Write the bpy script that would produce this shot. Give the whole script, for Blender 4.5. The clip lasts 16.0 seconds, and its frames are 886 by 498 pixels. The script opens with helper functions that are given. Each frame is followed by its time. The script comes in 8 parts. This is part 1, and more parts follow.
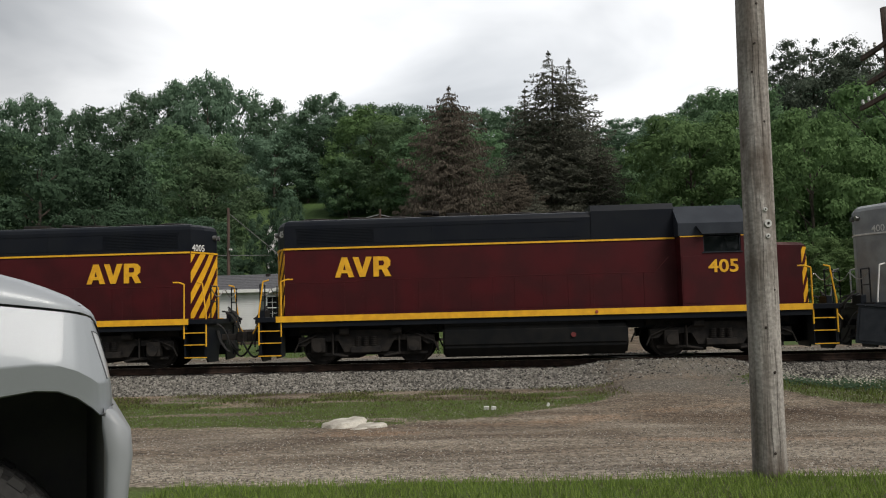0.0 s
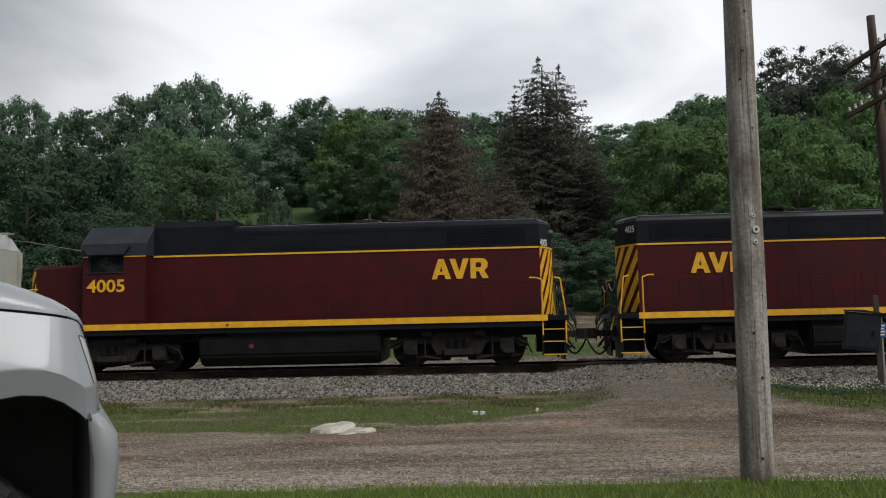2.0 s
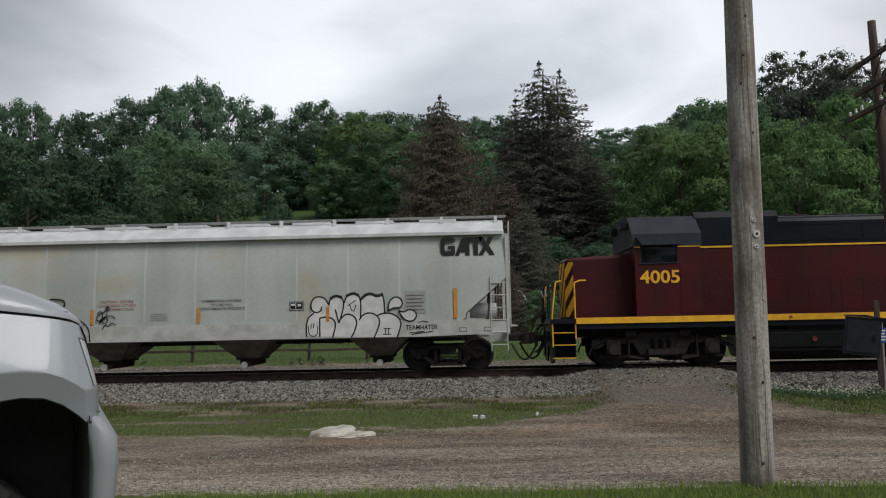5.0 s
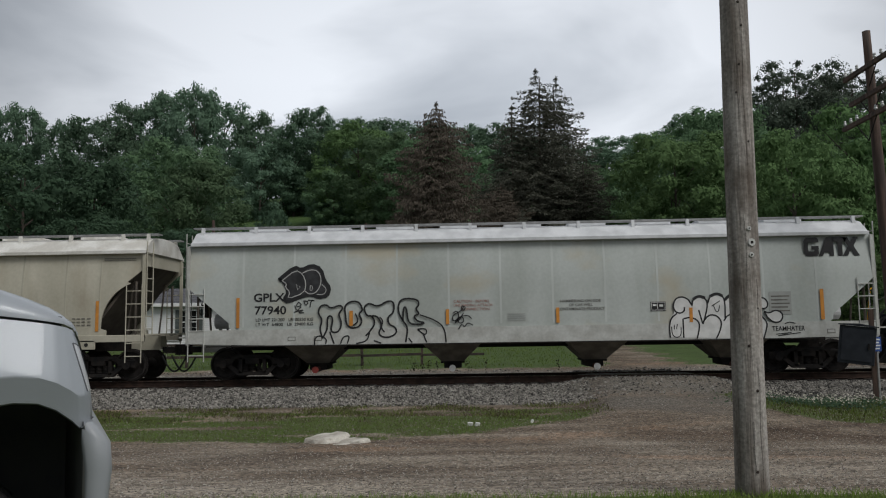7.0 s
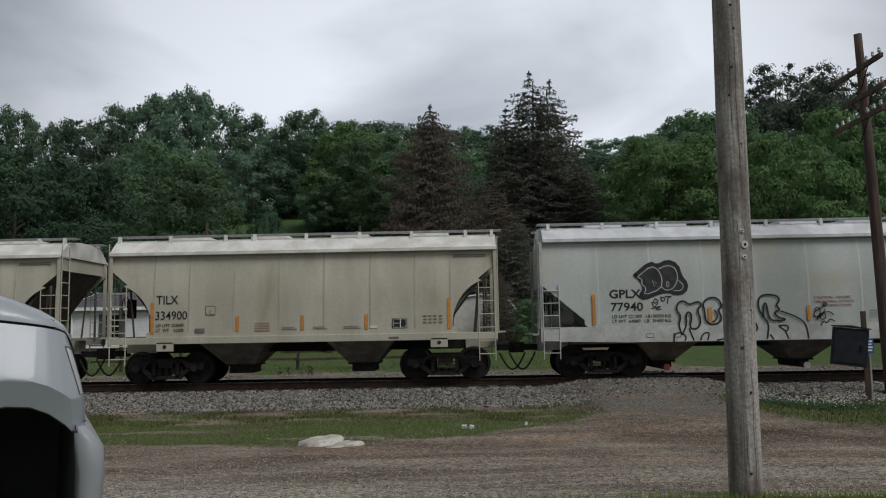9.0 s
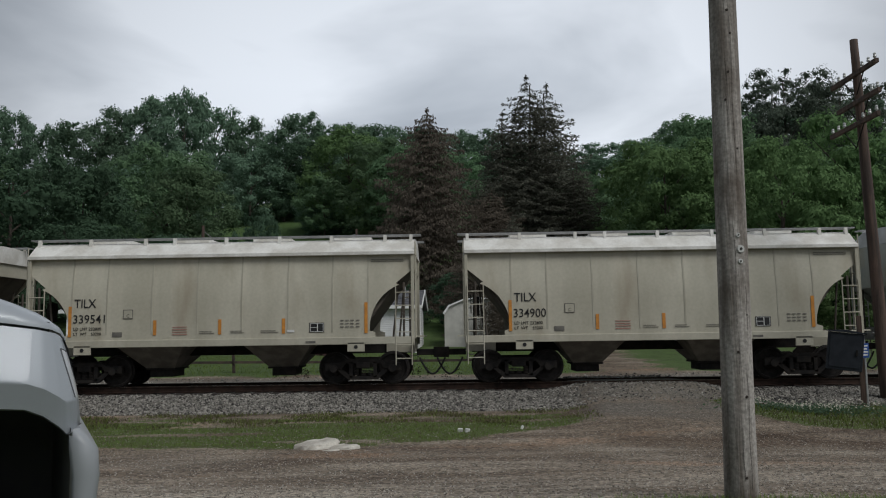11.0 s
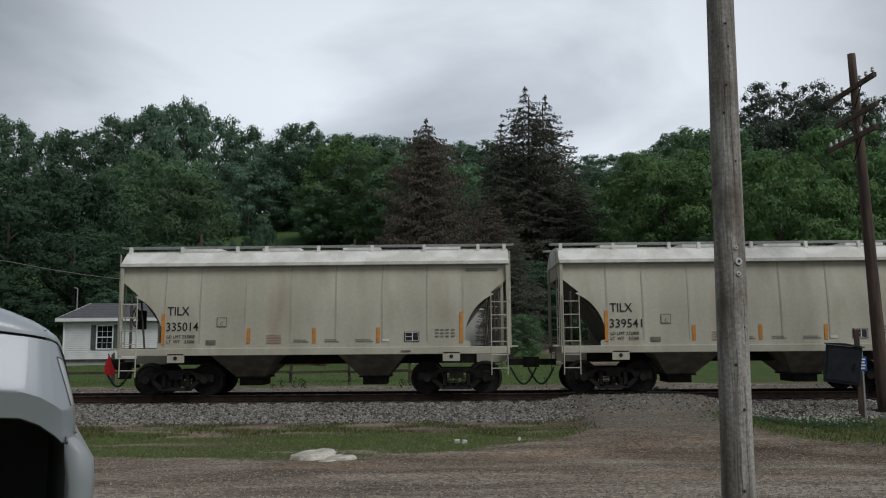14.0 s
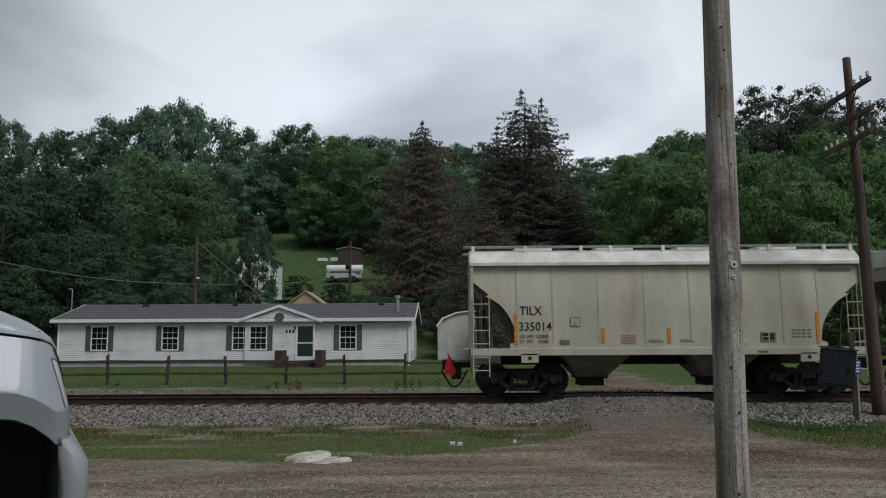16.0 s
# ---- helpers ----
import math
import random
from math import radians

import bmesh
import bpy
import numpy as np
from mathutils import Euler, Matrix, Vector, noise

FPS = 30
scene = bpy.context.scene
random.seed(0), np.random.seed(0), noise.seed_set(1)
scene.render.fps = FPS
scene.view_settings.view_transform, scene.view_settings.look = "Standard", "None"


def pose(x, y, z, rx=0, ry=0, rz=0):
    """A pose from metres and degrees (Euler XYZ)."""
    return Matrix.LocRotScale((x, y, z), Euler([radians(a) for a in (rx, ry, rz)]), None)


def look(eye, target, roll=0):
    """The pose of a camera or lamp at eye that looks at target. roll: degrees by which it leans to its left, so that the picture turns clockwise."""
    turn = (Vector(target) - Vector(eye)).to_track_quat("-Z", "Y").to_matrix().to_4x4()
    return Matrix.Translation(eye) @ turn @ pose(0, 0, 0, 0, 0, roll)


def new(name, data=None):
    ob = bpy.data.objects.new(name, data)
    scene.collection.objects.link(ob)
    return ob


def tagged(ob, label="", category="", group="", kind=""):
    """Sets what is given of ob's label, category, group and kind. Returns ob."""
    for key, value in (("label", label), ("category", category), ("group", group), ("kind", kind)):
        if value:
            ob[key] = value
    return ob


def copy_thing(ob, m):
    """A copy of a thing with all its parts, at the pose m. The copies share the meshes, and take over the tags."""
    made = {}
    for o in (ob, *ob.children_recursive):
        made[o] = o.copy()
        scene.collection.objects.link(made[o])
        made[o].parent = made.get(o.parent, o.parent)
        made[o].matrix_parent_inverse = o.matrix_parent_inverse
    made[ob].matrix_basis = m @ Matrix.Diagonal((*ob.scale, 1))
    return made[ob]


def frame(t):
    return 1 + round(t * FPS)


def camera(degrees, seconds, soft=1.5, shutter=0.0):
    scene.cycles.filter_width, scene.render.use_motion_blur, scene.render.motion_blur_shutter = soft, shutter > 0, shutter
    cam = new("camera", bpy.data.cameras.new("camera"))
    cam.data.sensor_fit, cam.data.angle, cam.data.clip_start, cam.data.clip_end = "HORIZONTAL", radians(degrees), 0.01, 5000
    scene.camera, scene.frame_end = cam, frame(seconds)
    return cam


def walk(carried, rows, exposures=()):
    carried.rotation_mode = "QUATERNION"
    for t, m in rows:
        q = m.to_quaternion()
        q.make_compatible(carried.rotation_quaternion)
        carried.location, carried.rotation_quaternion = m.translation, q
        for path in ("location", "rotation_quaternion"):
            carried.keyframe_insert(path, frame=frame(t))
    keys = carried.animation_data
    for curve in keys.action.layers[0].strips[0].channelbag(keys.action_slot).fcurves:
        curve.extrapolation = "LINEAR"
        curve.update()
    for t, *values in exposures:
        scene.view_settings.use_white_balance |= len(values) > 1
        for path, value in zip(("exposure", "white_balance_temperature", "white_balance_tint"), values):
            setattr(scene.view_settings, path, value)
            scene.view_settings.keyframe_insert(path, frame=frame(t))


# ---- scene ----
EYE = (0.0, 0.0, 1.40)
cam = camera(57.80, 16.0, soft=1.1)
# seconds, turn to the left, tilt up, lean (degrees): a camera held in one place
TURNS = [
    (0, 2.850, 4.563, -1.447),
    (0.5, 2.640, 4.603, -1.405),
    (1, 2.362, 4.726, -1.258),
    (1.5, 2.224, 4.888, -1.266),
    (2, 2.084, 4.883, -1.311),
    (2.5, 1.980, 4.894, -1.303),
    (3, 1.915, 4.962, -1.288),
    (3.5, 2.044, 5.021, -1.251),
    (4, 2.140, 5.016, -1.195),
    (6.5, 1.921, 5.522, -0.923),
    (7, 1.804, 5.622, -0.867),
    (7.5, 1.672, 5.728, -0.870),
    (8, 1.557, 5.803, -0.804),
    (8.5, 1.478, 5.817, -0.809),
    (9, 1.362, 5.793, -0.970),
    (11.5, 1.011, 6.239, -0.709),
    (12, 0.960, 6.496, -0.619),
    (12.5, 1.107, 6.613, -0.494),
    (13, 1.116, 6.501, -0.586),
    (13.5, 1.058, 6.639, -0.575),
    (14, 0.971, 6.784, -0.439),
    (14.5, 0.867, 6.832, -0.415),
    (15, 0.776, 6.826, -0.364),
    (15.5, 0.733, 6.862, -0.329),
    (16, 0.669, 6.939, -0.302),
]
walk(cam, [(t, pose(*EYE, 90 + tilt, 0, turn) @ pose(0, 0, 0, 0, 0, lean)) for t, turn, tilt, lean in TURNS],
     exposures=[(0.0, 0.36, 6640, 10), (0.5, 0.04, 6580, 10), (1.5, 0.12, 6480, 10), (2.5, 0.14, 6450, 10), (3.5, 0.22, 6420, 10), (4.2, 0.14, 6380, 10), (6.5, -0.08, 6260, 10), (9.0, -0.16, 6180, 10), (12.0, -0.19, 6110, 9), (16.0, -0.17, 6080, 9)])

# ---- world and light: an overcast day ----
world = bpy.data.worlds.new("overcast_sky")
scene.world = world
world.use_nodes = True
wt = world.node_tree
wt.nodes.clear()


def wnode(kind, **values):
    n = wt.nodes.new(kind)
    for key, value in values.items():
        n.inputs[key].default_value = value
    return n


w_out = wnode("ShaderNodeOutputWorld")
w_bg = wnode("ShaderNodeBackground", Strength=0.092)
w_sky = wt.nodes.new("ShaderNodeTexSky")
w_sky.sky_type, w_sky.sun_disc = "NISHITA", False
w_sky.sun_elevation, w_sky.sun_rotation = radians(58), radians(40)
w_sky.air_density, w_sky.dust_density = 1.0, 4.0
w_co = wt.nodes.new("ShaderNodeTexCoord")
w_sep = wt.nodes.new("ShaderNodeSeparateXYZ")
wt.links.new(w_co.outputs["Generated"], w_sep.inputs[0])
# a flat cloud deck: the direction is divided by its height
w_h = wt.nodes.new("ShaderNodeMath")
w_h.operation = "ADD"
w_h.inputs[1].default_value = 0.16
w_max = wt.nodes.new("ShaderNodeMath")
w_max.operation = "MAXIMUM"
w_max.inputs[1].default_value = 0.02
wt.links.new(w_sep.outputs["Z"], w_max.inputs[0])
wt.links.new(w_max.outputs[0], w_h.inputs[0])
w_div = wt.nodes.new("ShaderNodeVectorMath")
w_div.operation = "DIVIDE"
w_comb = wt.nodes.new("ShaderNodeCombineXYZ")
for k in range(3):
    wt.links.new(w_h.outputs[0], w_comb.inputs[k])
wt.links.new(w_co.outputs["Generated"], w_div.inputs[0])
wt.links.new(w_comb.outputs[0], w_div.inputs[1])
w_n1 = wnode("ShaderNodeTexNoise", Scale=1.25, Detail=5.0, Roughness=0.47, Distortion=0.35)
w_n2 = wnode("ShaderNodeTexNoise", Scale=0.55, Detail=2.0, Roughness=0.5)
wt.links.new(w_div.outputs[0], w_n1.inputs["Vector"])
wt.links.new(w_div.outputs[0], w_n2.inputs["Vector"])
w_add = wt.nodes.new("ShaderNodeMath")
w_add.operation = "ADD"
wt.links.new(w_n1.outputs["Fac"], w_add.inputs[0])
wt.links.new(w_n2.outputs["Fac"], w_add.inputs[1])
w_ramp = wt.nodes.new("ShaderNodeValToRGB")
w_ramp.color_ramp.elements[0].position, w_ramp.color_ramp.elements[0].color = 0.42, (3.3, 3.6, 3.95, 1)
w_ramp.color_ramp.elements[1].position, w_ramp.color_ramp.elements[1].color = 0.605, (8.9, 9.1, 9.35, 1)
w_half = wt.nodes.new("ShaderNodeMath")
w_half.operation = "MULTIPLY"
w_half.inputs[1].default_value = 0.5
wt.links.new(w_add.outputs[0], w_half.inputs[0])
wt.links.new(w_half.outputs[0], w_ramp.inputs[0])
w_mix = wt.nodes.new("ShaderNodeMix")
w_mix.data_type = "RGBA"
w_mix.inputs["Factor"].default_value = 0.93
wt.links.new(w_sky.outputs[0], w_mix.inputs["A"])
wt.links.new(w_ramp.outputs[0], w_mix.inputs["B"])
# the cloud deck is brighter towards the horizon than overhead
w_mr = wt.nodes.new("ShaderNodeMapRange")
w_mr.inputs["From Min"].default_value, w_mr.inputs["From Max"].default_value = 0.30, 0.60
w_mr.inputs["To Min"].default_value, w_mr.inputs["To Max"].default_value = 1.05, 0.80
wt.links.new(w_sep.outputs["Z"], w_mr.inputs["Value"])
w_sc = wt.nodes.new("ShaderNodeVectorMath")
w_sc.operation = "SCALE"
wt.links.new(w_mix.outputs["Result"], w_sc.inputs[0])
wt.links.new(w_mr.outputs[0], w_sc.inputs["Scale"])
# and brighter round the hidden sun
w_dot = wt.nodes.new("ShaderNodeVectorMath")
w_dot.operation = "DOT_PRODUCT"
w_dot.inputs[1].default_value = (-0.01, 0.940, 0.340)
wt.links.new(w_co.outputs["Generated"], w_dot.inputs[0])
w_glow = wt.nodes.new("ShaderNodeMapRange")
w_glow.interpolation_type = "SMOOTHSTEP"
w_glow.inputs["From Min"].default_value, w_glow.inputs["From Max"].default_value = 0.82, 1.0
w_glow.inputs["To Min"].default_value, w_glow.inputs["To Max"].default_value = 0.66, 1.14
wt.links.new(w_dot.outputs["Value"], w_glow.inputs["Value"])
w_sc2 = wt.nodes.new("ShaderNodeVectorMath")
w_sc2.operation = "SCALE"
wt.links.new(w_sc.outputs[0], w_sc2.inputs[0])
wt.links.new(w_glow.outputs[0], w_sc2.inputs["Scale"])
wt.links.new(w_sc2.outputs[0], w_bg.inputs["Color"])
wt.links.new(w_bg.outputs[0], w_out.inputs[0])

sun_data = bpy.data.lights.new("sun", "SUN")
sun_data.energy, sun_data.angle, sun_data.color = 2.1, radians(28), (1.0, 0.96, 0.9)
sun = new("sun", sun_data)
sun.matrix_world = look((30, -10, 50), (0, 20, 0))

# ---- materials ----
def material(name, base, second=None, scale=4.0, rough=0.6, metal=0.0, bump=0.0, bump_scale=40.0, spread=(0.4, 0.62),
             stretch=(1, 1, 1), fine=0.0, fine_scale=60.0, spec=0.5, vary=0.0, rough2=None):
    """A surface of two colours in soft patches, with fine grain and relief, in the object's own metres."""
    m = bpy.data.materials.new(name)
    m.use_nodes = True
    nt = m.node_tree
    bs = nt.nodes["Principled BSDF"]
    bs.inputs["Roughness"].default_value = rough
    bs.inputs["Metallic"].default_value = metal
    bs.inputs["Specular IOR Level"].default_value = spec
    co = nt.nodes.new("ShaderNodeTexCoord")
    mp = nt.nodes.new("ShaderNodeMapping")
    mp.inputs["Scale"].default_value = stretch
    nt.links.new(co.outputs["Object"], mp.inputs[0])
    second = second or tuple(c * 0.75 for c in base)
    n1 = nt.nodes.new("ShaderNodeTexNoise")
    n1.inputs["Scale"].default_value, n1.inputs["Detail"].default_value = scale, 5.0
    nt.links.new(mp.outputs[0], n1.inputs["Vector"])
    rp = nt.nodes.new("ShaderNodeValToRGB")
    rp.color_ramp.elements[0].position, rp.color_ramp.elements[0].color = spread[0], (*second, 1)
    rp.color_ramp.elements[1].position, rp.color_ramp.elements[1].color = spread[1], (*base, 1)
    nt.links.new(n1.outputs["Fac"], rp.inputs[0])
    colour = rp.outputs[0]
    if rough2 is not None:
        mr = nt.nodes.new("ShaderNodeMapRange")
        mr.inputs["From Min"].default_value, mr.inputs["From Max"].default_value = spread
        mr.inputs["To Min"].default_value, mr.inputs["To Max"].default_value = rough2, rough
        nt.links.new(n1.outputs["Fac"], mr.inputs["Value"])
        nt.links.new(mr.outputs[0], bs.inputs["Roughness"])
    if fine > 0:
        n2 = nt.nodes.new("ShaderNodeTexNoise")
        n2.inputs["Scale"].default_value, n2.inputs["Detail"].default_value = fine_scale, 3.0
        nt.links.new(co.outputs["Object"], n2.inputs["Vector"])
        mr2 = nt.nodes.new("ShaderNodeMapRange")
        mr2.inputs["From Min"].default_value, mr2.inputs["From Max"].default_value = 0.3, 0.7
        mr2.inputs["To Min"].default_value, mr2.inputs["To Max"].default_value = 1 - fine, 1 + fine
        nt.links.new(n2.outputs["Fac"], mr2.inputs["Value"])
        sc = nt.nodes.new("ShaderNodeVectorMath")
        sc.operation = "SCALE"
        nt.links.new(colour, sc.inputs[0])
        nt.links.new(mr2.outputs[0], sc.inputs["Scale"])
        colour = sc.outputs[0]
    if vary > 0:
        oi = nt.nodes.new("ShaderNodeObjectInfo")
        hv = nt.nodes.new("ShaderNodeHueSaturation")
        mv = nt.nodes.new("ShaderNodeMapRange")
        mv.inputs["To Min"].default_value, mv.inputs["To Max"].default_value = 1 - vary, 1 + vary
        nt.links.new(oi.outputs["Random"], mv.inputs["Value"])
        nt.links.new(mv.outputs[0], hv.inputs["Value"])
        nt.links.new(colour, hv.inputs["Color"])
        colour = hv.outputs[0]
    nt.links.new(colour, bs.inputs["Base Color"])
    if bump > 0:
        n3 = nt.nodes.new("ShaderNodeTexNoise")
        n3.inputs["Scale"].default_value, n3.inputs["Detail"].default_value = bump_scale, 4.0
        nt.links.new(mp.outputs[0], n3.inputs["Vector"])
        bp = nt.nodes.new("ShaderNodeBump")
        bp.inputs["Strength"].default_value, bp.inputs["Distance"].default_value = bump, 0.02
        nt.links.new(n3.outputs["Fac"], bp.inputs["Height"])
        nt.links.new(bp.outputs[0], bs.inputs["Normal"])
    return m


def leaf_material(name, base, second, transmit=0.30, vary=0.22, rough=0.8):
    """Foliage: colour by clump and by tree, a little light let through."""
    m = bpy.data.materials.new(name)
    m.use_nodes = True
    nt = m.node_tree
    bs = nt.nodes["Principled BSDF"]
    bs.inputs["Roughness"].default_value = rough
    bs.inputs["Specular IOR Level"].default_value = 0.08
    ge = nt.nodes.new("ShaderNodeNewGeometry")
    rp = nt.nodes.new("ShaderNodeValToRGB")
    rp.color_ramp.elements[0].color, rp.color_ramp.elements[1].color = (*second, 1), (*base, 1)
    nt.links.new(ge.outputs["Random Per Island"], rp.inputs[0])
    oi = nt.nodes.new("ShaderNodeObjectInfo")
    hv = nt.nodes.new("ShaderNodeHueSaturation")
    mv = nt.nodes.new("ShaderNodeMapRange")
    mv.inputs["To Min"].default_value, mv.inputs["To Max"].default_value = 1 - vary, 1 + vary
    mh = nt.nodes.new("ShaderNodeMapRange")
    mh.inputs["To Min"].default_value, mh.inputs["To Max"].default_value = 0.485, 0.51
    nt.links.new(oi.outputs["Random"], mv.inputs["Value"])
    nt.links.new(oi.outputs["Random"], mh.inputs["Value"])
    nt.links.new(mv.outputs[0], hv.inputs["Value"])
    nt.links.new(mh.outputs[0], hv.inputs["Hue"])
    nt.links.new(rp.outputs[0], hv.inputs["Color"])
    nt.links.new(hv.outputs[0], bs.inputs["Base Color"])
    tr = nt.nodes.new("ShaderNodeBsdfTranslucent")
    nt.links.new(hv.outputs[0], tr.inputs["Color"])
    mx = nt.nodes.new("ShaderNodeMixShader")
    mx.inputs[0].default_value = transmit
    nt.links.new(bs.outputs[0], mx.inputs[1])
    nt.links.new(tr.outputs[0], mx.inputs[2])
    nt.links.new(mx.outputs[0], nt.nodes["Material Output"].inputs[0])
    return m


def glass_material(name, tint=(0.02, 0.025, 0.03), rough=0.03, spec=0.35):
    m = bpy.data.materials.new(name)
    m.use_nodes = True
    bs = m.node_tree.nodes["Principled BSDF"]
    bs.inputs["Base Color"].default_value = (*tint, 1)
    bs.inputs["Roughness"].default_value = rough
    bs.inputs["IOR"].default_value = 1.5
    bs.inputs["Specular IOR Level"].default_value = spec
    return m


M_MAROON = material("maroon_paint", (0.064, 0.0075, 0.010), (0.043, 0.0058, 0.0075), 1.2, 0.40, spec=0.22, bump=0.03, bump_scale=6, fine=0.12, rough2=0.55)
M_BLACK = material("black_paint", (0.008, 0.010, 0.015), (0.011, 0.013, 0.017), 1.5, 0.40, spec=0.14, bump=0.03, bump_scale=6, fine=0.2)
M_GREY_LOCO = material("grey_paint", (0.30, 0.32, 0.33), (0.22, 0.23, 0.24), 2.0, 0.5, fine=0.1)
M_YELLOW = material("yellow_paint", (0.86, 0.46, 0.018), (0.74, 0.37, 0.016), 5.0, 0.5, fine=0.1)
M_UNDER = material("grimy_steel", (0.017, 0.016, 0.016), (0.031, 0.027, 0.024), 5.0, 0.75, spec=0.15, bump=0.3, bump_scale=30, fine=0.25)
M_WHEEL = material("wheel_steel", (0.032, 0.028, 0.026), (0.019, 0.017, 0.016), 8.0, 0.6, spec=0.15, fine=0.2)
M_TREAD = material("polished_steel", (0.62, 0.61, 0.60), (0.52, 0.50, 0.48), 8.0, 0.22, metal=1.0)
M_WHITE = material("white_marking", (0.75, 0.75, 0.73), (0.62, 0.62, 0.60), 6.0, 0.5)
M_INK = material("black_marking", (0.008, 0.008, 0.009), (0.016, 0.016, 0.017), 6.0, 0.55)
M_RED = material("red_marking", (0.42, 0.07, 0.05), (0.30, 0.05, 0.04), 6.0, 0.55)
M_GLASS = glass_material("dark_glass", (0.008, 0.010, 0.011))
M_CREAM = material("weathered_cream_paint", (0.482, 0.458, 0.372), (0.388, 0.366, 0.290), 1.3, 0.55, stretch=(1.0, 1.0, 0.18),
                   fine=0.05, fine_scale=12, bump=0.05, bump_scale=3, spread=(0.36, 0.62), vary=0.05)
# The sides' cream made lighter: light from above is in the roof's colour.
M_CREAM_LIT = material("lit_cream_paint", (0.72, 0.71, 0.67), (0.56, 0.54, 0.49), 1.8, 0.5, fine=0.06, fine_scale=14)
M_PALE = material("weathered_pale_grey_paint", (0.46, 0.49, 0.465), (0.37, 0.395, 0.365), 1.0, 0.5, stretch=(1.0, 1.0, 0.2),
                  fine=0.05, fine_scale=12, bump=0.05, bump_scale=3, spread=(0.36, 0.62))
M_PALE_SEAM = material("pale_grey_seam_paint", (0.53, 0.56, 0.535), (0.43, 0.455, 0.43), 1.0, 0.5, stretch=(1.0, 1.0, 0.3), spread=(0.36, 0.62))


def bleed(m, colour, scale, low, high, amount, stretch):
    """Lets stains of another colour bleed through a paint in large soft patches."""
    nt = m.node_tree
    bs = nt.nodes["Principled BSDF"]
    was = bs.inputs["Base Color"].links[0].from_socket
    co = nt.nodes.new("ShaderNodeTexCoord")
    mp = nt.nodes.new("ShaderNodeMapping")
    mp.inputs["Scale"].default_value = stretch
    nz = nt.nodes.new("ShaderNodeTexNoise")
    nz.inputs["Scale"].default_value, nz.inputs["Detail"].default_value = scale, 5.0
    mr = nt.nodes.new("ShaderNodeMapRange")
    mr.inputs["From Min"].default_value, mr.inputs["From Max"].default_value, mr.inputs["To Max"].default_value = low, high, amount
    mx = nt.nodes.new("ShaderNodeMix")
    mx.data_type = "RGBA"
    mx.inputs["B"].default_value = (*colour, 1)
    nt.links.new(co.outputs["Object"], mp.inputs[0])
    nt.links.new(mp.outputs[0], nz.inputs["Vector"])
    nt.links.new(nz.outputs["Fac"], mr.inputs["Value"])
    nt.links.new(mr.outputs[0], mx.inputs["Factor"])
    nt.links.new(was, mx.inputs["A"])
    nt.links.new(mx.outputs["Result"], bs.inputs["Base Color"])


bleed(M_PALE, (0.44, 0.385, 0.27), 0.55, 0.53, 0.68, 0.7, (0.8, 1.0, 1.3))
bleed(M_CREAM, (0.25, 0.20, 0.13), 1.1, 0.55, 0.75, 0.5, (1.2, 1.0, 0.35))
M_BROWN_SHEET = material("dark_brown_sheet", (0.10, 0.085, 0.068), (0.065, 0.055, 0.045), 3.0, 0.75, fine=0.15)
M_HOPPER_BOT = material("dusty_hopper_steel", (0.215, 0.195, 0.163), (0.135, 0.120, 0.100), 3.0, 0.75, fine=0.15)
M_ORANGE = material("orange_reflector", (0.62, 0.26, 0.04), (0.48, 0.20, 0.04), 6.0, 0.45)
M_FLAG = material("red_flag_cloth", (0.62, 0.02, 0.025), (0.48, 0.015, 0.02), 12.0, 0.8)
M_POLE = material("weathered_pole_wood", (0.365, 0.338, 0.312), (0.150, 0.128, 0.110), 5.0, 0.9, stretch=(3.0, 3.0, 0.16), bump=0.55, bump_scale=20, fine=0.3, fine_scale=45, spread=(0.34, 0.6))
bleed(M_POLE, (0.085, 0.062, 0.045), 1.6, 0.50, 0.66, 0.85, (2.2, 2.2, 1.0))
M_POLE_OLD = material("creosoted_pole_wood", (0.105, 0.068, 0.052), (0.050, 0.036, 0.030), 4.0, 0.9, stretch=(2.5, 2.5, 0.2), bump=0.6, bump_scale=14, fine=0.25)
M_TIE = material("creosoted_tie_wood", (0.036, 0.029, 0.025), (0.018, 0.015, 0.013), 6.0, 0.9, stretch=(1.0, 0.3, 1.0), bump=0.5, fine=0.2, vary=0.3)
M_RAIL = material("rusty_rail_steel", (0.045, 0.028, 0.021), (0.024, 0.016, 0.013), 5.0, 0.8, spec=0.15, fine=0.2, bump=0.2)
M_STONE = material("limestone_ballast", (0.36, 0.345, 0.32), (0.22, 0.21, 0.195), 9.0, 0.9, fine=0.15)
M_ROCK = material("pale_limestone", (0.55, 0.52, 0.46), (0.36, 0.33, 0.28), 4.0, 0.9, bump=0.6, bump_scale=14, fine=0.15)
M_SIDING = material("white_vinyl_siding", (0.74, 0.74, 0.735), (0.60, 0.60, 0.59), 1.2, 0.5, fine=0.05, spread=(0.3, 0.6))
M_TRIM = material("white_trim", (0.78, 0.78, 0.77), (0.70, 0.70, 0.69), 3.0, 0.45)
M_SHINGLE = material("grey_roof_shingles", (0.115, 0.115, 0.125), (0.075, 0.075, 0.083), 7.0, 0.9, fine=0.25, fine_scale=25, bump=0.4)
M_SHUTTER = material("grey_green_shutter", (0.085, 0.10, 0.092), (0.065, 0.078, 0.072), 6.0, 0.5)
M_DOOR = material("dark_green_door", (0.018, 0.040, 0.034), (0.014, 0.030, 0.026), 5.0, 0.35)
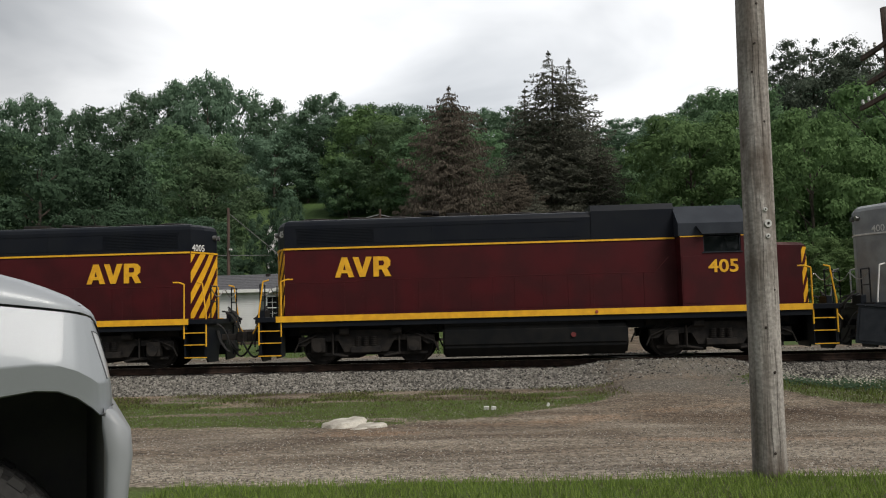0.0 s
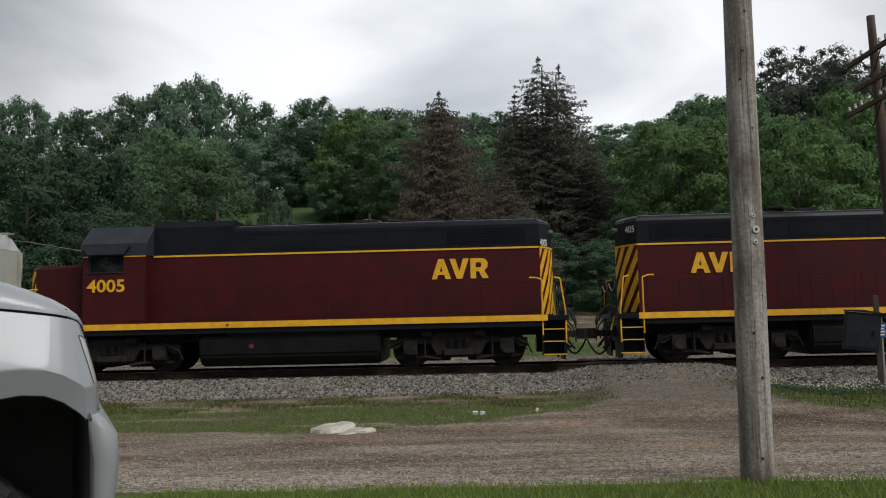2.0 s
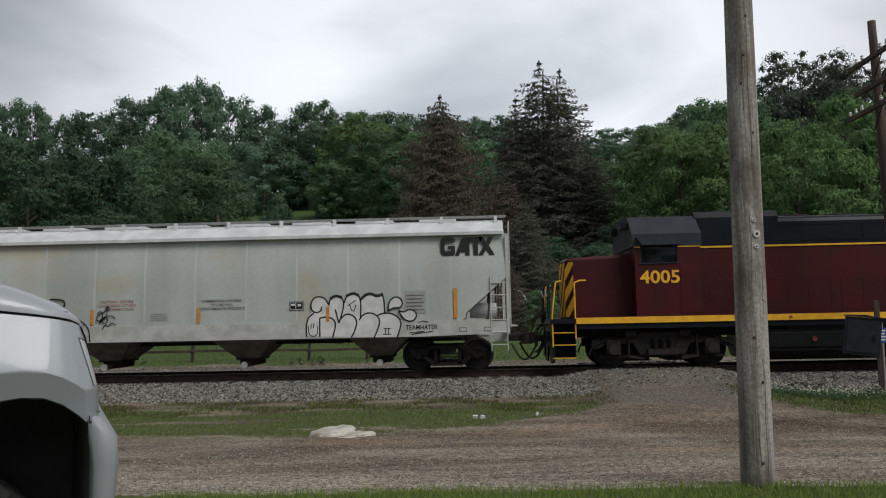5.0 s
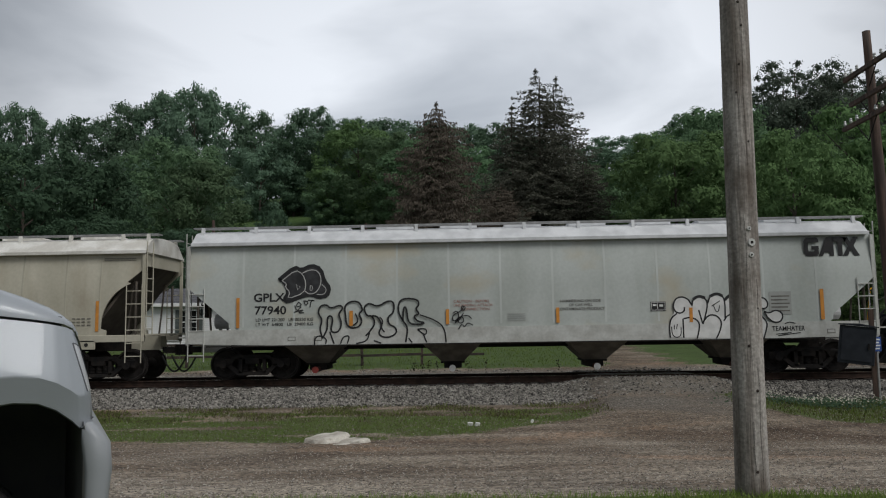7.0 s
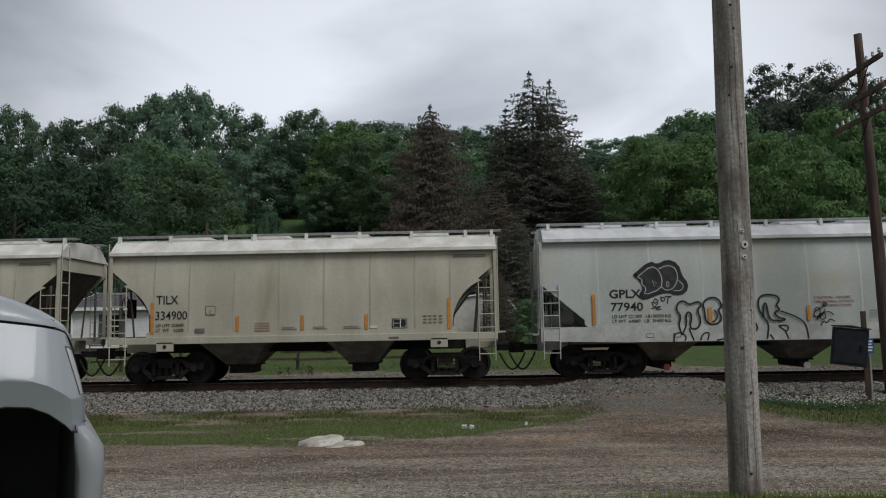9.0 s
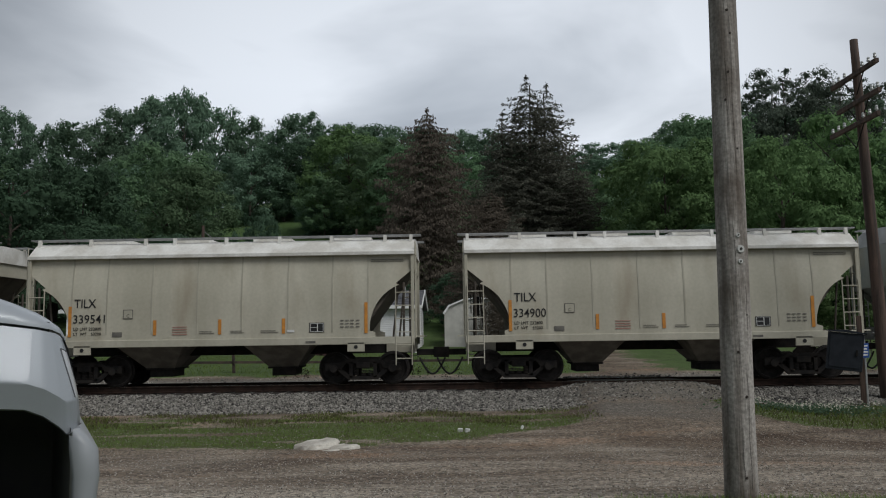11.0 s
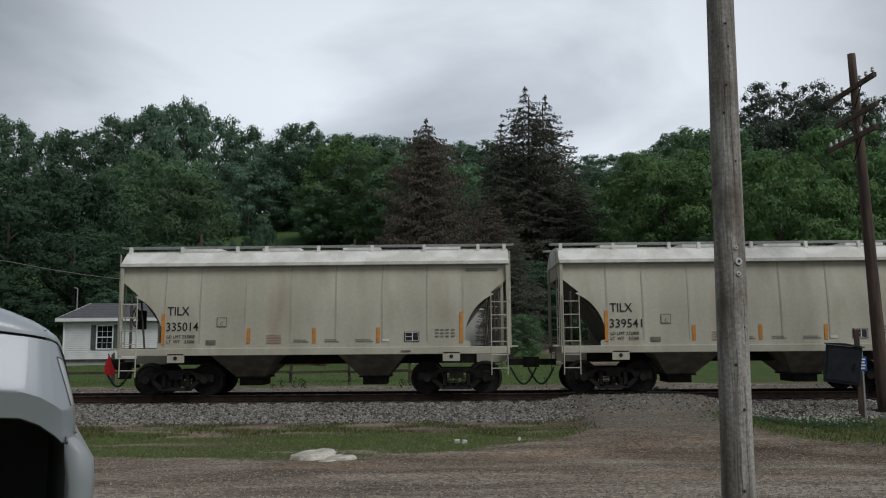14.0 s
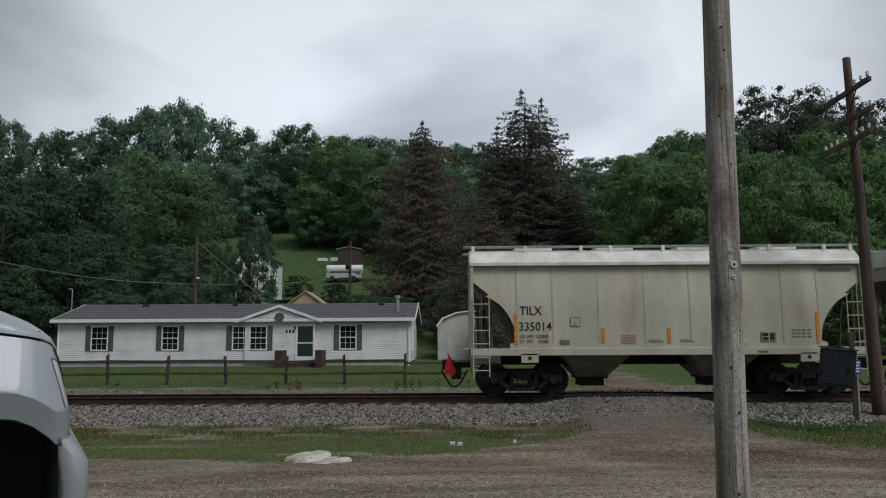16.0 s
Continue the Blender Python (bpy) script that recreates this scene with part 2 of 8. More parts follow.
M_FENCE = material("dark_fence_wood", (0.075, 0.055, 0.042), (0.038, 0.030, 0.025), 5.0, 0.9, fine=0.2, bump=0.4, vary=0.2)
M_STEPWOOD = material("red_brown_stair_wood", (0.060, 0.026, 0.022), (0.038, 0.018, 0.016), 5.0, 0.8, fine=0.2)
M_TAN = material("tan_shed_wall", (0.42, 0.33, 0.20), (0.36, 0.28, 0.17), 2.0, 0.7)
M_SHEDWHITE = material("grey_white_shed_panel", (0.50, 0.49, 0.45), (0.42, 0.41, 0.38), 2.0, 0.6)
M_CARPAINT = material("silver_car_paint", (0.345, 0.370, 0.398), (0.325, 0.348, 0.375), 2.0, 0.46, metal=0.12, spec=0.3, fine=0.06, fine_scale=900)
carpaint = M_CARPAINT.node_tree.nodes["Principled BSDF"]
carpaint.inputs["Coat Weight"].default_value, carpaint.inputs["Coat Roughness"].default_value = 0.24, 0.03
M_CARGREY = material("grey_bumper_paint", (0.30, 0.315, 0.33), (0.27, 0.285, 0.30), 3.0, 0.48)
M_RUBBER = material("tyre_rubber", (0.016, 0.016, 0.017), (0.026, 0.025, 0.024), 10.0, 0.85, fine=0.2)
# Black plastic lightened in colour, in place of light missing inside the arch.
M_DARKPLASTIC = material("lightened_black_plastic", (0.080, 0.082, 0.090), (0.110, 0.108, 0.106), 8.0, 0.6)
M_LENS = glass_material("headlamp_lens", (0.45, 0.46, 0.48), 0.12)
M_BOXGREY = material("dark_grey_cabinet", (0.030, 0.034, 0.042), (0.021, 0.024, 0.030), 4.0, 0.55, spec=0.2, fine=0.15)
M_BLUE = material("blue_sign", (0.03, 0.08, 0.30), (0.025, 0.07, 0.26), 6.0, 0.4)
M_GALV = material("galvanised_steel", (0.42, 0.42, 0.42), (0.32, 0.32, 0.32), 6.0, 0.45, metal=0.6)
M_PORCELAIN = material("pale_insulator", (0.55, 0.56, 0.55), (0.42, 0.43, 0.43), 10.0, 0.2)
M_WIRE = material("cable", (0.10, 0.10, 0.10), (0.06, 0.06, 0.06), 10.0, 0.6)
M_TRUNK = material("bark", (0.11, 0.088, 0.070), (0.055, 0.045, 0.038), 3.0, 0.95, stretch=(2, 2, 0.4), bump=0.6, fine=0.2)
M_LEAF = leaf_material("broadleaf_foliage", (0.147, 0.234, 0.125), (0.121, 0.199, 0.106), 0.42)
# Far foliage made paler and bluer: distance haze is put into its colour.
M_LEAF_HAZED = leaf_material("hazed_foliage", (0.155, 0.237, 0.158), (0.128, 0.201, 0.132), 0.45)
M_LEAF_DARK = leaf_material("dark_broadleaf_foliage", (0.087, 0.145, 0.088), (0.070, 0.119, 0.074), 0.40)
M_LEAF_LIGHT = leaf_material("light_broadleaf_foliage", (0.152, 0.243, 0.100), (0.122, 0.204, 0.083), 0.42)
M_LEAF_OPEN = leaf_material("grey_green_foliage", (0.105, 0.130, 0.098), (0.078, 0.098, 0.074), 0.35)
M_NEEDLE = leaf_material("spruce_needles", (0.143, 0.146, 0.114), (0.099, 0.103, 0.082), 0.35)
M_NEEDLE_BROWN = leaf_material("browned_spruce_needles", (0.142, 0.121, 0.095), (0.098, 0.083, 0.068), 0.35)
M_GRASS = leaf_material("grass_blades", (0.195, 0.262, 0.060), (0.125, 0.188, 0.044), 0.3)
M_TURF = leaf_material("verge_turf_blades", (0.158, 0.222, 0.052), (0.104, 0.156, 0.038), 0.3)
M_WEED = leaf_material("dry_weed_blades", (0.130, 0.120, 0.060), (0.060, 0.065, 0.030), 0.2)
M_FLOWER = leaf_material("pale_flowers", (0.62, 0.60, 0.50), (0.42, 0.42, 0.32), 0.2)

# ---- building helpers ----
def part(name, bm, mat, parent=None, label="", smooth=False):
    """Links a bmesh as one mesh object, under a thing or a part."""
    me = bpy.data.meshes.new(name)
    bmesh.ops.recalc_face_normals(bm, faces=bm.faces[:])
    bm.to_mesh(me)
    bm.free()
    me.materials.append(mat)
    if smooth == "angle":
        me.shade_smooth()
        me.set_sharp_from_angle(angle=radians(35))
    elif smooth:
        for p in me.polygons:
            p.use_smooth = True
    ob = new(name, me)
    if parent:
        ob.parent = parent
    if label:
        ob["label"] = label
    return ob


def empty(name, m=None):
    ob = new(name)
    ob.empty_display_size = 0.2
    if m is not None:
        ob.matrix_world = m
    return ob


def box(bm, x0, x1, y0, y1, z0, z1, bevel=0.0):
    v = [bm.verts.new(p) for p in ((x0, y0, z0), (x1, y0, z0), (x1, y1, z0), (x0, y1, z0), (x0, y0, z1), (x1, y0, z1), (x1, y1, z1), (x0, y1, z1))]
    f = [bm.faces.new([v[i] for i in q]) for q in ((3, 2, 1, 0), (4, 5, 6, 7), (0, 1, 5, 4), (1, 2, 6, 5), (2, 3, 7, 6), (3, 0, 4, 7))]
    if bevel > 0:
        es = list({e for q in f for e in q.edges})
        bmesh.ops.bevel(bm, geom=es, offset=bevel, segments=2, affect="EDGES", profile=0.6)
    return bm


def prism(bm, poly, a, b, axis="y"):
    """A flat outline pushed from a to b along an axis. The outline is (x, z) for y, (y, z) for x, (x, y) for z."""
    def at(p, d):
        return {"y": (p[0], d, p[1]), "x": (d, p[0], p[1]), "z": (p[0], p[1], d)}[axis]
    lo, hi = [bm.verts.new(at(p, a)) for p in poly], [bm.verts.new(at(p, b)) for p in poly]
    n = len(poly)
    bm.faces.new(lo[::-1])
    bm.faces.new(hi)
    for i in range(n):
        bm.faces.new((lo[i], lo[(i + 1) % n], hi[(i + 1) % n], hi[i]))
    return bm


def rod(bm, p0, p1, r, seg=8, r1=None):
    p0, p1 = Vector(p0), Vector(p1)
    d = p1 - p0
    m = Matrix.Translation((p0 + p1) / 2) @ d.to_track_quat("Z", "Y").to_matrix().to_4x4()
    bmesh.ops.create_cone(bm, cap_ends=True, segments=seg, radius1=r, radius2=r if r1 is None else r1, depth=d.length, matrix=m)
    return bm


def pipe(bm, pts, r, seg=6):
    for a, b in zip(pts, pts[1:]):
        rod(bm, a, b, r, seg)
    return bm


def lathe(bm, profile, seg=24, m=Matrix()):
    """Turns (radius, height) pairs round the z axis of m."""
    rings = []
    for r, h in profile:
        rings.append([bm.verts.new(m @ Vector((r * math.cos(k * math.tau / seg), r * math.sin(k * math.tau / seg), h))) for k in range(seg)])
    for a, b in zip(rings, rings[1:]):
        for k in range(seg):
            bm.faces.new((a[k], a[(k + 1) % seg], b[(k + 1) % seg], b[k]))
    bm.faces.new(rings[0][::-1])
    bm.faces.new(rings[-1])
    return bm


def lettering(name, words, mat, parent, x, y, z, height, width=None, bold=0.0, flip=False, label=""):
    """Words in the built-in font, standing on a side that faces -y (or +y when flip)."""
    cu = bpy.data.curves.new(name, "FONT")
    cu.body, cu.size, cu.extrude, cu.offset = words, 1.0, 0.002, bold
    cu.resolution_u = 3
    tmp = new(name, cu)
    bpy.context.view_layer.update()
    me = bpy.data.meshes.new_from_object(tmp.evaluated_get(bpy.context.evaluated_depsgraph_get()))
    bpy.data.objects.remove(tmp)
    xs, ys = [v.co.x for v in me.vertices], [v.co.y for v in me.vertices]
    k = height / (max(ys) - min(ys))
    kx = k if width is None else width / (max(xs) - min(xs))
    x0, y0 = min(xs), min(ys)
    s = -1 if flip else 1
    for v in me.vertices:
        v.co = Vector((x + s * (v.co.x - x0) * kx, y - s * v.co.z, z + (v.co.y - y0) * k))
    me.materials.clear()
    me.materials.append(mat)
    ob = new(name, me)
    ob.parent = parent
    if label:
        ob["label"] = label
    return ob


def soup(name, verts, faces, mat):
    me = bpy.data.meshes.new(name)
    me.from_pydata(verts, [], faces)
    me.materials.append(mat)
    return me


def quads_mesh(name, corners, mats, index=None):
    """A mesh from an array of quads, (n, 4, 3)."""
    n = len(corners)
    me = bpy.data.meshes.new(name)
    me.vertices.add(4 * n)
    me.vertices.foreach_set("co", np.asarray(corners, dtype=np.float32).reshape(-1))
    me.loops.add(4 * n)
    me.loops.foreach_set("vertex_index", np.arange(4 * n, dtype=np.int32))
    me.polygons.add(n)
    me.polygons.foreach_set("loop_start", np.arange(0, 4 * n, 4, dtype=np.int32))
    for m in mats:
        me.materials.append(m)
    if index is not None:
        me.polygons.foreach_set("material_index", np.asarray(index, dtype=np.int32))
    me.update(calc_edges=True)
    return me


# ---- ground ----
TRACK_Y = 24.05
PROFILE_Y = [-60, -30, 0, 4, 5.6, 8, 12.4, 16, 19.6, 20.3, 22.5, 25.6, 27.4, 30, 34.4, 46, 55, 75, 110, 132, 200, 260, 400, 3000]
PROFILE_Z = [0.6, 0.5, 0.38, 0.32, 0.24, -0.02, -0.36, -0.45, -0.46, -0.44, -0.235, -0.235, -0.43, -0.36, -0.14, 0.36, 0.8, 4, 11.5, 18, 35, 42, 46, 60]


def smooth_step(a, b, x):
    t = min(1.0, max(0.0, (x - a) / (b - a)))
    return t * t * (3 - 2 * t)


def crossing(x, y):
    """1 on the gravel ramp that climbs to the rails."""
    w = 0.5 * max(0.0, 19.0 - y) * 0.35
    return smooth_step(2.2 - w, 3.6 - w, x) * (1 - smooth_step(6.4 + w, 7.6 + w, x))


def ground_z(x, y):
    z = float(np.interp(y, PROFILE_Y, PROFILE_Z))
    if 8 < y < 34:
        up = float(np.interp(y, [13, 18, 22.6, 25.6, 30], [0, 0.10, 0.42, 0.42, 0]) if y > 13 else 0)
        base = float(np.interp(y, [13, 19.6, 30, 34], [-0.39, -0.46, -0.36, -0.15]))
        c = crossing(x, y)
        z = z * (1 - c) + max(z, min(base + up, -0.04)) * c
    if y > 60:
        z *= 1.0 + 0.10 * math.sin(x * 0.021 + 1.0) * smooth_step(60, 140, y)
        z -= smooth_step(40, 140, x) * 6 * smooth_step(70, 160, y)
    amp = 0.03 if y < 60 else 0.6
    z += amp * noise.noise((x * (0.5 if y < 60 else 0.05), y * (0.5 if y < 60 else 0.05), 0.3)) * (0 if 21 < y < 27 else 1)
    return z


def grass_amount(x, y):
    """How much grass stands at a place."""
    n = noise.noise((x * 0.7, y * 0.9, 4.0)) + 0.5 * noise.noise((x * 2.1, y * 2.4, 9.0))
    if y < 9:
        return smooth_step(5.75, 5.45, y + 0.10 * n - 0.012 * x) if y < 7 else 0.0
    if y < 21:
        low = float(np.interp(x, [-30, -6, -2.6, -0.8, 0.8, 2.0, 2.8], [13.4, 13.2, 12.5, 13.2, 14.6, 16.0, 17.0]))
        left = smooth_step(low - 0.2, low + 0.5, y + 0.35 * n) * (1 - smooth_step(17.6, 19.0, y + 0.9 * n)) * (1 - smooth_step(2.2, 3.0, x + 0.3 * n))
        low2 = float(np.interp(x, [5.6, 6.4, 8, 12, 30], [18.5, 14.8, 13.8, 13.2, 13]))
        right = smooth_step(low2 - 0.1, low2 + 0.5, y + 0.25 * n) * (1 - smooth_step(19.4, 20.2, y + 0.5 * n)) * smooth_step(5.4, 6.6, x + 0.3 * n)
        bare = smooth_step(0.16, 0.50, noise.noise((x * 0.33 + 3, y * 1.4, 1.0)) + 0.32 * smooth_step(16.6, 18.2, y))
        return max(left * (1 - 0.75 * bare), right)
    if y < 30:
        return 0.0
    if y < 60:
        drive = smooth_step(5.0, 6.0, x + n) * (1 - smooth_step(8, 9.5, x + n))
        return smooth_step(32.0, 33.4, y + 0.8 * n) * (1 - 0.8 * drive)
    return 1.0


def axis_steps(parts):
    out = [parts[0][0]]
    for a, b, d in parts:
        k = max(1, round((b - a) / d))
        out += [a + (b - a) * i / k for i in range(1, k + 1)]
    return out


def ground_mesh():
    xs = axis_steps([(-1500, -300, 200), (-300, -80, 20), (-80, -24, 4), (-24, -12, 0.6), (-12, 12, 0.2), (12, 24, 0.6), (24, 80, 4), (80, 300, 20), (300, 1500, 200)])
    ys = axis_steps([(-60, 0, 6), (0, 3, 0.5), (3, 21, 0.14), (21, 28, 0.25), (28, 46, 0.5), (46, 62, 1.5), (62, 140, 3), (140, 400, 10), (400, 3000, 250)])
    verts, g, b, far = [], [], [], []
    for y in ys:
        for x in xs:
            verts.append((x, y, ground_z(x, y)))
            g.append(grass_amount(x, y))
            far.append(smooth_step(29, 33, y) * (0.6 + 0.4 * smooth_step(50, 70, y)))
            c = crossing(x, y)
            loose = c * smooth_step(15.8, 18.2, y + 1.3 * noise.noise((x * 0.7, y * 0.5, 3.0))) * (1 - smooth_step(30.5, 32.5, y)) * (0.72 + 0.3 * noise.noise((x * 1.1, y * 0.6, 9.0)))
            b.append(max(loose, smooth_step(19.2, 20.0, y) * (1 - smooth_step(30.5, 32.5, y)) * (1 - 0.55 * c)))
    w = len(xs)
    faces = [(j * w + i, j * w + i + 1, (j + 1) * w + i + 1, (j + 1) * w + i) for j in range(len(ys) - 1) for i in range(w - 1)]
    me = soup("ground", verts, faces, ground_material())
    for name, values in (("grass", g), ("ballast", b), ("meadow", far)):
        at = me.attributes.new(name, "FLOAT", "POINT")
        at.data.foreach_set("value", values)
    for p in me.polygons:
        p.use_smooth = True
    ob = new("ground", me)
    return tagged(ob, "gravel and dirt yard with worn grass strips and a hillside", "ground", kind="structure")


def ground_material():
    m = bpy.data.materials.new("ground_soil")
    m.use_nodes = True
    nt = m.node_tree
    bs = nt.nodes["Principled BSDF"]
    bs.inputs["Roughness"].default_value = 0.95
    bs.inputs["Specular IOR Level"].default_value = 0.2
    co = nt.nodes.new("ShaderNodeTexCoord")

    def noise_tex(scale, detail=4.0, rough=0.55, stretch=None):
        n = nt.nodes.new("ShaderNodeTexNoise")
        n.inputs["Scale"].default_value, n.inputs["Detail"].default_value, n.inputs["Roughness"].default_value = scale, detail, rough
        if stretch:
            mp = nt.nodes.new("ShaderNodeMapping")
            mp.inputs["Scale"].default_value = stretch
            nt.links.new(co.outputs["Object"], mp.inputs[0])
            nt.links.new(mp.outputs[0], n.inputs["Vector"])
        else:
            nt.links.new(co.outputs["Object"], n.inputs["Vector"])
        return n.outputs["Fac"]

    def ramp(fac, p0, c0, p1, c1):
        r = nt.nodes.new("ShaderNodeValToRGB")
        r.color_ramp.elements[0].position, r.color_ramp.elements[0].color = p0, (*c0, 1)
        r.color_ramp.elements[1].position, r.color_ramp.elements[1].color = p1, (*c1, 1)
        nt.links.new(fac, r.inputs[0])
        return r.outputs[0]

    def mix(fac, a, b, blend="MIX"):
        x = nt.nodes.new("ShaderNodeMix")
        x.data_type, x.blend_type = "RGBA", blend
        for sock, val in (("Factor", fac), ("A", a), ("B", b)):
            if isinstance(val, (int, float)):
                x.inputs[sock].default_value = val
            elif isinstance(val, tuple):
                x.inputs[sock].default_value = (*val, 1)
            else:
                nt.links.new(val, x.inputs[sock])
        return x.outputs["Result"]

    def attribute(name):
        a = nt.nodes.new("ShaderNodeAttribute")
        a.attribute_name = name
        return a.outputs["Fac"]

    dirt = ramp(noise_tex(0.85, 9, 0.66, (0.50, 0.80, 1)), 0.36, (0.070, 0.050, 0.036), 0.66, (0.240, 0.200, 0.155))
    pale = ramp(noise_tex(0.42, 5, 0.6, (0.55, 1.1, 1)), 0.48, (0, 0, 0), 0.64, (0.75, 0.75, 0.75))
    dirt = mix(pale, dirt, (0.285, 0.250, 0.202))
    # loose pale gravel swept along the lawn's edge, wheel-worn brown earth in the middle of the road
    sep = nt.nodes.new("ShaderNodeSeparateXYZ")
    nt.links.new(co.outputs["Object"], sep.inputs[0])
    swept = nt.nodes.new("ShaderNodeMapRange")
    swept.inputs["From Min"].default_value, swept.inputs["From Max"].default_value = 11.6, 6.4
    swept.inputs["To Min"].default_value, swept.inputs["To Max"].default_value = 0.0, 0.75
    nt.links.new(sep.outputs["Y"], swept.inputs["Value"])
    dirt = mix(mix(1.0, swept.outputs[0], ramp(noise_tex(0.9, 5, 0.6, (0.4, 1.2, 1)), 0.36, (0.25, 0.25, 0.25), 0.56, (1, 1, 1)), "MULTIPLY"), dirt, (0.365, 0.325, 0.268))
    worn = ramp(noise_tex(0.26, 5, 0.6, (0.6, 1.7, 1)), 0.47, (0, 0, 0), 0.57, (0.85, 0.85, 0.85))
    dirt = mix(worn, dirt, mix(0.75, dirt, (0.092, 0.064, 0.044)))
    red = ramp(noise_tex(0.45, 3, 0.5, (0.6, 1.3, 1)), 0.58, (0, 0, 0), 0.74, (0.75, 0.75, 0.75))
    dirt = mix(red, dirt, (0.290, 0.190, 0.125))
    vor = nt.nodes.new("ShaderNodeTexVoronoi")
    vor.inputs["Scale"].default_value = 27.0
    nt.links.new(co.outputs["Object"], vor.inputs["Vector"])
    bw = nt.nodes.new("ShaderNodeSeparateColor")
    nt.links.new(vor.outputs["Color"], bw.inputs[0])
    speck = ramp(bw.outputs[0], 0.0, (0.25, 0.25, 0.25), 1.0, (1.75, 1.73, 1.70))
    dirt = mix(0.85, dirt, speck, "MULTIPLY")
    stone = ramp(bw.outputs[1], 0.0, (0.045, 0.041, 0.036), 1.0, (0.235, 0.220, 0.192))
    col = mix(attribute("ballast"), dirt, stone)
    green = ramp(noise_tex(2.2, 5, 0.6), 0.34, (0.080, 0.080, 0.034), 0.64, (0.104, 0.148, 0.041))
    green = mix(ramp(noise_tex(30.0, 3), 0.3, (0, 0, 0), 0.7, (1, 1, 1)), green, mix(1.0, green, (0.6, 0.6, 0.6), "MULTIPLY"))
    lush = ramp(noise_tex(0.9, 6, 0.6), 0.34, (0.045, 0.078, 0.026), 0.66, (0.074, 0.124, 0.038))
    green = mix(attribute("meadow"), green, lush)
    gm = nt.nodes.new("ShaderNodeMath")
    gm.operation = "ADD"
    nt.links.new(attribute("grass"), gm.inputs[0])
    edge = nt.nodes.new("ShaderNodeMapRange")
    edge.inputs["From Min"].default_value, edge.inputs["From Max"].default_value = 0.25, 0.75
    edge.inputs["To Min"].default_value, edge.inputs["To Max"].default_value = -0.5, 0.5
    nt.links.new(noise_tex(7.0, 4, 0.7), edge.inputs["Value"])
    nt.links.new(edge.outputs[0], gm.inputs[1])
    mask = ramp(gm.outputs[0], 0.40, (0, 0, 0), 0.62, (1, 1, 1))
    col = mix(mask, col, green)
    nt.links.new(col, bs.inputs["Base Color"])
    bp = nt.nodes.new("ShaderNodeBump")
    bp.inputs["Strength"].default_value, bp.inputs["Distance"].default_value = 0.6, 0.03
    nt.links.new(vor.outputs["Distance"], bp.inputs["Height"])
    nt.links.new(bp.outputs[0], bs.inputs["Normal"])
    return m


ground = ground_mesh()


# ---- railway track ----
def rails():
    prof = [(-0.07, -0.18), (0.07, -0.18), (0.07, -0.165), (0.012, -0.145), (0.012, -0.045), (0.036, -0.035), (0.036, -0.004), (0.028, 0.0),
            (-0.028, 0.0), (-0.036, -0.004), (-0.036, -0.035), (-0.012, -0.045), (-0.012, -0.145), (-0.07, -0.165)]
    for y in (TRACK_Y - 0.76, TRACK_Y + 0.76):
        bm = bmesh.new()
        prism(bm, [(y + a, b) for a, b in prof], -140, 140, "x")
        rail = part("rail", bm, M_RAIL)
        tagged(rail, "rusty steel rail with a worn bright top", "rail", "rails of the track")
        bm = bmesh.new()
        box(bm, -140, 140, y - 0.024, y + 0.024, 0.0, 0.0015)
        part("running_surface", bm, M_TREAD, rail, "bright polished wheel path")


def ties():
    bm = bmesh.new()
    box(bm, -0.115, 0.115, -1.32, 1.32, -0.09, 0.09, 0.012)
    first = part("railway_tie", bm, M_TIE)
    tagged(first, "dark creosoted wooden railway tie in the ballast", "railway tie", "ties under the rails")
    for s in (-0.76, 0.76):
        plate = bmesh.new()
        box(plate, -0.10, 0.10, s - 0.17, s + 0.17, 0.091, 0.101)
        for q in (-0.1, 0.1):
            rod(plate, (0.05, s + q, 0.09), (0.05, s + q, 0.13), 0.014, 6)
        part("tie_plate", plate, M_RAIL, first, "rusty tie plate with spikes")
    n = 0
    for k in range(-46, 47):
        x = k * 0.53 + 0.05 * math.sin(k * 7.3)
        m = pose(x, TRACK_Y + 0.05 * math.sin(k * 3.1), -0.285 + 0.006 * math.sin(k * 5.7), 0, 0, 1.2 * math.sin(k * 2.3))
        if n == 0:
            first.matrix_basis = m
        else:
            copy_thing(first, m)
        n += 1


rails()
ties()

# ---- train ----
# A vehicle stands at the x that it passes at 8 s; motions() drives the whole train.
def train_s(t):
    drift = float(np.interp(t, [0, 1.5, 2.5, 3.5, 4, 6.5, 8, 9, 11.5, 16], [-0.27, -0.23, -0.12, -0.01, 0.0, 0.0, -0.05, -0.06, 0.0, 0.02]))
    return 5.102 * (t - 8) - 0.00656 * (t - 8) ** 2 + drift


VEHICLES = []
WHEELSETS = []


def vehicle(name, x, label, category, group="", turn=0):
    ob = empty(name, pose(x, TRACK_Y, 0, 0, 0, turn))
    tagged(ob, label, category, group)
    VEHICLES.append((ob, x, turn))
    return ob


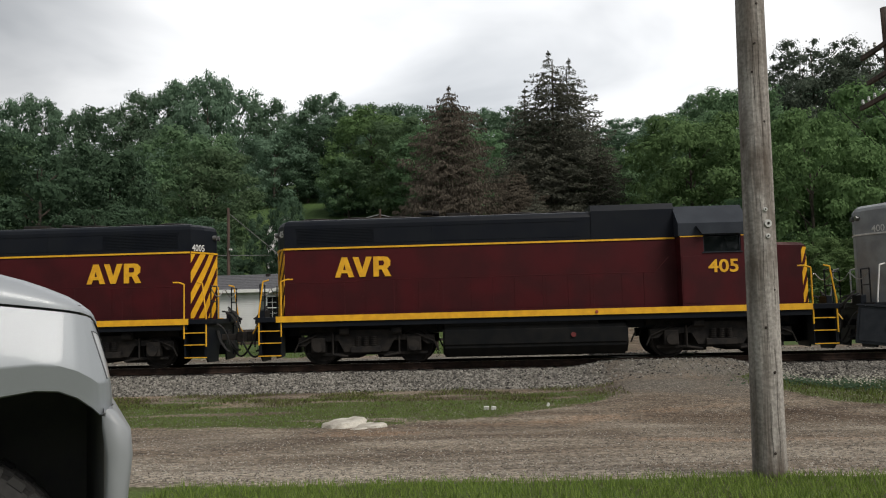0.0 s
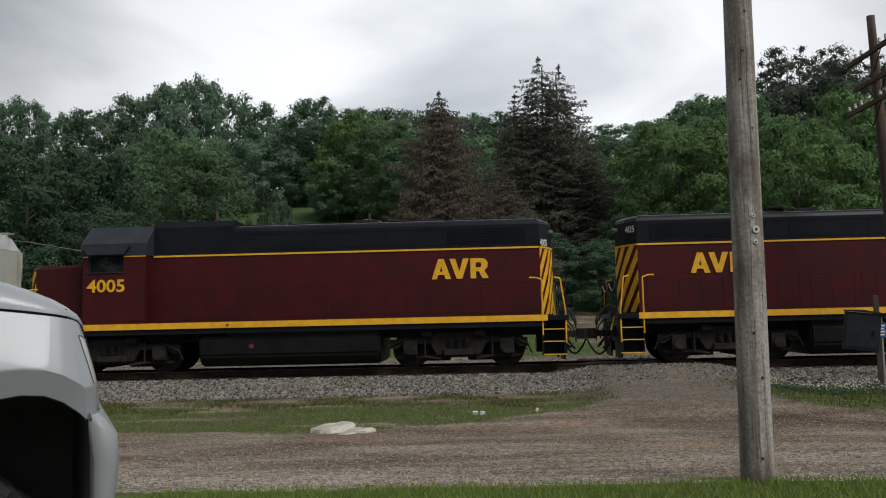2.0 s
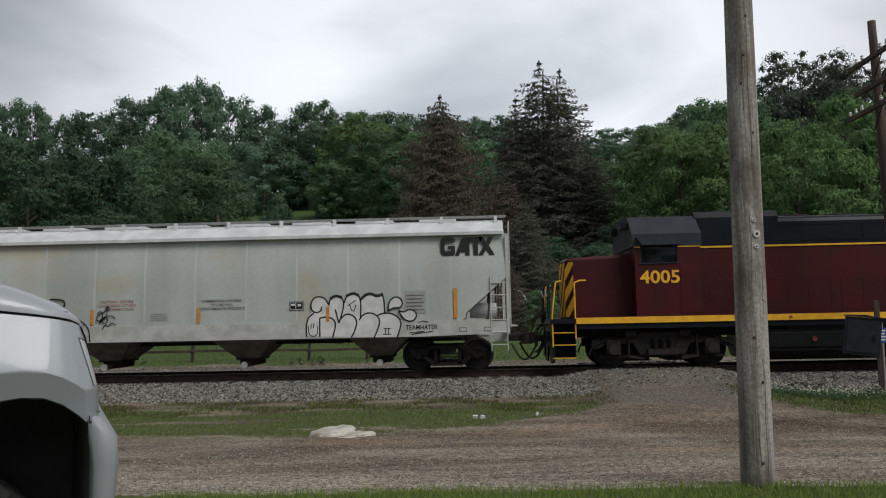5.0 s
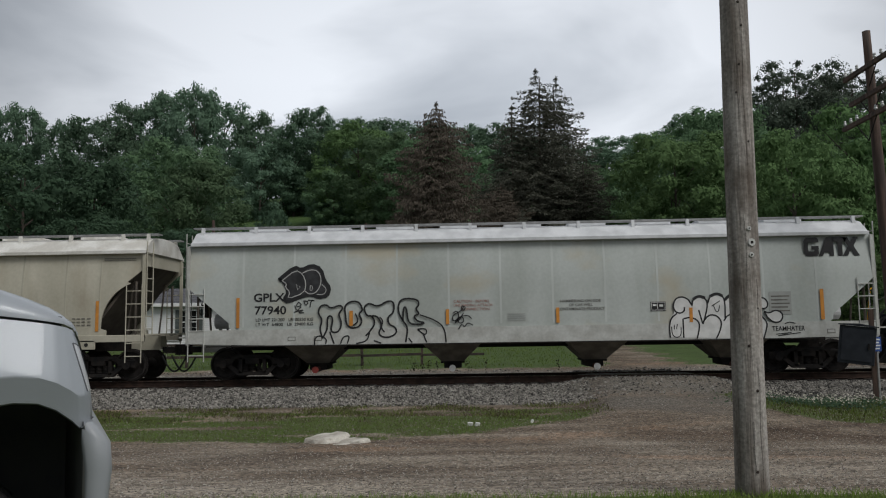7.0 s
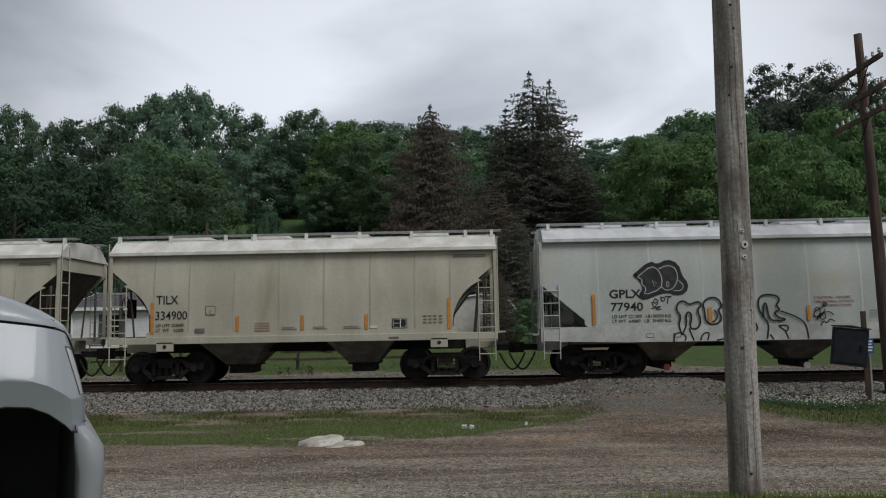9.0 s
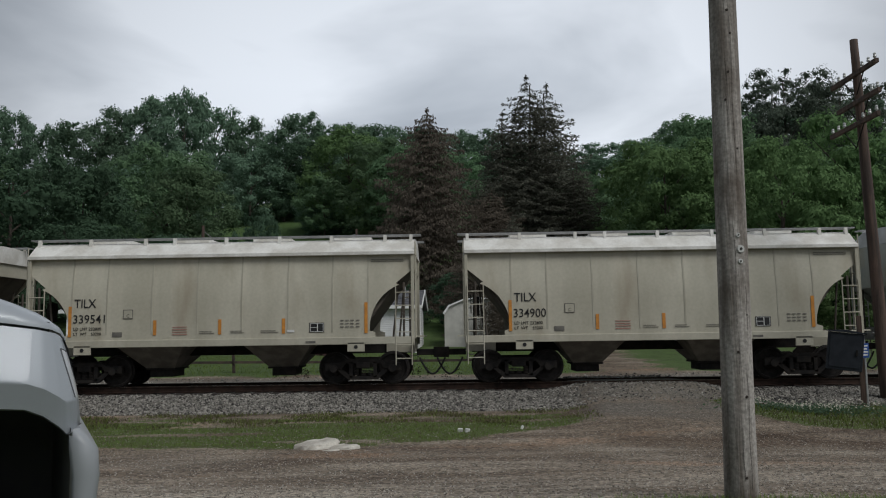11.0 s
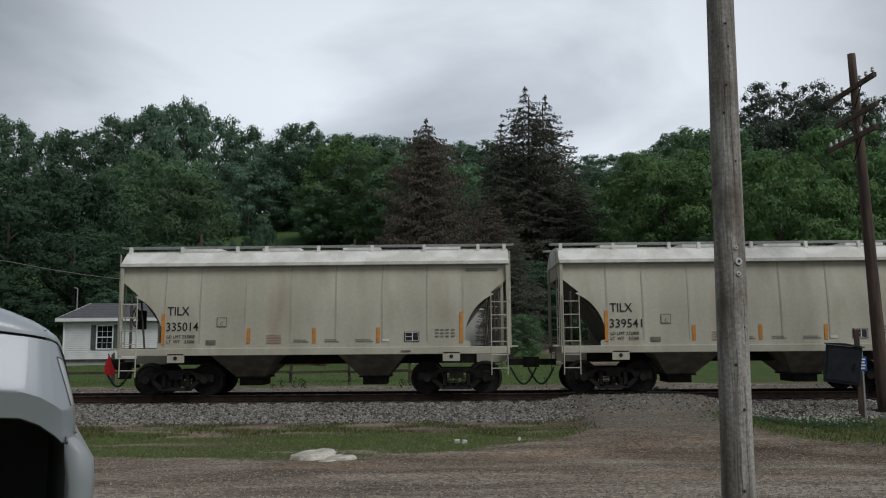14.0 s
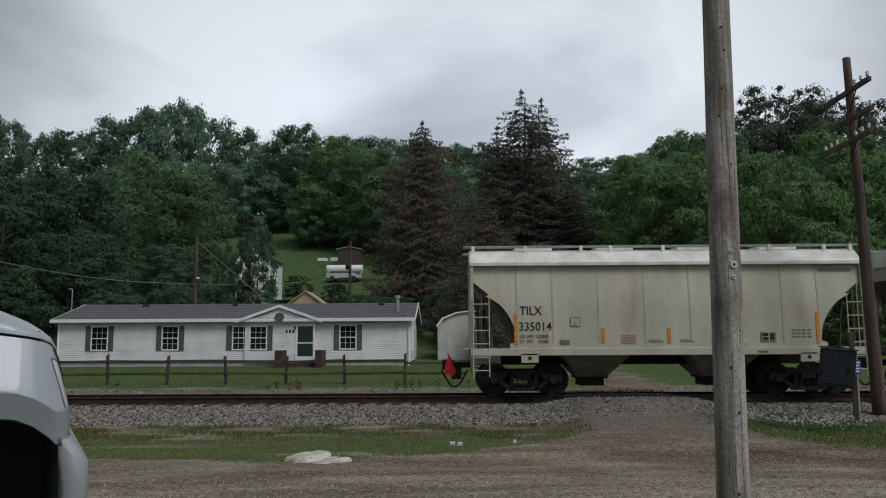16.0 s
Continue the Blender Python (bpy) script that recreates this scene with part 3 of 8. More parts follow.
def wheelset(parent, x, r, turn):
    bm = bmesh.new()
    for s in (-1, 1):
        m = Matrix.Rotation(-s * math.pi / 2, 4, "X")
        lathe(bm, [(0.09, 0.66), (0.16, 0.70), (0.17, 0.72), (r * 0.86, 0.71), (r + 0.025, 0.68), (r + 0.025, 0.71), (r, 0.72), (r - 0.005, 0.82), (r * 0.88, 0.83),
                   (r * 0.84, 0.775), (r * 0.45, 0.755), (0.19, 0.80), (0.12, 0.83), (0.09, 0.90)], 28, m)
    rod(bm, (0, -0.7, 0), (0, 0.7, 0), 0.085, 12)
    ob = part("wheelset", bm, M_WHEEL, parent, "dark steel wheels on an axle")
    ob.location = (x, 0, r)
    WHEELSETS.append((ob, x, r, turn))
    return ob


def freight_truck(parent, x, turn=0):
    """A three-piece bogie: two cast side frames, a bolster, springs and two wheelsets."""
    bm = bmesh.new()
    for s in (-1, 1):
        y0, y1 = sorted((s * 0.93, s * 1.07))
        prism(bm, [(x - 1.08, 0.40), (x - 1.08, 0.60), (x - 0.62, 0.62), (x - 0.45, 0.72), (x + 0.45, 0.72), (x + 0.62, 0.62), (x + 1.08, 0.60), (x + 1.08, 0.40), (x + 0.62, 0.42),
                   (x + 0.50, 0.60), (x - 0.50, 0.60), (x - 0.62, 0.42)], y0, y1)
        prism(bm, [(x - 0.78, 0.45), (x - 0.62, 0.45), (x - 0.34, 0.24), (x + 0.34, 0.24), (x + 0.62, 0.45), (x + 0.78, 0.45), (x + 0.42, 0.14), (x - 0.42, 0.14)], y0, y1)
        for q in (-0.34, 0.34):
            box(bm, x + q - 0.05, x + q + 0.05, y0, y1, 0.2, 0.64)
        for q in (-0.835, 0.835):
            rod(bm, (x + q, s * 0.9, 0.46), (x + q, s * 1.14, 0.46), 0.11, 12)
    box(bm, x - 0.2, x + 0.2, -1.1, 1.1, 0.46, 0.62, 0.02)
    frame_ob = part("truck_frame", bm, M_UNDER, parent, "cast steel truck frame, black with grime")
    for s in (-1, 1):
        bm = bmesh.new()
        for q in (-0.2, 0.0, 0.2):
            for k in range(5):
                rod(bm, (x + q, s * 1.0, 0.26 + 0.042 * k), (x + q, s * 1.0, 0.28 + 0.042 * k), 0.085, 10)
        part("spring_nest", bm, M_UNDER, frame_ob)
    for q in (-0.835, 0.835):
        wheelset(parent, x + q, 0.455, turn)


def coupler(parent, x, s, z=0.86):
    bm = bmesh.new()
    box(bm, *sorted((x, x + s * 0.55)), -0.075, 0.075, z - 0.09, z + 0.09, 0.02)
    prism(bm, [(x + s * 0.5, -0.12), (x + s * 0.72, -0.20), (x + s * 0.84, -0.10), (x + s * 0.74, 0.02), (x + s * 0.84, 0.16), (x + s * 0.70, 0.20), (x + s * 0.5, 0.13)], z - 0.15, z + 0.15, "z")
    part("coupler", bm, M_UNDER, parent, "grimy steel knuckle coupler")
    bm = bmesh.new()
    pts = [(x + s * (0.1 + 0.075 * k), -0.35, 0.72 - 0.48 * math.sin(math.pi * k / 10)) for k in range(11)]
    pipe(bm, pts, 0.028)
    part("brake_hose", bm, M_RUBBER, parent, "hanging black air hose")


def ladder(bm, x0, x1, y, z0, z1, n, r=0.016):
    rod(bm, (x0, y, z0), (x0, y, z1), r, 6)
    rod(bm, (x1, y, z0), (x1, y, z1), r, 6)
    for k in range(n):
        z = z0 + (z1 - z0) * (k + 0.5) / n
        rod(bm, (x0, y, z), (x1, y, z), r * 0.9, 6)


def clip_z(poly, low, high):
    """An outline of (x, z) cut off below low and above high."""
    for limit, sign in ((low, 1), (high, -1)):
        out = []
        for (x0, z0), (x1, z1) in zip(poly, poly[1:] + poly[:1]):
            a, b = sign * (z0 - limit), sign * (z1 - limit)
            if a >= 0:
                out.append((x0, z0))
            if (a > 0 > b) or (a < 0 < b):
                k = a / (a - b)
                out.append((x0 + k * (x1 - x0), limit))
        poly = out
        if len(poly) < 3:
            break
    return poly


# -- locomotives --
HOOD_W = 1.0
REAR_PLAN = [(-7.33, -1.0), (-7.59, -0.55), (-7.77, 0.0), (-7.59, 0.55), (-7.33, 1.0)]
NOSE_PLAN = [(7.40, -0.98), (7.60, -0.80), (7.68, 0.0), (7.60, 0.80), (7.40, 0.98)]


def wrapped(bm, poly, a, b, u0, depth):
    """Lays an outline of (way round the corner, height) on one upright facet from a to b."""
    d = (Vector(b) - Vector(a)).normalized()
    out = Vector((d.y, -d.x))
    if out.dot(Vector(a) + Vector(b)) < 0:
        out = -out
    rings = [[bm.verts.new((a[0] + d.x * (u - u0) + out.x * k, a[1] + d.y * (u - u0) + out.y * k, z)) for u, z in poly] for k in (0.002, depth)]
    n = len(poly)
    bm.faces.new(rings[0][::-1])
    bm.faces.new(rings[1])
    for j in range(n):
        bm.faces.new((rings[0][j], rings[0][(j + 1) % n], rings[1][(j + 1) % n], rings[1][j]))


def end_stripes(loco, plan, low, high, slope, step, thick):
    """Slanting warning stripes carried round the facets of a hood's end."""
    runs, u = [], 0.0
    for a, b in zip(plan, plan[1:]):
        ln = math.dist(a, b)
        runs.append((a, b, u, u + ln))
        u += ln
    rise = slope * u
    k = low + min(0.0, -rise) - thick
    while k < high + max(0.0, -rise):
        bm = bmesh.new()
        for a, b, u0, u1 in runs:
            poly = clip_z([(u0, k + slope * u0), (u1, k + slope * u1), (u1, k + slope * u1 + thick), (u0, k + slope * u0 + thick)], low, high)
            if len(poly) > 2:
                wrapped(bm, poly, a, b, u0, 0.012)
        if bm.verts:
            part("hazard_stripe", bm, M_YELLOW, loco, "yellow diagonal warning stripe")
        else:
            bm.free()
        k += step


def locomotive(name, x, turn, number, body, label, group, decorated=True):
    """A four-axle road switcher; its cab end is towards +x."""
    loco = vehicle(name, x, label, "locomotive", group, turn)
    black = M_BLACK if decorated else body
    accent = M_YELLOW if decorated else M_WHITE
    # frame and walkway
    bm = bmesh.new()
    box(bm, -8.05, 8.15, -1.53, 1.53, 1.26, 1.40, 0.01)
    box(bm, -7.4, 7.4, -1.50, 1.50, 1.10, 1.26)
    box(bm, -7.3, 7.3, -0.7, 0.7, 0.85, 1.12)
    deck = part("frame", bm, M_BLACK, loco, "black walkway frame")
    for s in (-1, 1):
        bm = bmesh.new()
        box(bm, -7.46, 7.42, *sorted((s * 1.532, s * 1.548)), 1.25, 1.42)
        part("sill_stripe", bm, accent, loco, "yellow painted side sill")
    # long hood, lower body colour, upper black, with a rounded shoulder
    w = HOOD_W
    plan = [(3.9, -w), (3.9, w)] + REAR_PLAN[::-1]
    bm = bmesh.new()
    prism(bm, plan, 1.40, 3.355, "z")
    part("hood_body", bm, body, loco, "maroon engine hood" if decorated else "grey engine hood")
    bm = bmesh.new()
    rings = []
    for z, inset in ((3.357, 0.0), (4.04, 0.0), (4.13, 0.04), (4.19, 0.12), (4.215, 0.22)):
        ring = [(1.55, -w + inset), (1.55, w - inset)] + [(px + inset * (0.6 if abs(py) > 0.9 else 1.0), py * (1 - inset)) for px, py in REAR_PLAN[::-1]]
        rings.append([bm.verts.new((px, py, z)) for px, py in ring])
    for r0, r1 in zip(rings, rings[1:]):
        for k in range(7):
            bm.faces.new((r0[k], r0[(k + 1) % 7], r1[(k + 1) % 7], r1[k]))
    bm.faces.new(rings[0][::-1])
    bm.faces.new(rings[-1])
    part("hood_top", bm, black, loco, "black upper hood with rounded shoulder")
    bm = bmesh.new()
    prism(bm, [(-w - 0.02, 3.357), (w + 0.02, 3.357), (w + 0.02, 4.20), (w - 0.10, 4.38), (-w + 0.10, 4.38), (-w - 0.02, 4.20)], 1.55, 3.9, "x")
    part("dynamic_brake_blister", bm, black, loco, "raised black roof section behind the cab")
    # stripe between the colours
    for s in (-1, 1):
        bm = bmesh.new()
        box(bm, -7.32, 3.9, *sorted((s * (w + 0.003), s * (w + 0.024))), 3.335, 3.385)
        for (a, b) in ((0, 1), (1, 2)) if s < 0 else ((2, 3), (3, 4)):
            ln = math.dist(REAR_PLAN[a], REAR_PLAN[b])
            wrapped(bm, [(0, 3.335), (ln, 3.335), (ln, 3.385), (0, 3.385)], REAR_PLAN[a], REAR_PLAN[b], 0.0, 0.024)
        part("hood_stripe", bm, accent, loco, "thin yellow line along the hood")
        # doors and panels on the hood side
        k = 0
        q = -7.1
        while q < 3.2:
            wd = 0.62 if k % 3 else 0.9
            bm = bmesh.new()
            box(bm, q, q + wd - 0.03, *sorted((s * (w + 0.001), s * (w + 0.006))), 1.50, 2.42, 0.002)
            door = part("hood_door", bm, body, loco)
            bm = bmesh.new()
            box(bm, q + wd - 0.14, q + wd - 0.10, *sorted((s * (w + 0.006), s * (w + 0.016))), 1.87, 1.97)
            part("latch", bm, body, door)
            q += wd
            k += 1
        bm = bmesh.new()
        for z in (3.5, 3.95):
            box(bm, -7.0, 1.2, *sorted((s * (w + 0.001), s * (w + 0.010))), z - 0.012, z + 0.012)
        for q in (-5.2, -3.0, -0.8):
            box(bm, q - 0.012, q + 0.012, *sorted((s * (w + 0.001), s * (w + 0.010))), 3.5, 3.95)
        part("panel_joints", bm, black, loco)
        # radiator grille slats near the rear end
        bm = bmesh.new()
        for k in range(9):
            box(bm, -6.95, -4.7, *sorted((s * (w + 0.001), s * (w + 0.018))), 3.53 + 0.045 * k, 3.555 + 0.045 * k)
        part("radiator_grille", bm, black, loco, "dark slatted radiator intake")
    # roof details
    for q in (-6.5, -5.3, -4.1, -0.4, 0.8):
        bm = bmesh.new()
        lathe(bm, [(0.56, 4.20), (0.56, 4.27), (0.50, 4.29), (0.30, 4.285), (0.0001, 4.29)], 24)
        bm.verts.ensure_lookup_table()
        bmesh.ops.translate(bm, verts=bm.verts[:], vec=(q, 0, 0.01))
        part("roof_fan", bm, M_UNDER, loco, "round radiator fan on the hood roof")
    bm = bmesh.new()
    box(bm, -2.6, -1.9, -0.35, 0.35, 4.2, 4.36, 0.02)
    part("exhaust_stack", bm, M_UNDER, loco)
    bm = bmesh.new()
    rod(bm, (-3.2, -0.35, 4.21), (-3.2, -0.35, 4.34), 0.02)
    for k, q in enumerate((-0.2, 0.0, 0.17)):
        rod(bm, (-3.4 + 0.05 * k, -0.35 + q * 0.6, 4.37), (-3.0 + 0.08 * k, -0.35 + q, 4.37), 0.03, 10, 0.075)
    part("air_horn", bm, M_UNDER, loco, "three-trumpet air horn")
    # cab
    bm = bmesh.new()
    cw = 1.52
    prism(bm, [(3.9, 1.40), (5.75, 1.40), (5.75, 3.35), (3.9, 3.35)], -w, w)
    box(bm, 3.92, 5.74, -cw, cw, 2.10, 2.90)
    box(bm, 3.92, 4.56, -cw, cw, 2.90, 3.36)
    box(bm, 5.58, 5.74, -cw, cw, 2.90, 3.36)
    box(bm, 3.92, 5.74, -cw, cw, 1.42, 2.10)
    cab = part("cab", bm, body, loco, "maroon driver's cab" if decorated else "grey driver's cab")
    bm = bmesh.new()
    prism(bm, [(-cw - 0.02, 3.37), (cw + 0.02, 3.37), (cw + 0.02, 3.72), (w - 0.1, 4.27), (0.35, 4.33), (-0.35, 4.33), (-w + 0.1, 4.27), (-cw - 0.02, 3.72)], 3.88, 5.80, "x")
    part("roof", bm, M_BLACK if not decorated else M_CABROOF, cab, "dark cab roof with sloping sides")
    for s in (-1, 1):
        bm = bmesh.new()
        box(bm, 4.58, 5.56, *sorted((s * (cw - 0.06), s * (cw - 0.05))), 2.92, 3.35)
        part("side_window", bm, M_GLASS, cab, "sliding cab window of dark glass")
        bm = bmesh.new()
        for q in (4.56, 5.55):
            box(bm, q, q + 0.02, *sorted((s * (cw - 0.05), s * (cw - 0.02))), 2.92, 3.36)
        box(bm, 4.52, 5.62, *sorted((s * (cw - 0.05), s * (cw + 0.03))), 2.885, 2.91)
        part("window_frame", bm, M_CABROOF if decorated else body, cab, "thin dark window frame")
        bm = bmesh.new()
        prism(bm, [(4.35, 3.62), (5.70, 3.62), (5.55, 3.40), (4.5, 3.40)], *sorted((s * (cw + 0.02), s * (cw + 0.16))))
        part("awning", bm, M_CABROOF if decorated else body, cab, "dark sun awning over the cab window")
        for q0, q1 in ((3.92, 4.56), (5.58, 5.74)):
            bm = bmesh.new()
            box(bm, q0, q1, *sorted((s * (cw + 0.002), s * (cw + 0.012))), 3.335, 3.385)
            part("cab_stripe", bm, accent, cab)
        bm = bmesh.new()
        box(bm, 3.95, 4.5, *sorted((s * (cw + 0.001), s * (cw + 0.012))), 1.5, 2.8, 0.004)
        part("cab_panel", bm, body, cab)
    bm = bmesh.new()
    for q in (-0.75, 0.2):
        box(bm, 5.745, 5.765, q, q + 0.55, 3.32, 3.75, 0.01)
    part("front_window", bm, M_GLASS, cab, "front windscreen of dark glass")
    for s in (-1, 1):
        bm = bmesh.new()
        box(bm, 5.72, 5.98, *sorted((s * 0.72, s * 1.05)), 3.92, 4.14, 0.015)
        part("number_board", bm, M_BLACK, cab, "black number board beside the headlamp")
    # short nose
    bm = bmesh.new()
    plan = [(5.75, 0.98), (5.75, -0.98)] + NOSE_PLAN
    lo, hi, top = [[bm.verts.new((px - (0.10 if k == 2 and px > 6 else 0.0), py * (0.94 if k == 2 else 1.0), z if px > 6 else z + 0.06)) for px, py in plan] for k, z in enumerate((1.40, 3.06, 3.15))]
    bm.faces.new(lo[::-1])
    bm.faces.new(top)
    for ra, rb in ((lo, hi), (hi, top)):
        for k in range(7):
            bm.faces.new((ra[k], ra[(k + 1) % 7], rb[(k + 1) % 7], rb[k]))
    nose = part("nose", bm, body, loco, "maroon short nose" if decorated else "grey short nose")
    # hazard stripes at both ends
    if decorated:
        end_stripes(loco, REAR_PLAN, 1.43, 3.325, -1.57, 0.60, 0.33)
        end_stripes(loco, NOSE_PLAN, 1.45, 3.02, 1.57, 0.60, 0.33)
    # head lamps and number boards
    bm = bmesh.new()
    for q in (-0.14, 0.14):
        rod(bm, (-7.69, q, 3.85), (-7.81, q, 3.85), 0.075, 14)
        rod(bm, (5.76, q, 4.05), (5.86, q, 4.05), 0.09, 14)
    part("headlamp", bm, M_LAMP, loco, "twin sealed-beam headlamps")
    for s in (-1, 1):
        # small number on the angled corner of the hood
        mark = lettering("road_number", number, M_WHITE, loco, 0.0, 0.0, 3.72 if number == "405" else 3.40, 0.20, 0.46 if len(number) > 3 else 0.40, 0.010, s > 0, "small white road number")
        mark.rotation_euler.z = s * radians(60)
        mark.location = (-7.576, -0.595, 0) if s < 0 else (-7.362, 0.966, 0)
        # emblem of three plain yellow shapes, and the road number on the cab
        big = M_YELLOW if decorated else M_INK
        e0 = -5.85
        sh = 1 if s < 0 else -1
        base = e0 if s < 0 else -4.22
        yy = sorted((s * (w + 0.013), s * (w + 0.022)))
        shapes = [
            [(0.0, 0), (0.15, 0), (0.19, 0.12), (0.36, 0.12), (0.40, 0), (0.56, 0), (0.36, 0.58), (0.20, 0.58)],
            [(0.52, 0.58), (0.69, 0.58), (0.80, 0.22), (0.91, 0.58), (1.08, 0.58), (0.88, 0), (0.72, 0)],
            [(1.12, 0), (1.28, 0), (1.28, 0.20), (1.36, 0.20), (1.46, 0), (1.64, 0), (1.52, 0.23), (1.61, 0.31), (1.62, 0.46), (1.54, 0.56), (1.42, 0.58), (1.12, 0.58)],
        ]
        if decorated:
            for poly in shapes:
                bm = bmesh.new()
                prism(bm, [(base + sh * a, 2.50 + b) for a, b in poly], *yy)
                part("emblem_shape", bm, M_YELLOW, loco, "bold yellow block of the railway emblem")
            bm = bmesh.new()
            prism(bm, [(base + sh * 0.245, 2.72), (base + sh * 0.315, 2.72), (base + sh * 0.28, 2.87)], *sorted((s * (w + 0.023), s * (w + 0.027))))
            part("emblem_counter", bm, body, loco)
            bm = bmesh.new()
            prism(bm, [(base + sh * a, 2.50 + b) for a, b in ((1.28, 0.32), (1.41, 0.32), (1.44, 0.39), (1.41, 0.46), (1.28, 0.46))], *sorted((s * (w + 0.023), s * (w + 0.027))))
            part("emblem_counter", bm, body, loco)
        width = 0.275 * len(number)
        q = 5.07 - width / 2 if s < 0 else 5.07 + width / 2
        lettering("cab_number", number, big, loco, q, s * (cw + 0.014), 2.33, 0.37, width, 0.022, s > 0, "yellow road number on the cab")
        # maroon hand rail along the walkway
        bm = bmesh.new()
        pipe(bm, [(-7.1, s * 1.46, 2.34), (-5.2, s * 1.46, 2.34), (-5.0, s * 1.46, 2.39), (3.2, s * 1.46, 2.39), (3.6, s * 1.46, 2.8)], 0.011)
        for k in range(8):
            rod(bm, (-6.9 + k * 1.4, s * 1.46, 1.40), (-6.9 + k * 1.4, s * 1.46, 2.36), 0.009, 6)
        part("handrail", bm, body, loco, "thin walkway handrail")
    # steps, rails and pilots at both ends
    for e in (-1, 1):
        x0 = e * (8.10 if e > 0 else 7.98)
        for s in (-1, 1):
            bm = bmesh.new()
            xa, xb = sorted((x0, x0 - e * 0.66))
            prism(bm, [(xa, s * 1.02), (xb, s * 1.02), (xb, s * 1.46), (xb - 0.025, s * 1.46), (xb - 0.025, s * 1.06), (xa + 0.025, s * 1.06), (xa + 0.025, s * 1.46), (xa, s * 1.46)], 0.28, 1.3, "z")
            steps = part("step_well", bm, M_BLACK, loco, "black corner steps")
            for z in (0.30, 0.66, 1.0):
                bm = bmesh.new()
                box(bm, xa + 0.03, xb - 0.03, *sorted((s * 1.07, s * 1.462)), z, z + 0.03)
                part("tread", bm, M_BLACK, steps)
                bm = bmesh.new()
                box(bm, xa, xb, *sorted((s * 1.463, s * 1.475)), z, z + 0.026)
                part("step_edge", bm, accent, steps, "yellow step edge")
            bm = bmesh.new()
            pipe(bm, [(x0 - e * 0.02, s * 1.49, 0.62), (x0 - e * 0.02, s * 1.49, 1.5), (x0 - e * 0.14, s * 1.46, 2.42), (x0 - e * 0.30, s * 1.44, 2.46)], 0.022)
            pipe(bm, [(x0 - e * 0.66, s * 1.49, 0.85), (x0 - e * 0.66, s * 1.49, 2.40), (x0 - e * 0.82, s * 1.46, 2.46), (x0 - e * 1.0, s * 1.44, 2.46)], 0.022)
            part("grab_rail", bm, accent, loco, "bent yellow grab rail")
        for q0, q1 in ((-1.2, -0.7), (0.7, 1.2)):
            bm = bmesh.new()
            for q in (q0, q1):
                rod(bm, (x0 + e * 0.02, q, 1.4), (x0 + e * 0.02, q, 2.35), 0.02, 6)
            for z in (1.9, 2.35):
                rod(bm, (x0 + e * 0.02, q0, z), (x0 + e * 0.02, q1, z), 0.02, 6)
            part("end_rail", bm, M_BLACK, loco)
        bm = bmesh.new()
        prism(bm, [(-1.45, 1.26), (1.45, 1.26), (1.45, 0.35), (1.2, 0.16), (0.4, 0.14), (0.28, 0.62), (-0.28, 0.62), (-0.4, 0.14), (-1.2, 0.16), (-1.45, 0.35)], *sorted((x0 - e * 0.08, x0 - e * 0.03)), "x")
        part("pilot", bm, M_BLACK, loco, "black pilot plate")
        coupler(loco, x0 - e * 0.05, e, 0.84)
        for k, q in enumerate((-0.62, -0.5, -0.38, 0.5, 0.62)):
            bm = bmesh.new()
            pipe(bm, [(x0, q, 1.05), (x0 + e * 0.10, q, 0.72), (x0 + e * (0.2 + 0.02 * k), q, 0.48), (x0 + e * 0.33, q * 0.9, 0.42)], 0.026)
            part("air_hose", bm, M_RUBBER, loco, "hanging black air hose")
        bm = bmesh.new()
        pipe(bm, [(x0 + e * 0.04, -0.3, 1.75)] + [(x0 + e * (0.05 + 0.07 * k), -0.3, 1.75 - 0.42 * math.sin(math.pi * k / 8 * 0.5)) for k in range(1, 7)], 0.03)
        part("jumper_cable", bm, M_RUBBER, loco, "drooping black jumper cable")
        for k, (q, top, out, low) in enumerate(((-1.02, 1.30, 0.30, 0.55), (-0.78, 1.22, 0.42, 0.70), (-0.20, 1.55, 0.46, 0.98), (0.15, 1.62, 0.44, 1.10), (-0.46, 1.66, 0.40, 1.22), (0.78, 1.25, 0.36, 0.62))):
            bm = bmesh.new()
            pipe(bm, [(x0 + e * out * math.sin(math.pi * 0.5 * j / 8), q * (1 - 0.25 * j / 8), top - (top - low) * (1 - math.cos(math.pi * 0.62 * j / 8)) / 1.37) for j in range(9)], 0.024)
            part("control_hose", bm, M_RUBBER, loco, "looping black control hose")
        for q0, q1 in ((-1.2, -0.05), (0.05, 1.2)):
            bm = bmesh.new()
            pipe(bm, [(x0 + e * 0.03, q0 + (q1 - q0) * j / 8, 2.28 - 0.22 * math.sin(math.pi * j / 8)) for j in range(9)], 0.014)
            part("safety_chain", bm, M_GALV, loco, "sagging steel safety chain")
        bm = bmesh.new()
        box(bm, *sorted((x0 - e * 0.02, x0 + e * 0.14)), -0.85, -0.30, 1.30, 1.62, 0.02)
        part("end_box", bm, M_BLACK, loco)
        bm = bmesh.new()
        rod(bm, (x0 + e * 0.05, -0.95, 1.36), (x0 + e * 0.22, -1.25, 0.95), 0.02, 6)
        part("lift_bar", bm, accent, loco, "yellow coupler lift bar")
    # fuel tank and air tank
    bm = bmesh.new()
    prism(bm, [(-1.25, 1.12), (1.25, 1.12), (1.42, 0.95), (1.42, 0.45), (1.15, 0.15), (-1.15, 0.15), (-1.42, 0.45), (-1.42, 0.95)], -2.75, 2.42, "x")
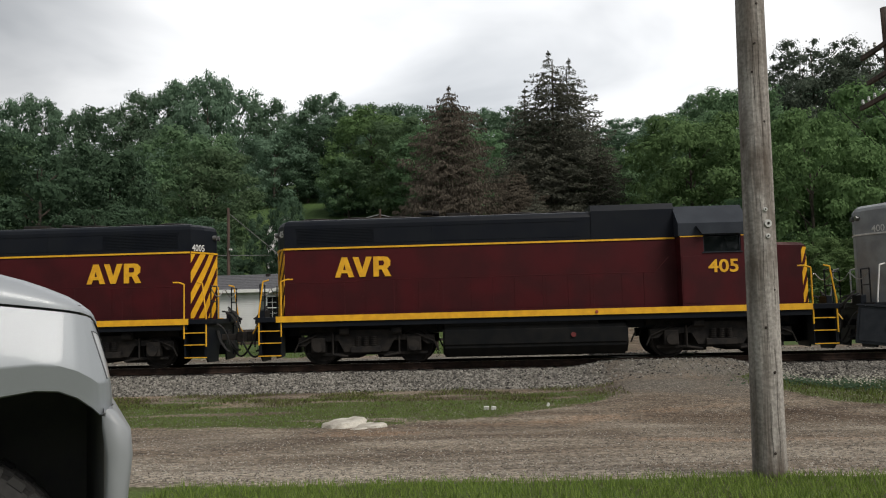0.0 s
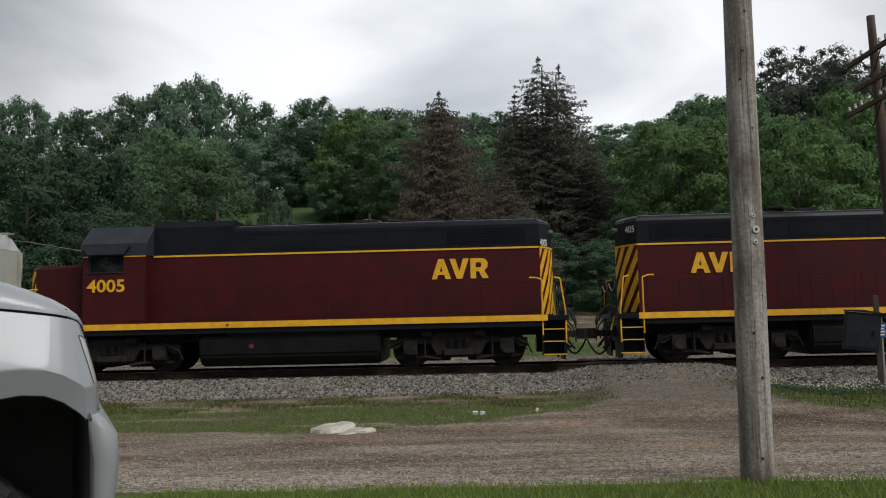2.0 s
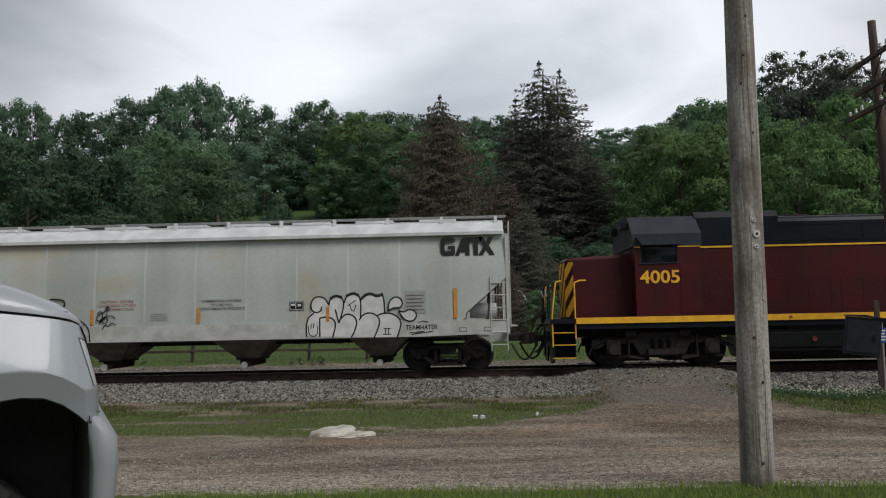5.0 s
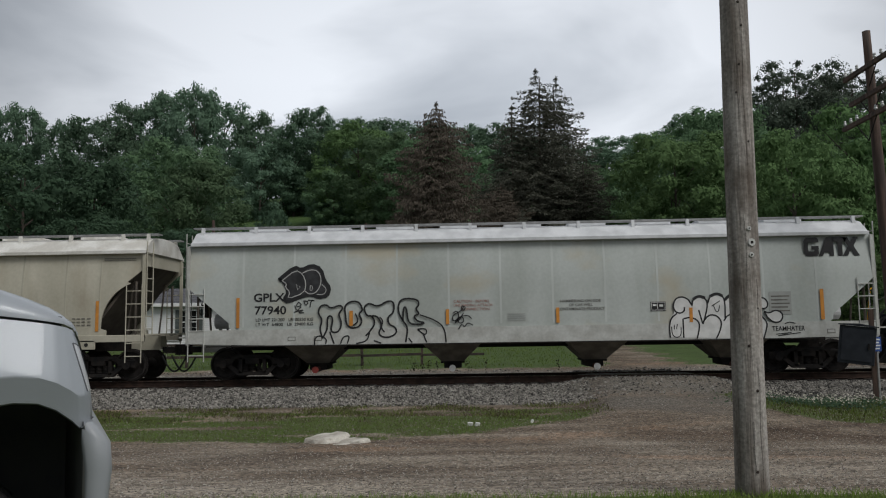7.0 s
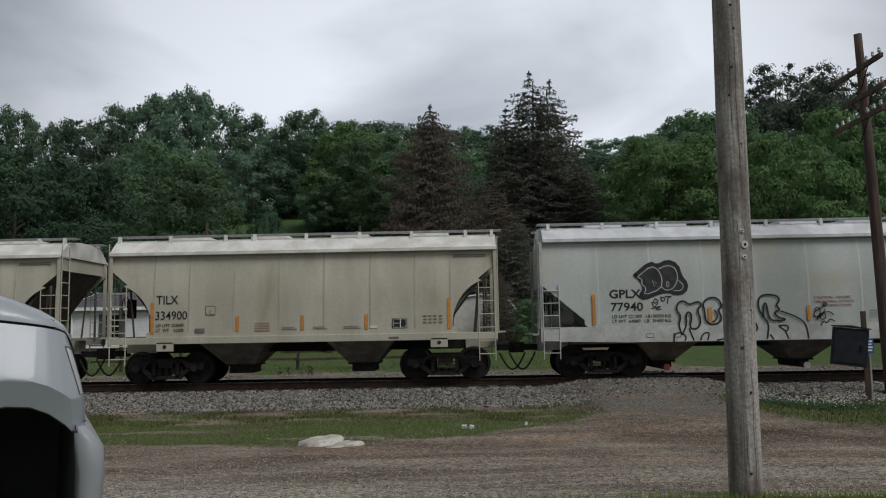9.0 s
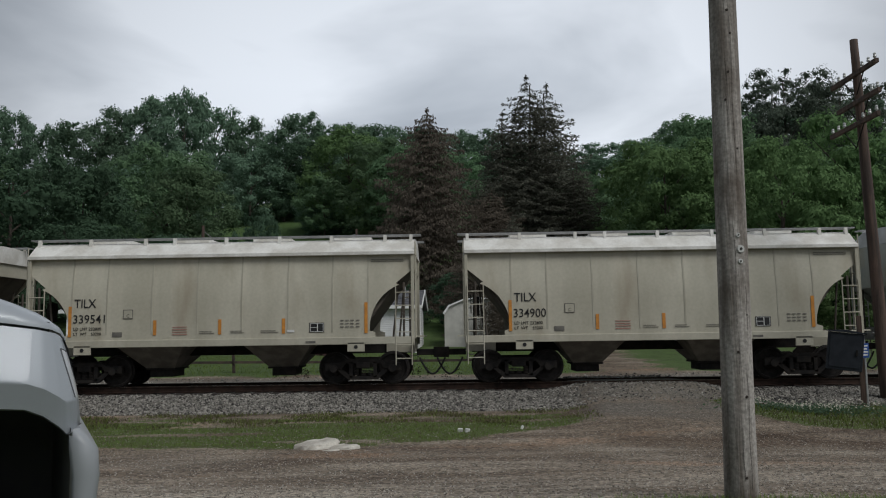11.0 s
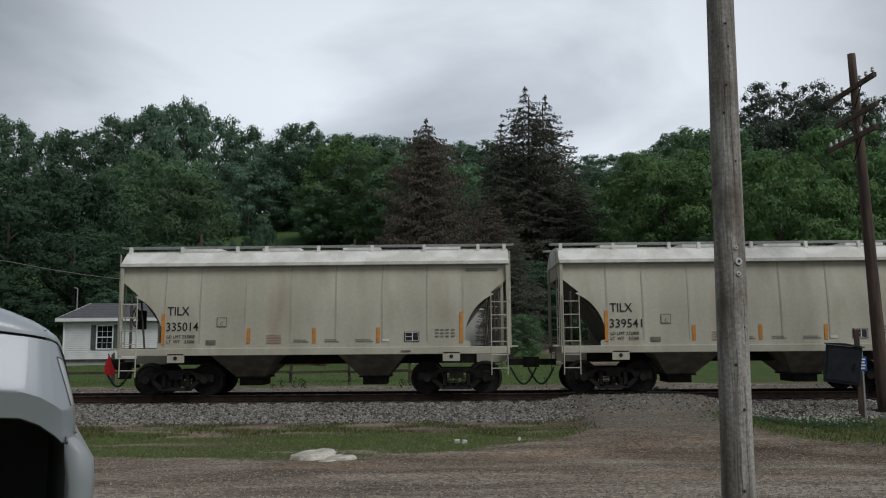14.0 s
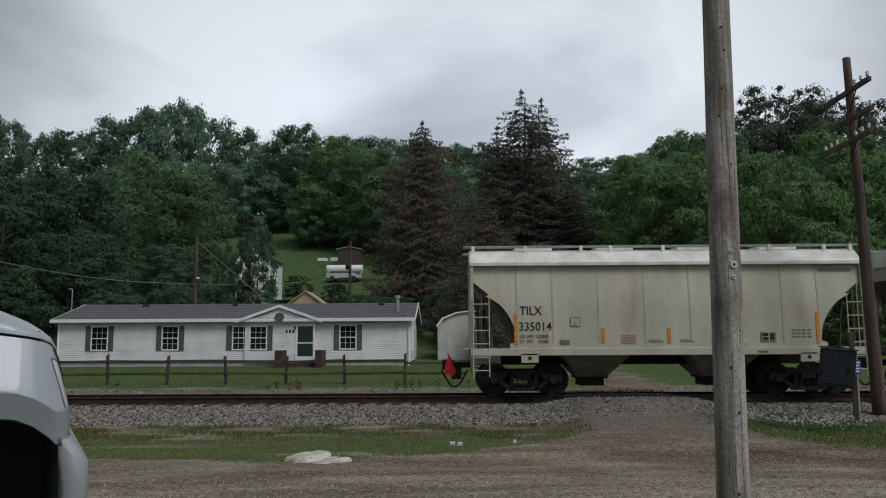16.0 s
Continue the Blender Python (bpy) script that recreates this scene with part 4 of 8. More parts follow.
    bmesh.ops.bevel(bm, geom=bm.edges[:], offset=0.06, segments=2, affect="EDGES")
    tank = part("fuel_tank", bm, M_TANK, loco, "black fuel tank slung under the frame")
    for s in (-1, 1):
        bm = bmesh.new()
        rod(bm, (-2.7, s * 1.28, 1.08), (1.6, s * 1.28, 1.08), 0.13, 14)
        part("air_reservoir", bm, M_TANK, loco, "long black air reservoir")
    for s in (-1, 1):
        bm = bmesh.new()
        rod(bm, (0.9, s * 1.42, 0.72), (0.9, s * 1.46, 0.72), 0.07, 12)
        part("fuel_cap", bm, M_DULL_RED, tank, "dull red fuel cap")
        bm = bmesh.new()
        rod(bm, (1.55, s * 1.549, 1.33), (1.55, s * 1.565, 1.33), 0.045, 10)
        part("shut_off_button", bm, M_RED, loco, "red fuel shut-off button")
    # trucks
    for c in (-4.95, 5.0):
        bm = bmesh.new()
        for s in (-1, 1):
            y0, y1 = sorted((s * 0.98, s * 1.18))
            prism(bm, [(c - 1.95, 0.55), (c - 1.95, 0.80), (c - 0.9, 0.84), (c - 0.6, 0.98), (c + 0.6, 0.98), (c + 0.9, 0.84), (c + 1.95, 0.80), (c + 1.95, 0.55), (c + 1.75, 0.55), (c + 1.6, 0.66), (c + 0.8, 0.68),
                       (c + 0.62, 0.36), (c - 0.62, 0.36), (c - 0.8, 0.68), (c - 1.6, 0.66), (c - 1.75, 0.55)], y0, y1)
            for q in (-1.37, 1.37):
                box(bm, c + q - 0.20, c + q + 0.20, *sorted((s * 1.0, s * 1.26)), 0.36, 0.78, 0.03)
                rod(bm, (c + q, s * 1.2, 0.52), (c + q, s * 1.32, 0.52), 0.15, 14)
            box(bm, c - 0.42, c + 0.42, *sorted((s * 1.16, s * 1.28)), 0.34, 0.52, 0.02)
            for q in (-0.75, 0.75):
                rod(bm, (c + q, s * 1.24, 0.95), (c + q + 0.28, s * 1.24, 0.95), 0.11, 12)
                pipe(bm, [(c + q * 1.9, s * 1.24, 0.85), (c + q * 2.6, s * 1.22, 0.62), (c + q * 2.75, s * 1.2, 0.36)], 0.025)
            for q in (-0.95, 0.95):
                pipe(bm, [(c + q, s * 1.22, 0.9), (c + q, s * 1.22, 0.3), (c + q * 0.55, s * 1.22, 0.24)], 0.03)
        box(bm, c - 0.5, c + 0.5, -1.0, 1.0, 0.5, 0.95)
        for s in (-1, 1):
            box(bm, c - 1.75, c + 1.75, *sorted((s * 0.99, s * 1.06)), 0.27, 0.34)
        for q in (-0.75, 0.75):
            box(bm, c + q - 0.5, c + q + 0.5, -0.62, 0.62, 0.16, 0.98, 0.05)
        box(bm, c - 2.0, c + 2.0, -0.9, 0.9, 0.92, 1.12)
        fr = part("truck_frame", bm, M_UNDER, loco, "cast steel truck frame, black with grime")
        for s in (-1, 1):
            bm = bmesh.new()
            for q in (-0.22, 0.0, 0.22):
                for k in range(5):
                    rod(bm, (c + q, s * 1.22, 0.54 + 0.055 * k), (c + q, s * 1.22, 0.568 + 0.055 * k), 0.085, 10)
            part("spring_nest", bm, M_UNDER, fr)
        for q in (-1.37, 1.37):
            wheelset(loco, c + q, 0.508, turn)
    return loco


M_CABROOF = material("blue_grey_roof_paint", (0.034, 0.040, 0.050), (0.026, 0.031, 0.040), 2.0, 0.5, spec=0.2, fine=0.15)
M_DULL_RED = material("dull_red_paint", (0.16, 0.022, 0.022), (0.10, 0.015, 0.015), 8.0, 0.6)
M_LAMP = glass_material("unlit_lamp_glass", (0.12, 0.12, 0.12), 0.1)
M_TANK = material("oily_black_tank", (0.006, 0.007, 0.008), (0.011, 0.011, 0.011), 3.0, 0.42, spec=0.18, fine=0.15)
locomotive("locomotive", 43.06, 0, "405", M_MAROON, "maroon and black diesel locomotive with yellow lettering and stripes", "locomotives of the train")
locomotive("locomotive", 25.62, 180, "4005", M_MAROON, "maroon and black diesel locomotive with cab leading the hoppers", "locomotives of the train")
locomotive("locomotive", 60.2, 0, "400", M_GREY_LOCO, "grey diesel locomotive at the head of the train", "locomotives of the train", False)


# -- covered hoppers --
def arc(cx, cz, r0, r1, a0, a1, n):
    return [(cx + r0 * math.cos(radians(a0 + (a1 - a0) * k / n)), cz + r1 * math.sin(radians(a0 + (a1 - a0) * k / n))) for k in range(n + 1)]


def side_in(z, low, high):
    """How far a side plate leans in at a height: upright below, rounding towards the roof."""
    return 0.13 * smooth_step(low, high, z) ** 1.2


def bent_side(bm, low, high, s):
    for k in range(9):
        z = low + (high - low) * k / 9
        bmesh.ops.bisect_plane(bm, geom=bm.verts[:] + bm.edges[:] + bm.faces[:], plane_co=(0, 0, z), plane_no=(0, 0, 1))
    for v in bm.verts:
        v.co.y -= s * side_in(v.co.z, low, high)


def roof_shell(car, half, wide, z0, z1, mat, ribs, label):
    """A roof that curves in from the side plates, with an end wall."""
    sec = [(-wide, z0), (-wide + 0.03, z0 + 0.06), (-wide + 0.42, z1 - 0.10), (-wide + 0.72, z1 - 0.02), (-0.3, z1 + 0.02), (0.3, z1 + 0.02), (wide - 0.72, z1 - 0.02),
           (wide - 0.42, z1 - 0.10), (wide - 0.03, z0 + 0.06), (wide, z0)]
    bm = bmesh.new()
    prism(bm, sec, -half, half, "x")
    roof = part("roof", bm, mat, car, label)
    for s in (-1, 1):
        bm = bmesh.new()
        box(bm, -half - 0.01, half + 0.01, *sorted((s * (wide - 0.01), s * (wide + 0.035))), z0 - 0.05, z0 + 0.05, 0.012)
        part("eave_rail", bm, mat, car)
    return roof


def running_boards(car, half, y0, z, supports, mat):
    for s in (-1, 1):
        bm = bmesh.new()
        ya, yb = sorted((s * (y0 - 0.30), s * y0))
        for k in range(4):
            yy = ya + (yb - ya) * k / 3
            box(bm, -half - 0.18, half + 0.18, yy - 0.02, yy + 0.02, z, z + 0.035)
        board = part("running_board", bm, M_GALV, car, "steel grating walkway on the roof")
        for q in supports:
            bm = bmesh.new()
            prism(bm, [(s * (y0 - 0.03), z + 0.02), (s * (y0 + 0.06), z + 0.02), (s * (y0 + 0.10), z - 0.28), (s * (y0 + 0.03), z - 0.30)], q - 0.045, q + 0.045, "x")
            part("walkway_bracket", bm, mat, board)


def hatches(car, xs, z, mat):
    for q in xs:
        bm = bmesh.new()
        box(bm, q - 0.55, q + 0.55, -0.42, 0.42, z - 0.02, z + 0.12, 0.03)
        hatch = part("roof_hatch", bm, mat, car, "low roof loading hatch")
        bm = bmesh.new()
        rod(bm, (q - 0.6, -0.25, z + 0.135), (q + 0.6, -0.25, z + 0.135), 0.018, 6)
        part("hatch_bar", bm, M_GALV, hatch)


def end_gear(car, e, half, wide, sill, mat, high):
    """Corner posts, ladders, cross-over platform and brake gear at one end."""
    x = e * half
    for s in (-1, 1):
        bm = bmesh.new()
        box(bm, *sorted((x, x - e * 0.09)), *sorted((s * (wide - 0.06), s * wide)), sill - 0.2, high - 0.03, 0.008)
        part("corner_post", bm, mat, car, "flat steel corner post")
        bm = bmesh.new()
        top = high - 0.9 if high < 3.8 else 2.62
        xl = x - e * 0.52
        ladder(bm, x - e * 0.07, xl, s * (wide + 0.03), 0.55, top, 6)
        part("side_ladder", bm, mat, car, "side ladder of thin steel rungs")
        bm = bmesh.new()
        rod(bm, (x - e * 0.30, s * (wide - 0.12), sill), (x - e * 0.30, s * (wide - 0.12), high - 0.8), 0.035, 6)
        rod(bm, (x - e * 0.62, s * (wide - 0.35), sill), (x - e * 0.45, s * (wide - 0.35), high - 0.6), 0.03, 6)
        part("end_strut", bm, M_BROWN_SHEET, car)
    bm = bmesh.new()
    for k in range(8):
        z = sill + 0.2 + 0.36 * k
        if z < high + 0.2:
            rod(bm, (x + e * 0.03, -wide + 0.05, z), (x + e * 0.03, -wide + 0.50, z), 0.014, 6)
    for y in (-wide + 0.05, -wide + 0.50):
        rod(bm, (x + e * 0.03, y, sill), (x + e * 0.03, y, high + 0.35), 0.016, 6)
    part("end_ladder", bm, mat, car, "end ladder up to the roof")
    bm = bmesh.new()
    box(bm, *sorted((x - e * 0.05, x + e * 0.22)), -wide + 0.05, wide - 0.05, sill + 0.02, sill + 0.06)
    box(bm, *sorted((x - e * 0.9, x - e * 0.02)), -0.22, 0.22, sill - 0.42, sill - 0.02)
    part("end_platform", bm, mat, car, "cross-over platform")
    coupler(car, x - e * 0.02, e, 0.87)
    if e < 0:
        bm = bmesh.new()
        m = Matrix.Translation((x + 0.18, -0.75, sill + 0.95)) @ Matrix.Rotation(math.pi / 2, 4, "Y")
        for k in range(20):
            a0, a1 = k * math.tau / 20, (k + 1) * math.tau / 20
            rod(bm, m @ Vector((0.27 * math.cos(a0), 0.27 * math.sin(a0), 0)), m @ Vector((0.27 * math.cos(a1), 0.27 * math.sin(a1), 0)), 0.014, 6)
        for k in range(5):
            a0 = k * math.tau / 5
            rod(bm, m @ Vector((0, 0, 0)), m @ Vector((0.27 * math.cos(a0), 0.27 * math.sin(a0), 0)), 0.012, 6)
        rod(bm, (x + 0.18, -0.75, sill + 0.95), (x + 0.40, -0.75, sill + 0.95), 0.03, 8)
        box(bm, x + 0.3, x + 0.42, -0.95, -0.55, sill + 0.6, sill + 1.15, 0.02)
        part("brake_wheel", bm, M_UNDER, car, "round hand brake wheel")


def bay(car, q, top_w, bot_w, z_top, z_mid, z_low, mat, wide=1.35):
    bm = bmesh.new()
    a = [(q - top_w, z_top), (q + top_w, z_top), (q + bot_w, z_mid), (q - bot_w, z_mid)]
    lo = []
    for x, z, y in ((q - top_w, z_top, wide), (q + top_w, z_top, wide), (q + bot_w, z_mid, 0.55), (q - bot_w, z_mid, 0.55)):
        lo.append((bm.verts.new((x, -y, z)), bm.verts.new((x, y, z))))
    bm.faces.new([v[0] for v in lo])
    bm.faces.new([v[1] for v in lo][::-1])
    for k in range(4):
        n = (k + 1) % 4
        bm.faces.new((lo[k][0], lo[k][1], lo[n][1], lo[n][0]))
    chute = part("hopper_bay", bm, mat, car, "sloping discharge hopper under the car")
    bm = bmesh.new()
    box(bm, q - bot_w - 0.05, q + bot_w + 0.05, -0.6, 0.6, z_mid - 0.03, z_mid + 0.02, 0.008)
    box(bm, q - bot_w * 0.85, q + bot_w * 0.85, -0.5, 0.5, z_low, z_mid - 0.03, 0.015)
    part("discharge_gate", bm, M_UNDER, chute, "grimy outlet gate")
    return chute


def marks(car, mat, x, z, w, h, y, label="", tilt=0.0):
    bm = bmesh.new()
    prism(bm, [(x, z), (x + w, z), (x + w + tilt, z + h), (x + tilt, z + h)], y - 0.004, y)
    return part("marking", bm, mat, car, label)


def small_hopper(x, number, label):
    """A short two-bay covered hopper with arched cut-outs at its ends."""
    car = vehicle("covered_hopper", x, label, "hopper car", "cream covered hoppers")
    H, W = 5.50, 1.52
    left = [(-H, 3.68), (-H, 3.27), (-4.98, 2.84)] + arc(-5.45, 1.50, 1.22, 1.36, 72, 12, 8) + [(-4.24, 1.62), (-4.24, 1.52), (-4.4, 1.47)]
    right = [(-a, b) for a, b in left][::-1]
    bottom = [(-4.4, 1.33), (4.4, 1.33)]
    outline = left + bottom + right
    for s in (-1, 1):
        bm = bmesh.new()
        prism(bm, outline, *sorted((s * (W - 0.05), s * W)))
        bent_side(bm, 2.3, 3.95, s)
        side = part("side_plate", bm, M_CREAM, car, "weathered cream side with arched ends", "angle")
        for q in (-4.2, -3.2, -1.92, -0.63, 0.63, 1.94, 3.2, 4.2):
            bm = bmesh.new()
            box(bm, q - 0.022, q + 0.022, *sorted((s * W, s * (W + 0.010))), 1.5, 3.66)
            bent_side(bm, 2.3, 3.95, s)
            part("weld_seam", bm, M_CREAM_SEAM, side)
        bm = bmesh.new()
        box(bm, -H, H, *sorted((s * (W - 0.10), s * (W + 0.03))), 1.14, 1.34, 0.015)
        part("side_sill", bm, M_CREAM, car, "cream steel side sill")
    roof_shell(car, H, W, 3.70, 4.18, M_CREAM_LIT, (), "cream curved roof, lightened in colour as if lit from above")
    hatches(car, (-3.6, -1.2, 1.2, 3.6), 4.20, M_CREAM_LIT)
    running_boards(car, H, 1.05, 4.24, (-5.4, -3.9, -2.3, -1.45, 0.05, 1.6, 3.1, 4.65, 5.4), M_CREAM_LIT)
    for e in (-1, 1):
        bm = bmesh.new()
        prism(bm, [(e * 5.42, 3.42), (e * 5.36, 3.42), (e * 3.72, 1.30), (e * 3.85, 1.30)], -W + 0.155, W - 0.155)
        part("slope_sheet", bm, M_BROWN_SHEET, car, "dark brown sloping end sheet")
        bm = bmesh.new()
        box(bm, *sorted((e * 5.44, e * 5.40)), -W + 0.18, W - 0.18, 3.3, 3.7)
        part("end_sheet", bm, M_CREAM, car)
        end_gear(car, e, H, W, 1.30, M_CREAM, 3.66)
        for s in (1, -1):
            bm = bmesh.new()
            box(bm, *sorted((e * 3.62, e * 4.10)), *sorted((s * (W + 0.03), s * (W - 0.03))), 0.94, 1.20, 0.01)
            jack = part("jacking_pad", bm, M_CREAM, car)
        bm = bmesh.new()
        rod(bm, (e * 3.86, -W - 0.032, 1.07), (e * 3.86, -W - 0.04, 1.07), 0.055, 12)
        part("pad_hole", bm, M_INK, jack)
        freight_truck(car, e * 4.0)
    bm = bmesh.new()
    box(bm, -5.3, 5.3, -0.16, 0.16, 0.86, 1.14)
    part("centre_sill", bm, M_UNDER, car)
    for q in (-1.98, 1.62):
        bay(car, q, 0.94, 0.40, 1.14, 0.50, 0.26, M_HOPPER_BOT, 1.40)
    # lettering on the near side
    y = -W - 0.012
    lettering("reporting_mark", "TILX", M_INK, car, -4.12, y, 2.27, 0.24, 0.62, 0.006, False, "black reporting mark")
    lettering("car_number", number, M_INK, car, -4.14, y, 1.83, 0.24, 0.90, 0.002, False, "black car number")
    lettering("load_limit", "LD LMT 232800", M_INK, car, -4.12, y, 1.63, 0.085, 0.78)
    lettering("light_weight", "LT  WT    53200", M_INK, car, -4.12, y, 1.49, 0.085, 0.78)
    for q, z, h in ((-4.28, 1.45, 0.86), (-1.86, 1.47, 0.42), (-0.02, 1.47, 0.42), (1.78, 1.47, 0.42), (4.10, 1.45, 0.86)):
        marks(car, M_ORANGE, q, z, 0.09, h, y, "upright orange reflector strip")
    marks(car, M_INK, 2.55, 1.49, 0.42, 0.27, y, "small black data panel")
    for a, b, w, h in ((2.575, 1.505, 0.37, 0.012), (2.575, 1.735, 0.37, 0.012), (2.575, 1.505, 0.012, 0.24), (2.935, 1.505, 0.012, 0.24), (2.77, 1.51, 0.02, 0.23), (2.58, 1.62, 0.18, 0.012)):
        marks(car, M_WHITE, a, b, w, h, y - 0.004)
    marks(car, M_INK_FADED, -2.72, 1.94, 0.28, 0.26, y, "small outlined plate mark")
    marks(car, M_CREAM, -2.70, 1.96, 0.24, 0.22, y - 0.003)
    lettering("plate_mark", "C", M_INK, car, -2.62, y - 0.008, 1.98, 0.09, 0.08)
    marks(car, M_WHITE, 1.93, 1.50, 0.2, 0.07, y)
    for z in (1.47, 1.54, 1.61, 1.68):
        marks(car, M_RED_FADED, -1.32, z, 0.42, 0.022, y)
    for q, w in ((-0.55, 0.42), (0.32, 0.40), (1.18, 0.5)):
        marks(car, M_INK_FADED, q, 1.50, w, 0.016, y)
        marks(car, M_INK_FADED, q, 1.55, w * 0.85, 0.014, y)
    for z in (1.62, 1.71, 1.80):
        for q in (3.42, 3.56, 3.70, 3.86):
            marks(car, M_INK_FADED, q, z, 0.10, 0.028, y)
    for z in (3.46, 3.51):
        marks(car, M_INK_FADED, 4.28, z, 0.92, 0.018, y + side_in(3.45, 2.3, 3.95) * 0.95)
    marks(car, M_INK_FADED, -3.02, 1.44, 0.28, 0.13, y)
    marks(car, M_INK_FADED, 2.45, 1.19, 0.28, 0.06, -W - 0.034)
    return car


M_CREAM_SEAM = material("weld_seam_paint", (0.415, 0.395, 0.322), (0.355, 0.335, 0.270), 2.0, 0.6)
M_INK_FADED = material("faded_black_marking", (0.10, 0.095, 0.085), (0.16, 0.15, 0.13), 5.0, 0.6)
M_RED_FADED = material("faded_red_marking", (0.32, 0.14, 0.11), (0.40, 0.24, 0.20), 5.0, 0.6)


def stroke(car, pts, r, mat, y, label=""):
    """A painted line along points (x, z) on the side, as one thin flat ribbon."""
    bm = bmesh.new()
    rings = []
    for k, (x, z) in enumerate(pts):
        x0, z0 = pts[max(0, k - 1)]
        x1, z1 = pts[min(len(pts) - 1, k + 1)]
        if k in (0, len(pts) - 1) and pts[0] == pts[-1]:
            (x0, z0), (x1, z1) = pts[-2], pts[1]
        d = Vector((x1 - x0, z1 - z0))
        d = d.normalized() if d.length > 1e-6 else Vector((1, 0))
        n = Vector((-d.y, d.x)) * r
        rings.append([bm.verts.new((x + n.x, y - 0.003, z + n.y)), bm.verts.new((x - n.x, y - 0.003, z - n.y)), bm.verts.new((x - n.x, y, z - n.y)), bm.verts.new((x + n.x, y, z + n.y))])
    for a, b in zip(rings, rings[1:]):
        for k in range(4):
            bm.faces.new((a[k], a[(k + 1) % 4], b[(k + 1) % 4], b[k]))
    bm.faces.new(rings[0])
    bm.faces.new(rings[-1][::-1])
    return part("painted_line", bm, mat, car, label)


def blob(car, pts, mat, y, label=""):
    bm = bmesh.new()
    prism(bm, pts, y - 0.002, y)
    return part("painted_fill", bm, mat, car, label)


def scribble(car, x, z, w, h, n, y, seed, r=0.014):
    """An unreadable run of spray-painted loops."""
    rnd = random.Random(seed)
    pts = []
    for k in range(n):
        q = x + w * k / n
        pts += [(q, z + h * rnd.uniform(0, 0.3)), (q + w / n * 0.3, z + h * rnd.uniform(0.7, 1.0)), (q + w / n * 0.75, z + h * rnd.uniform(0.4, 0.8)), (q + w / n * 0.4, z + h * rnd.uniform(0.1, 0.5))]
    stroke(car, smooth_path(pts), r, M_INK, y, "black spray-painted scribble")


def smooth_path(pts, times=2):
    for _ in range(times):
        out = [pts[0]]
        for (x0, z0), (x1, z1) in zip(pts, pts[1:]):
            out += [(0.75 * x0 + 0.25 * x1, 0.75 * z0 + 0.25 * z1), (0.25 * x0 + 0.75 * x1, 0.25 * z0 + 0.75 * z1)]
        pts = out + [pts[-1]]
    return pts


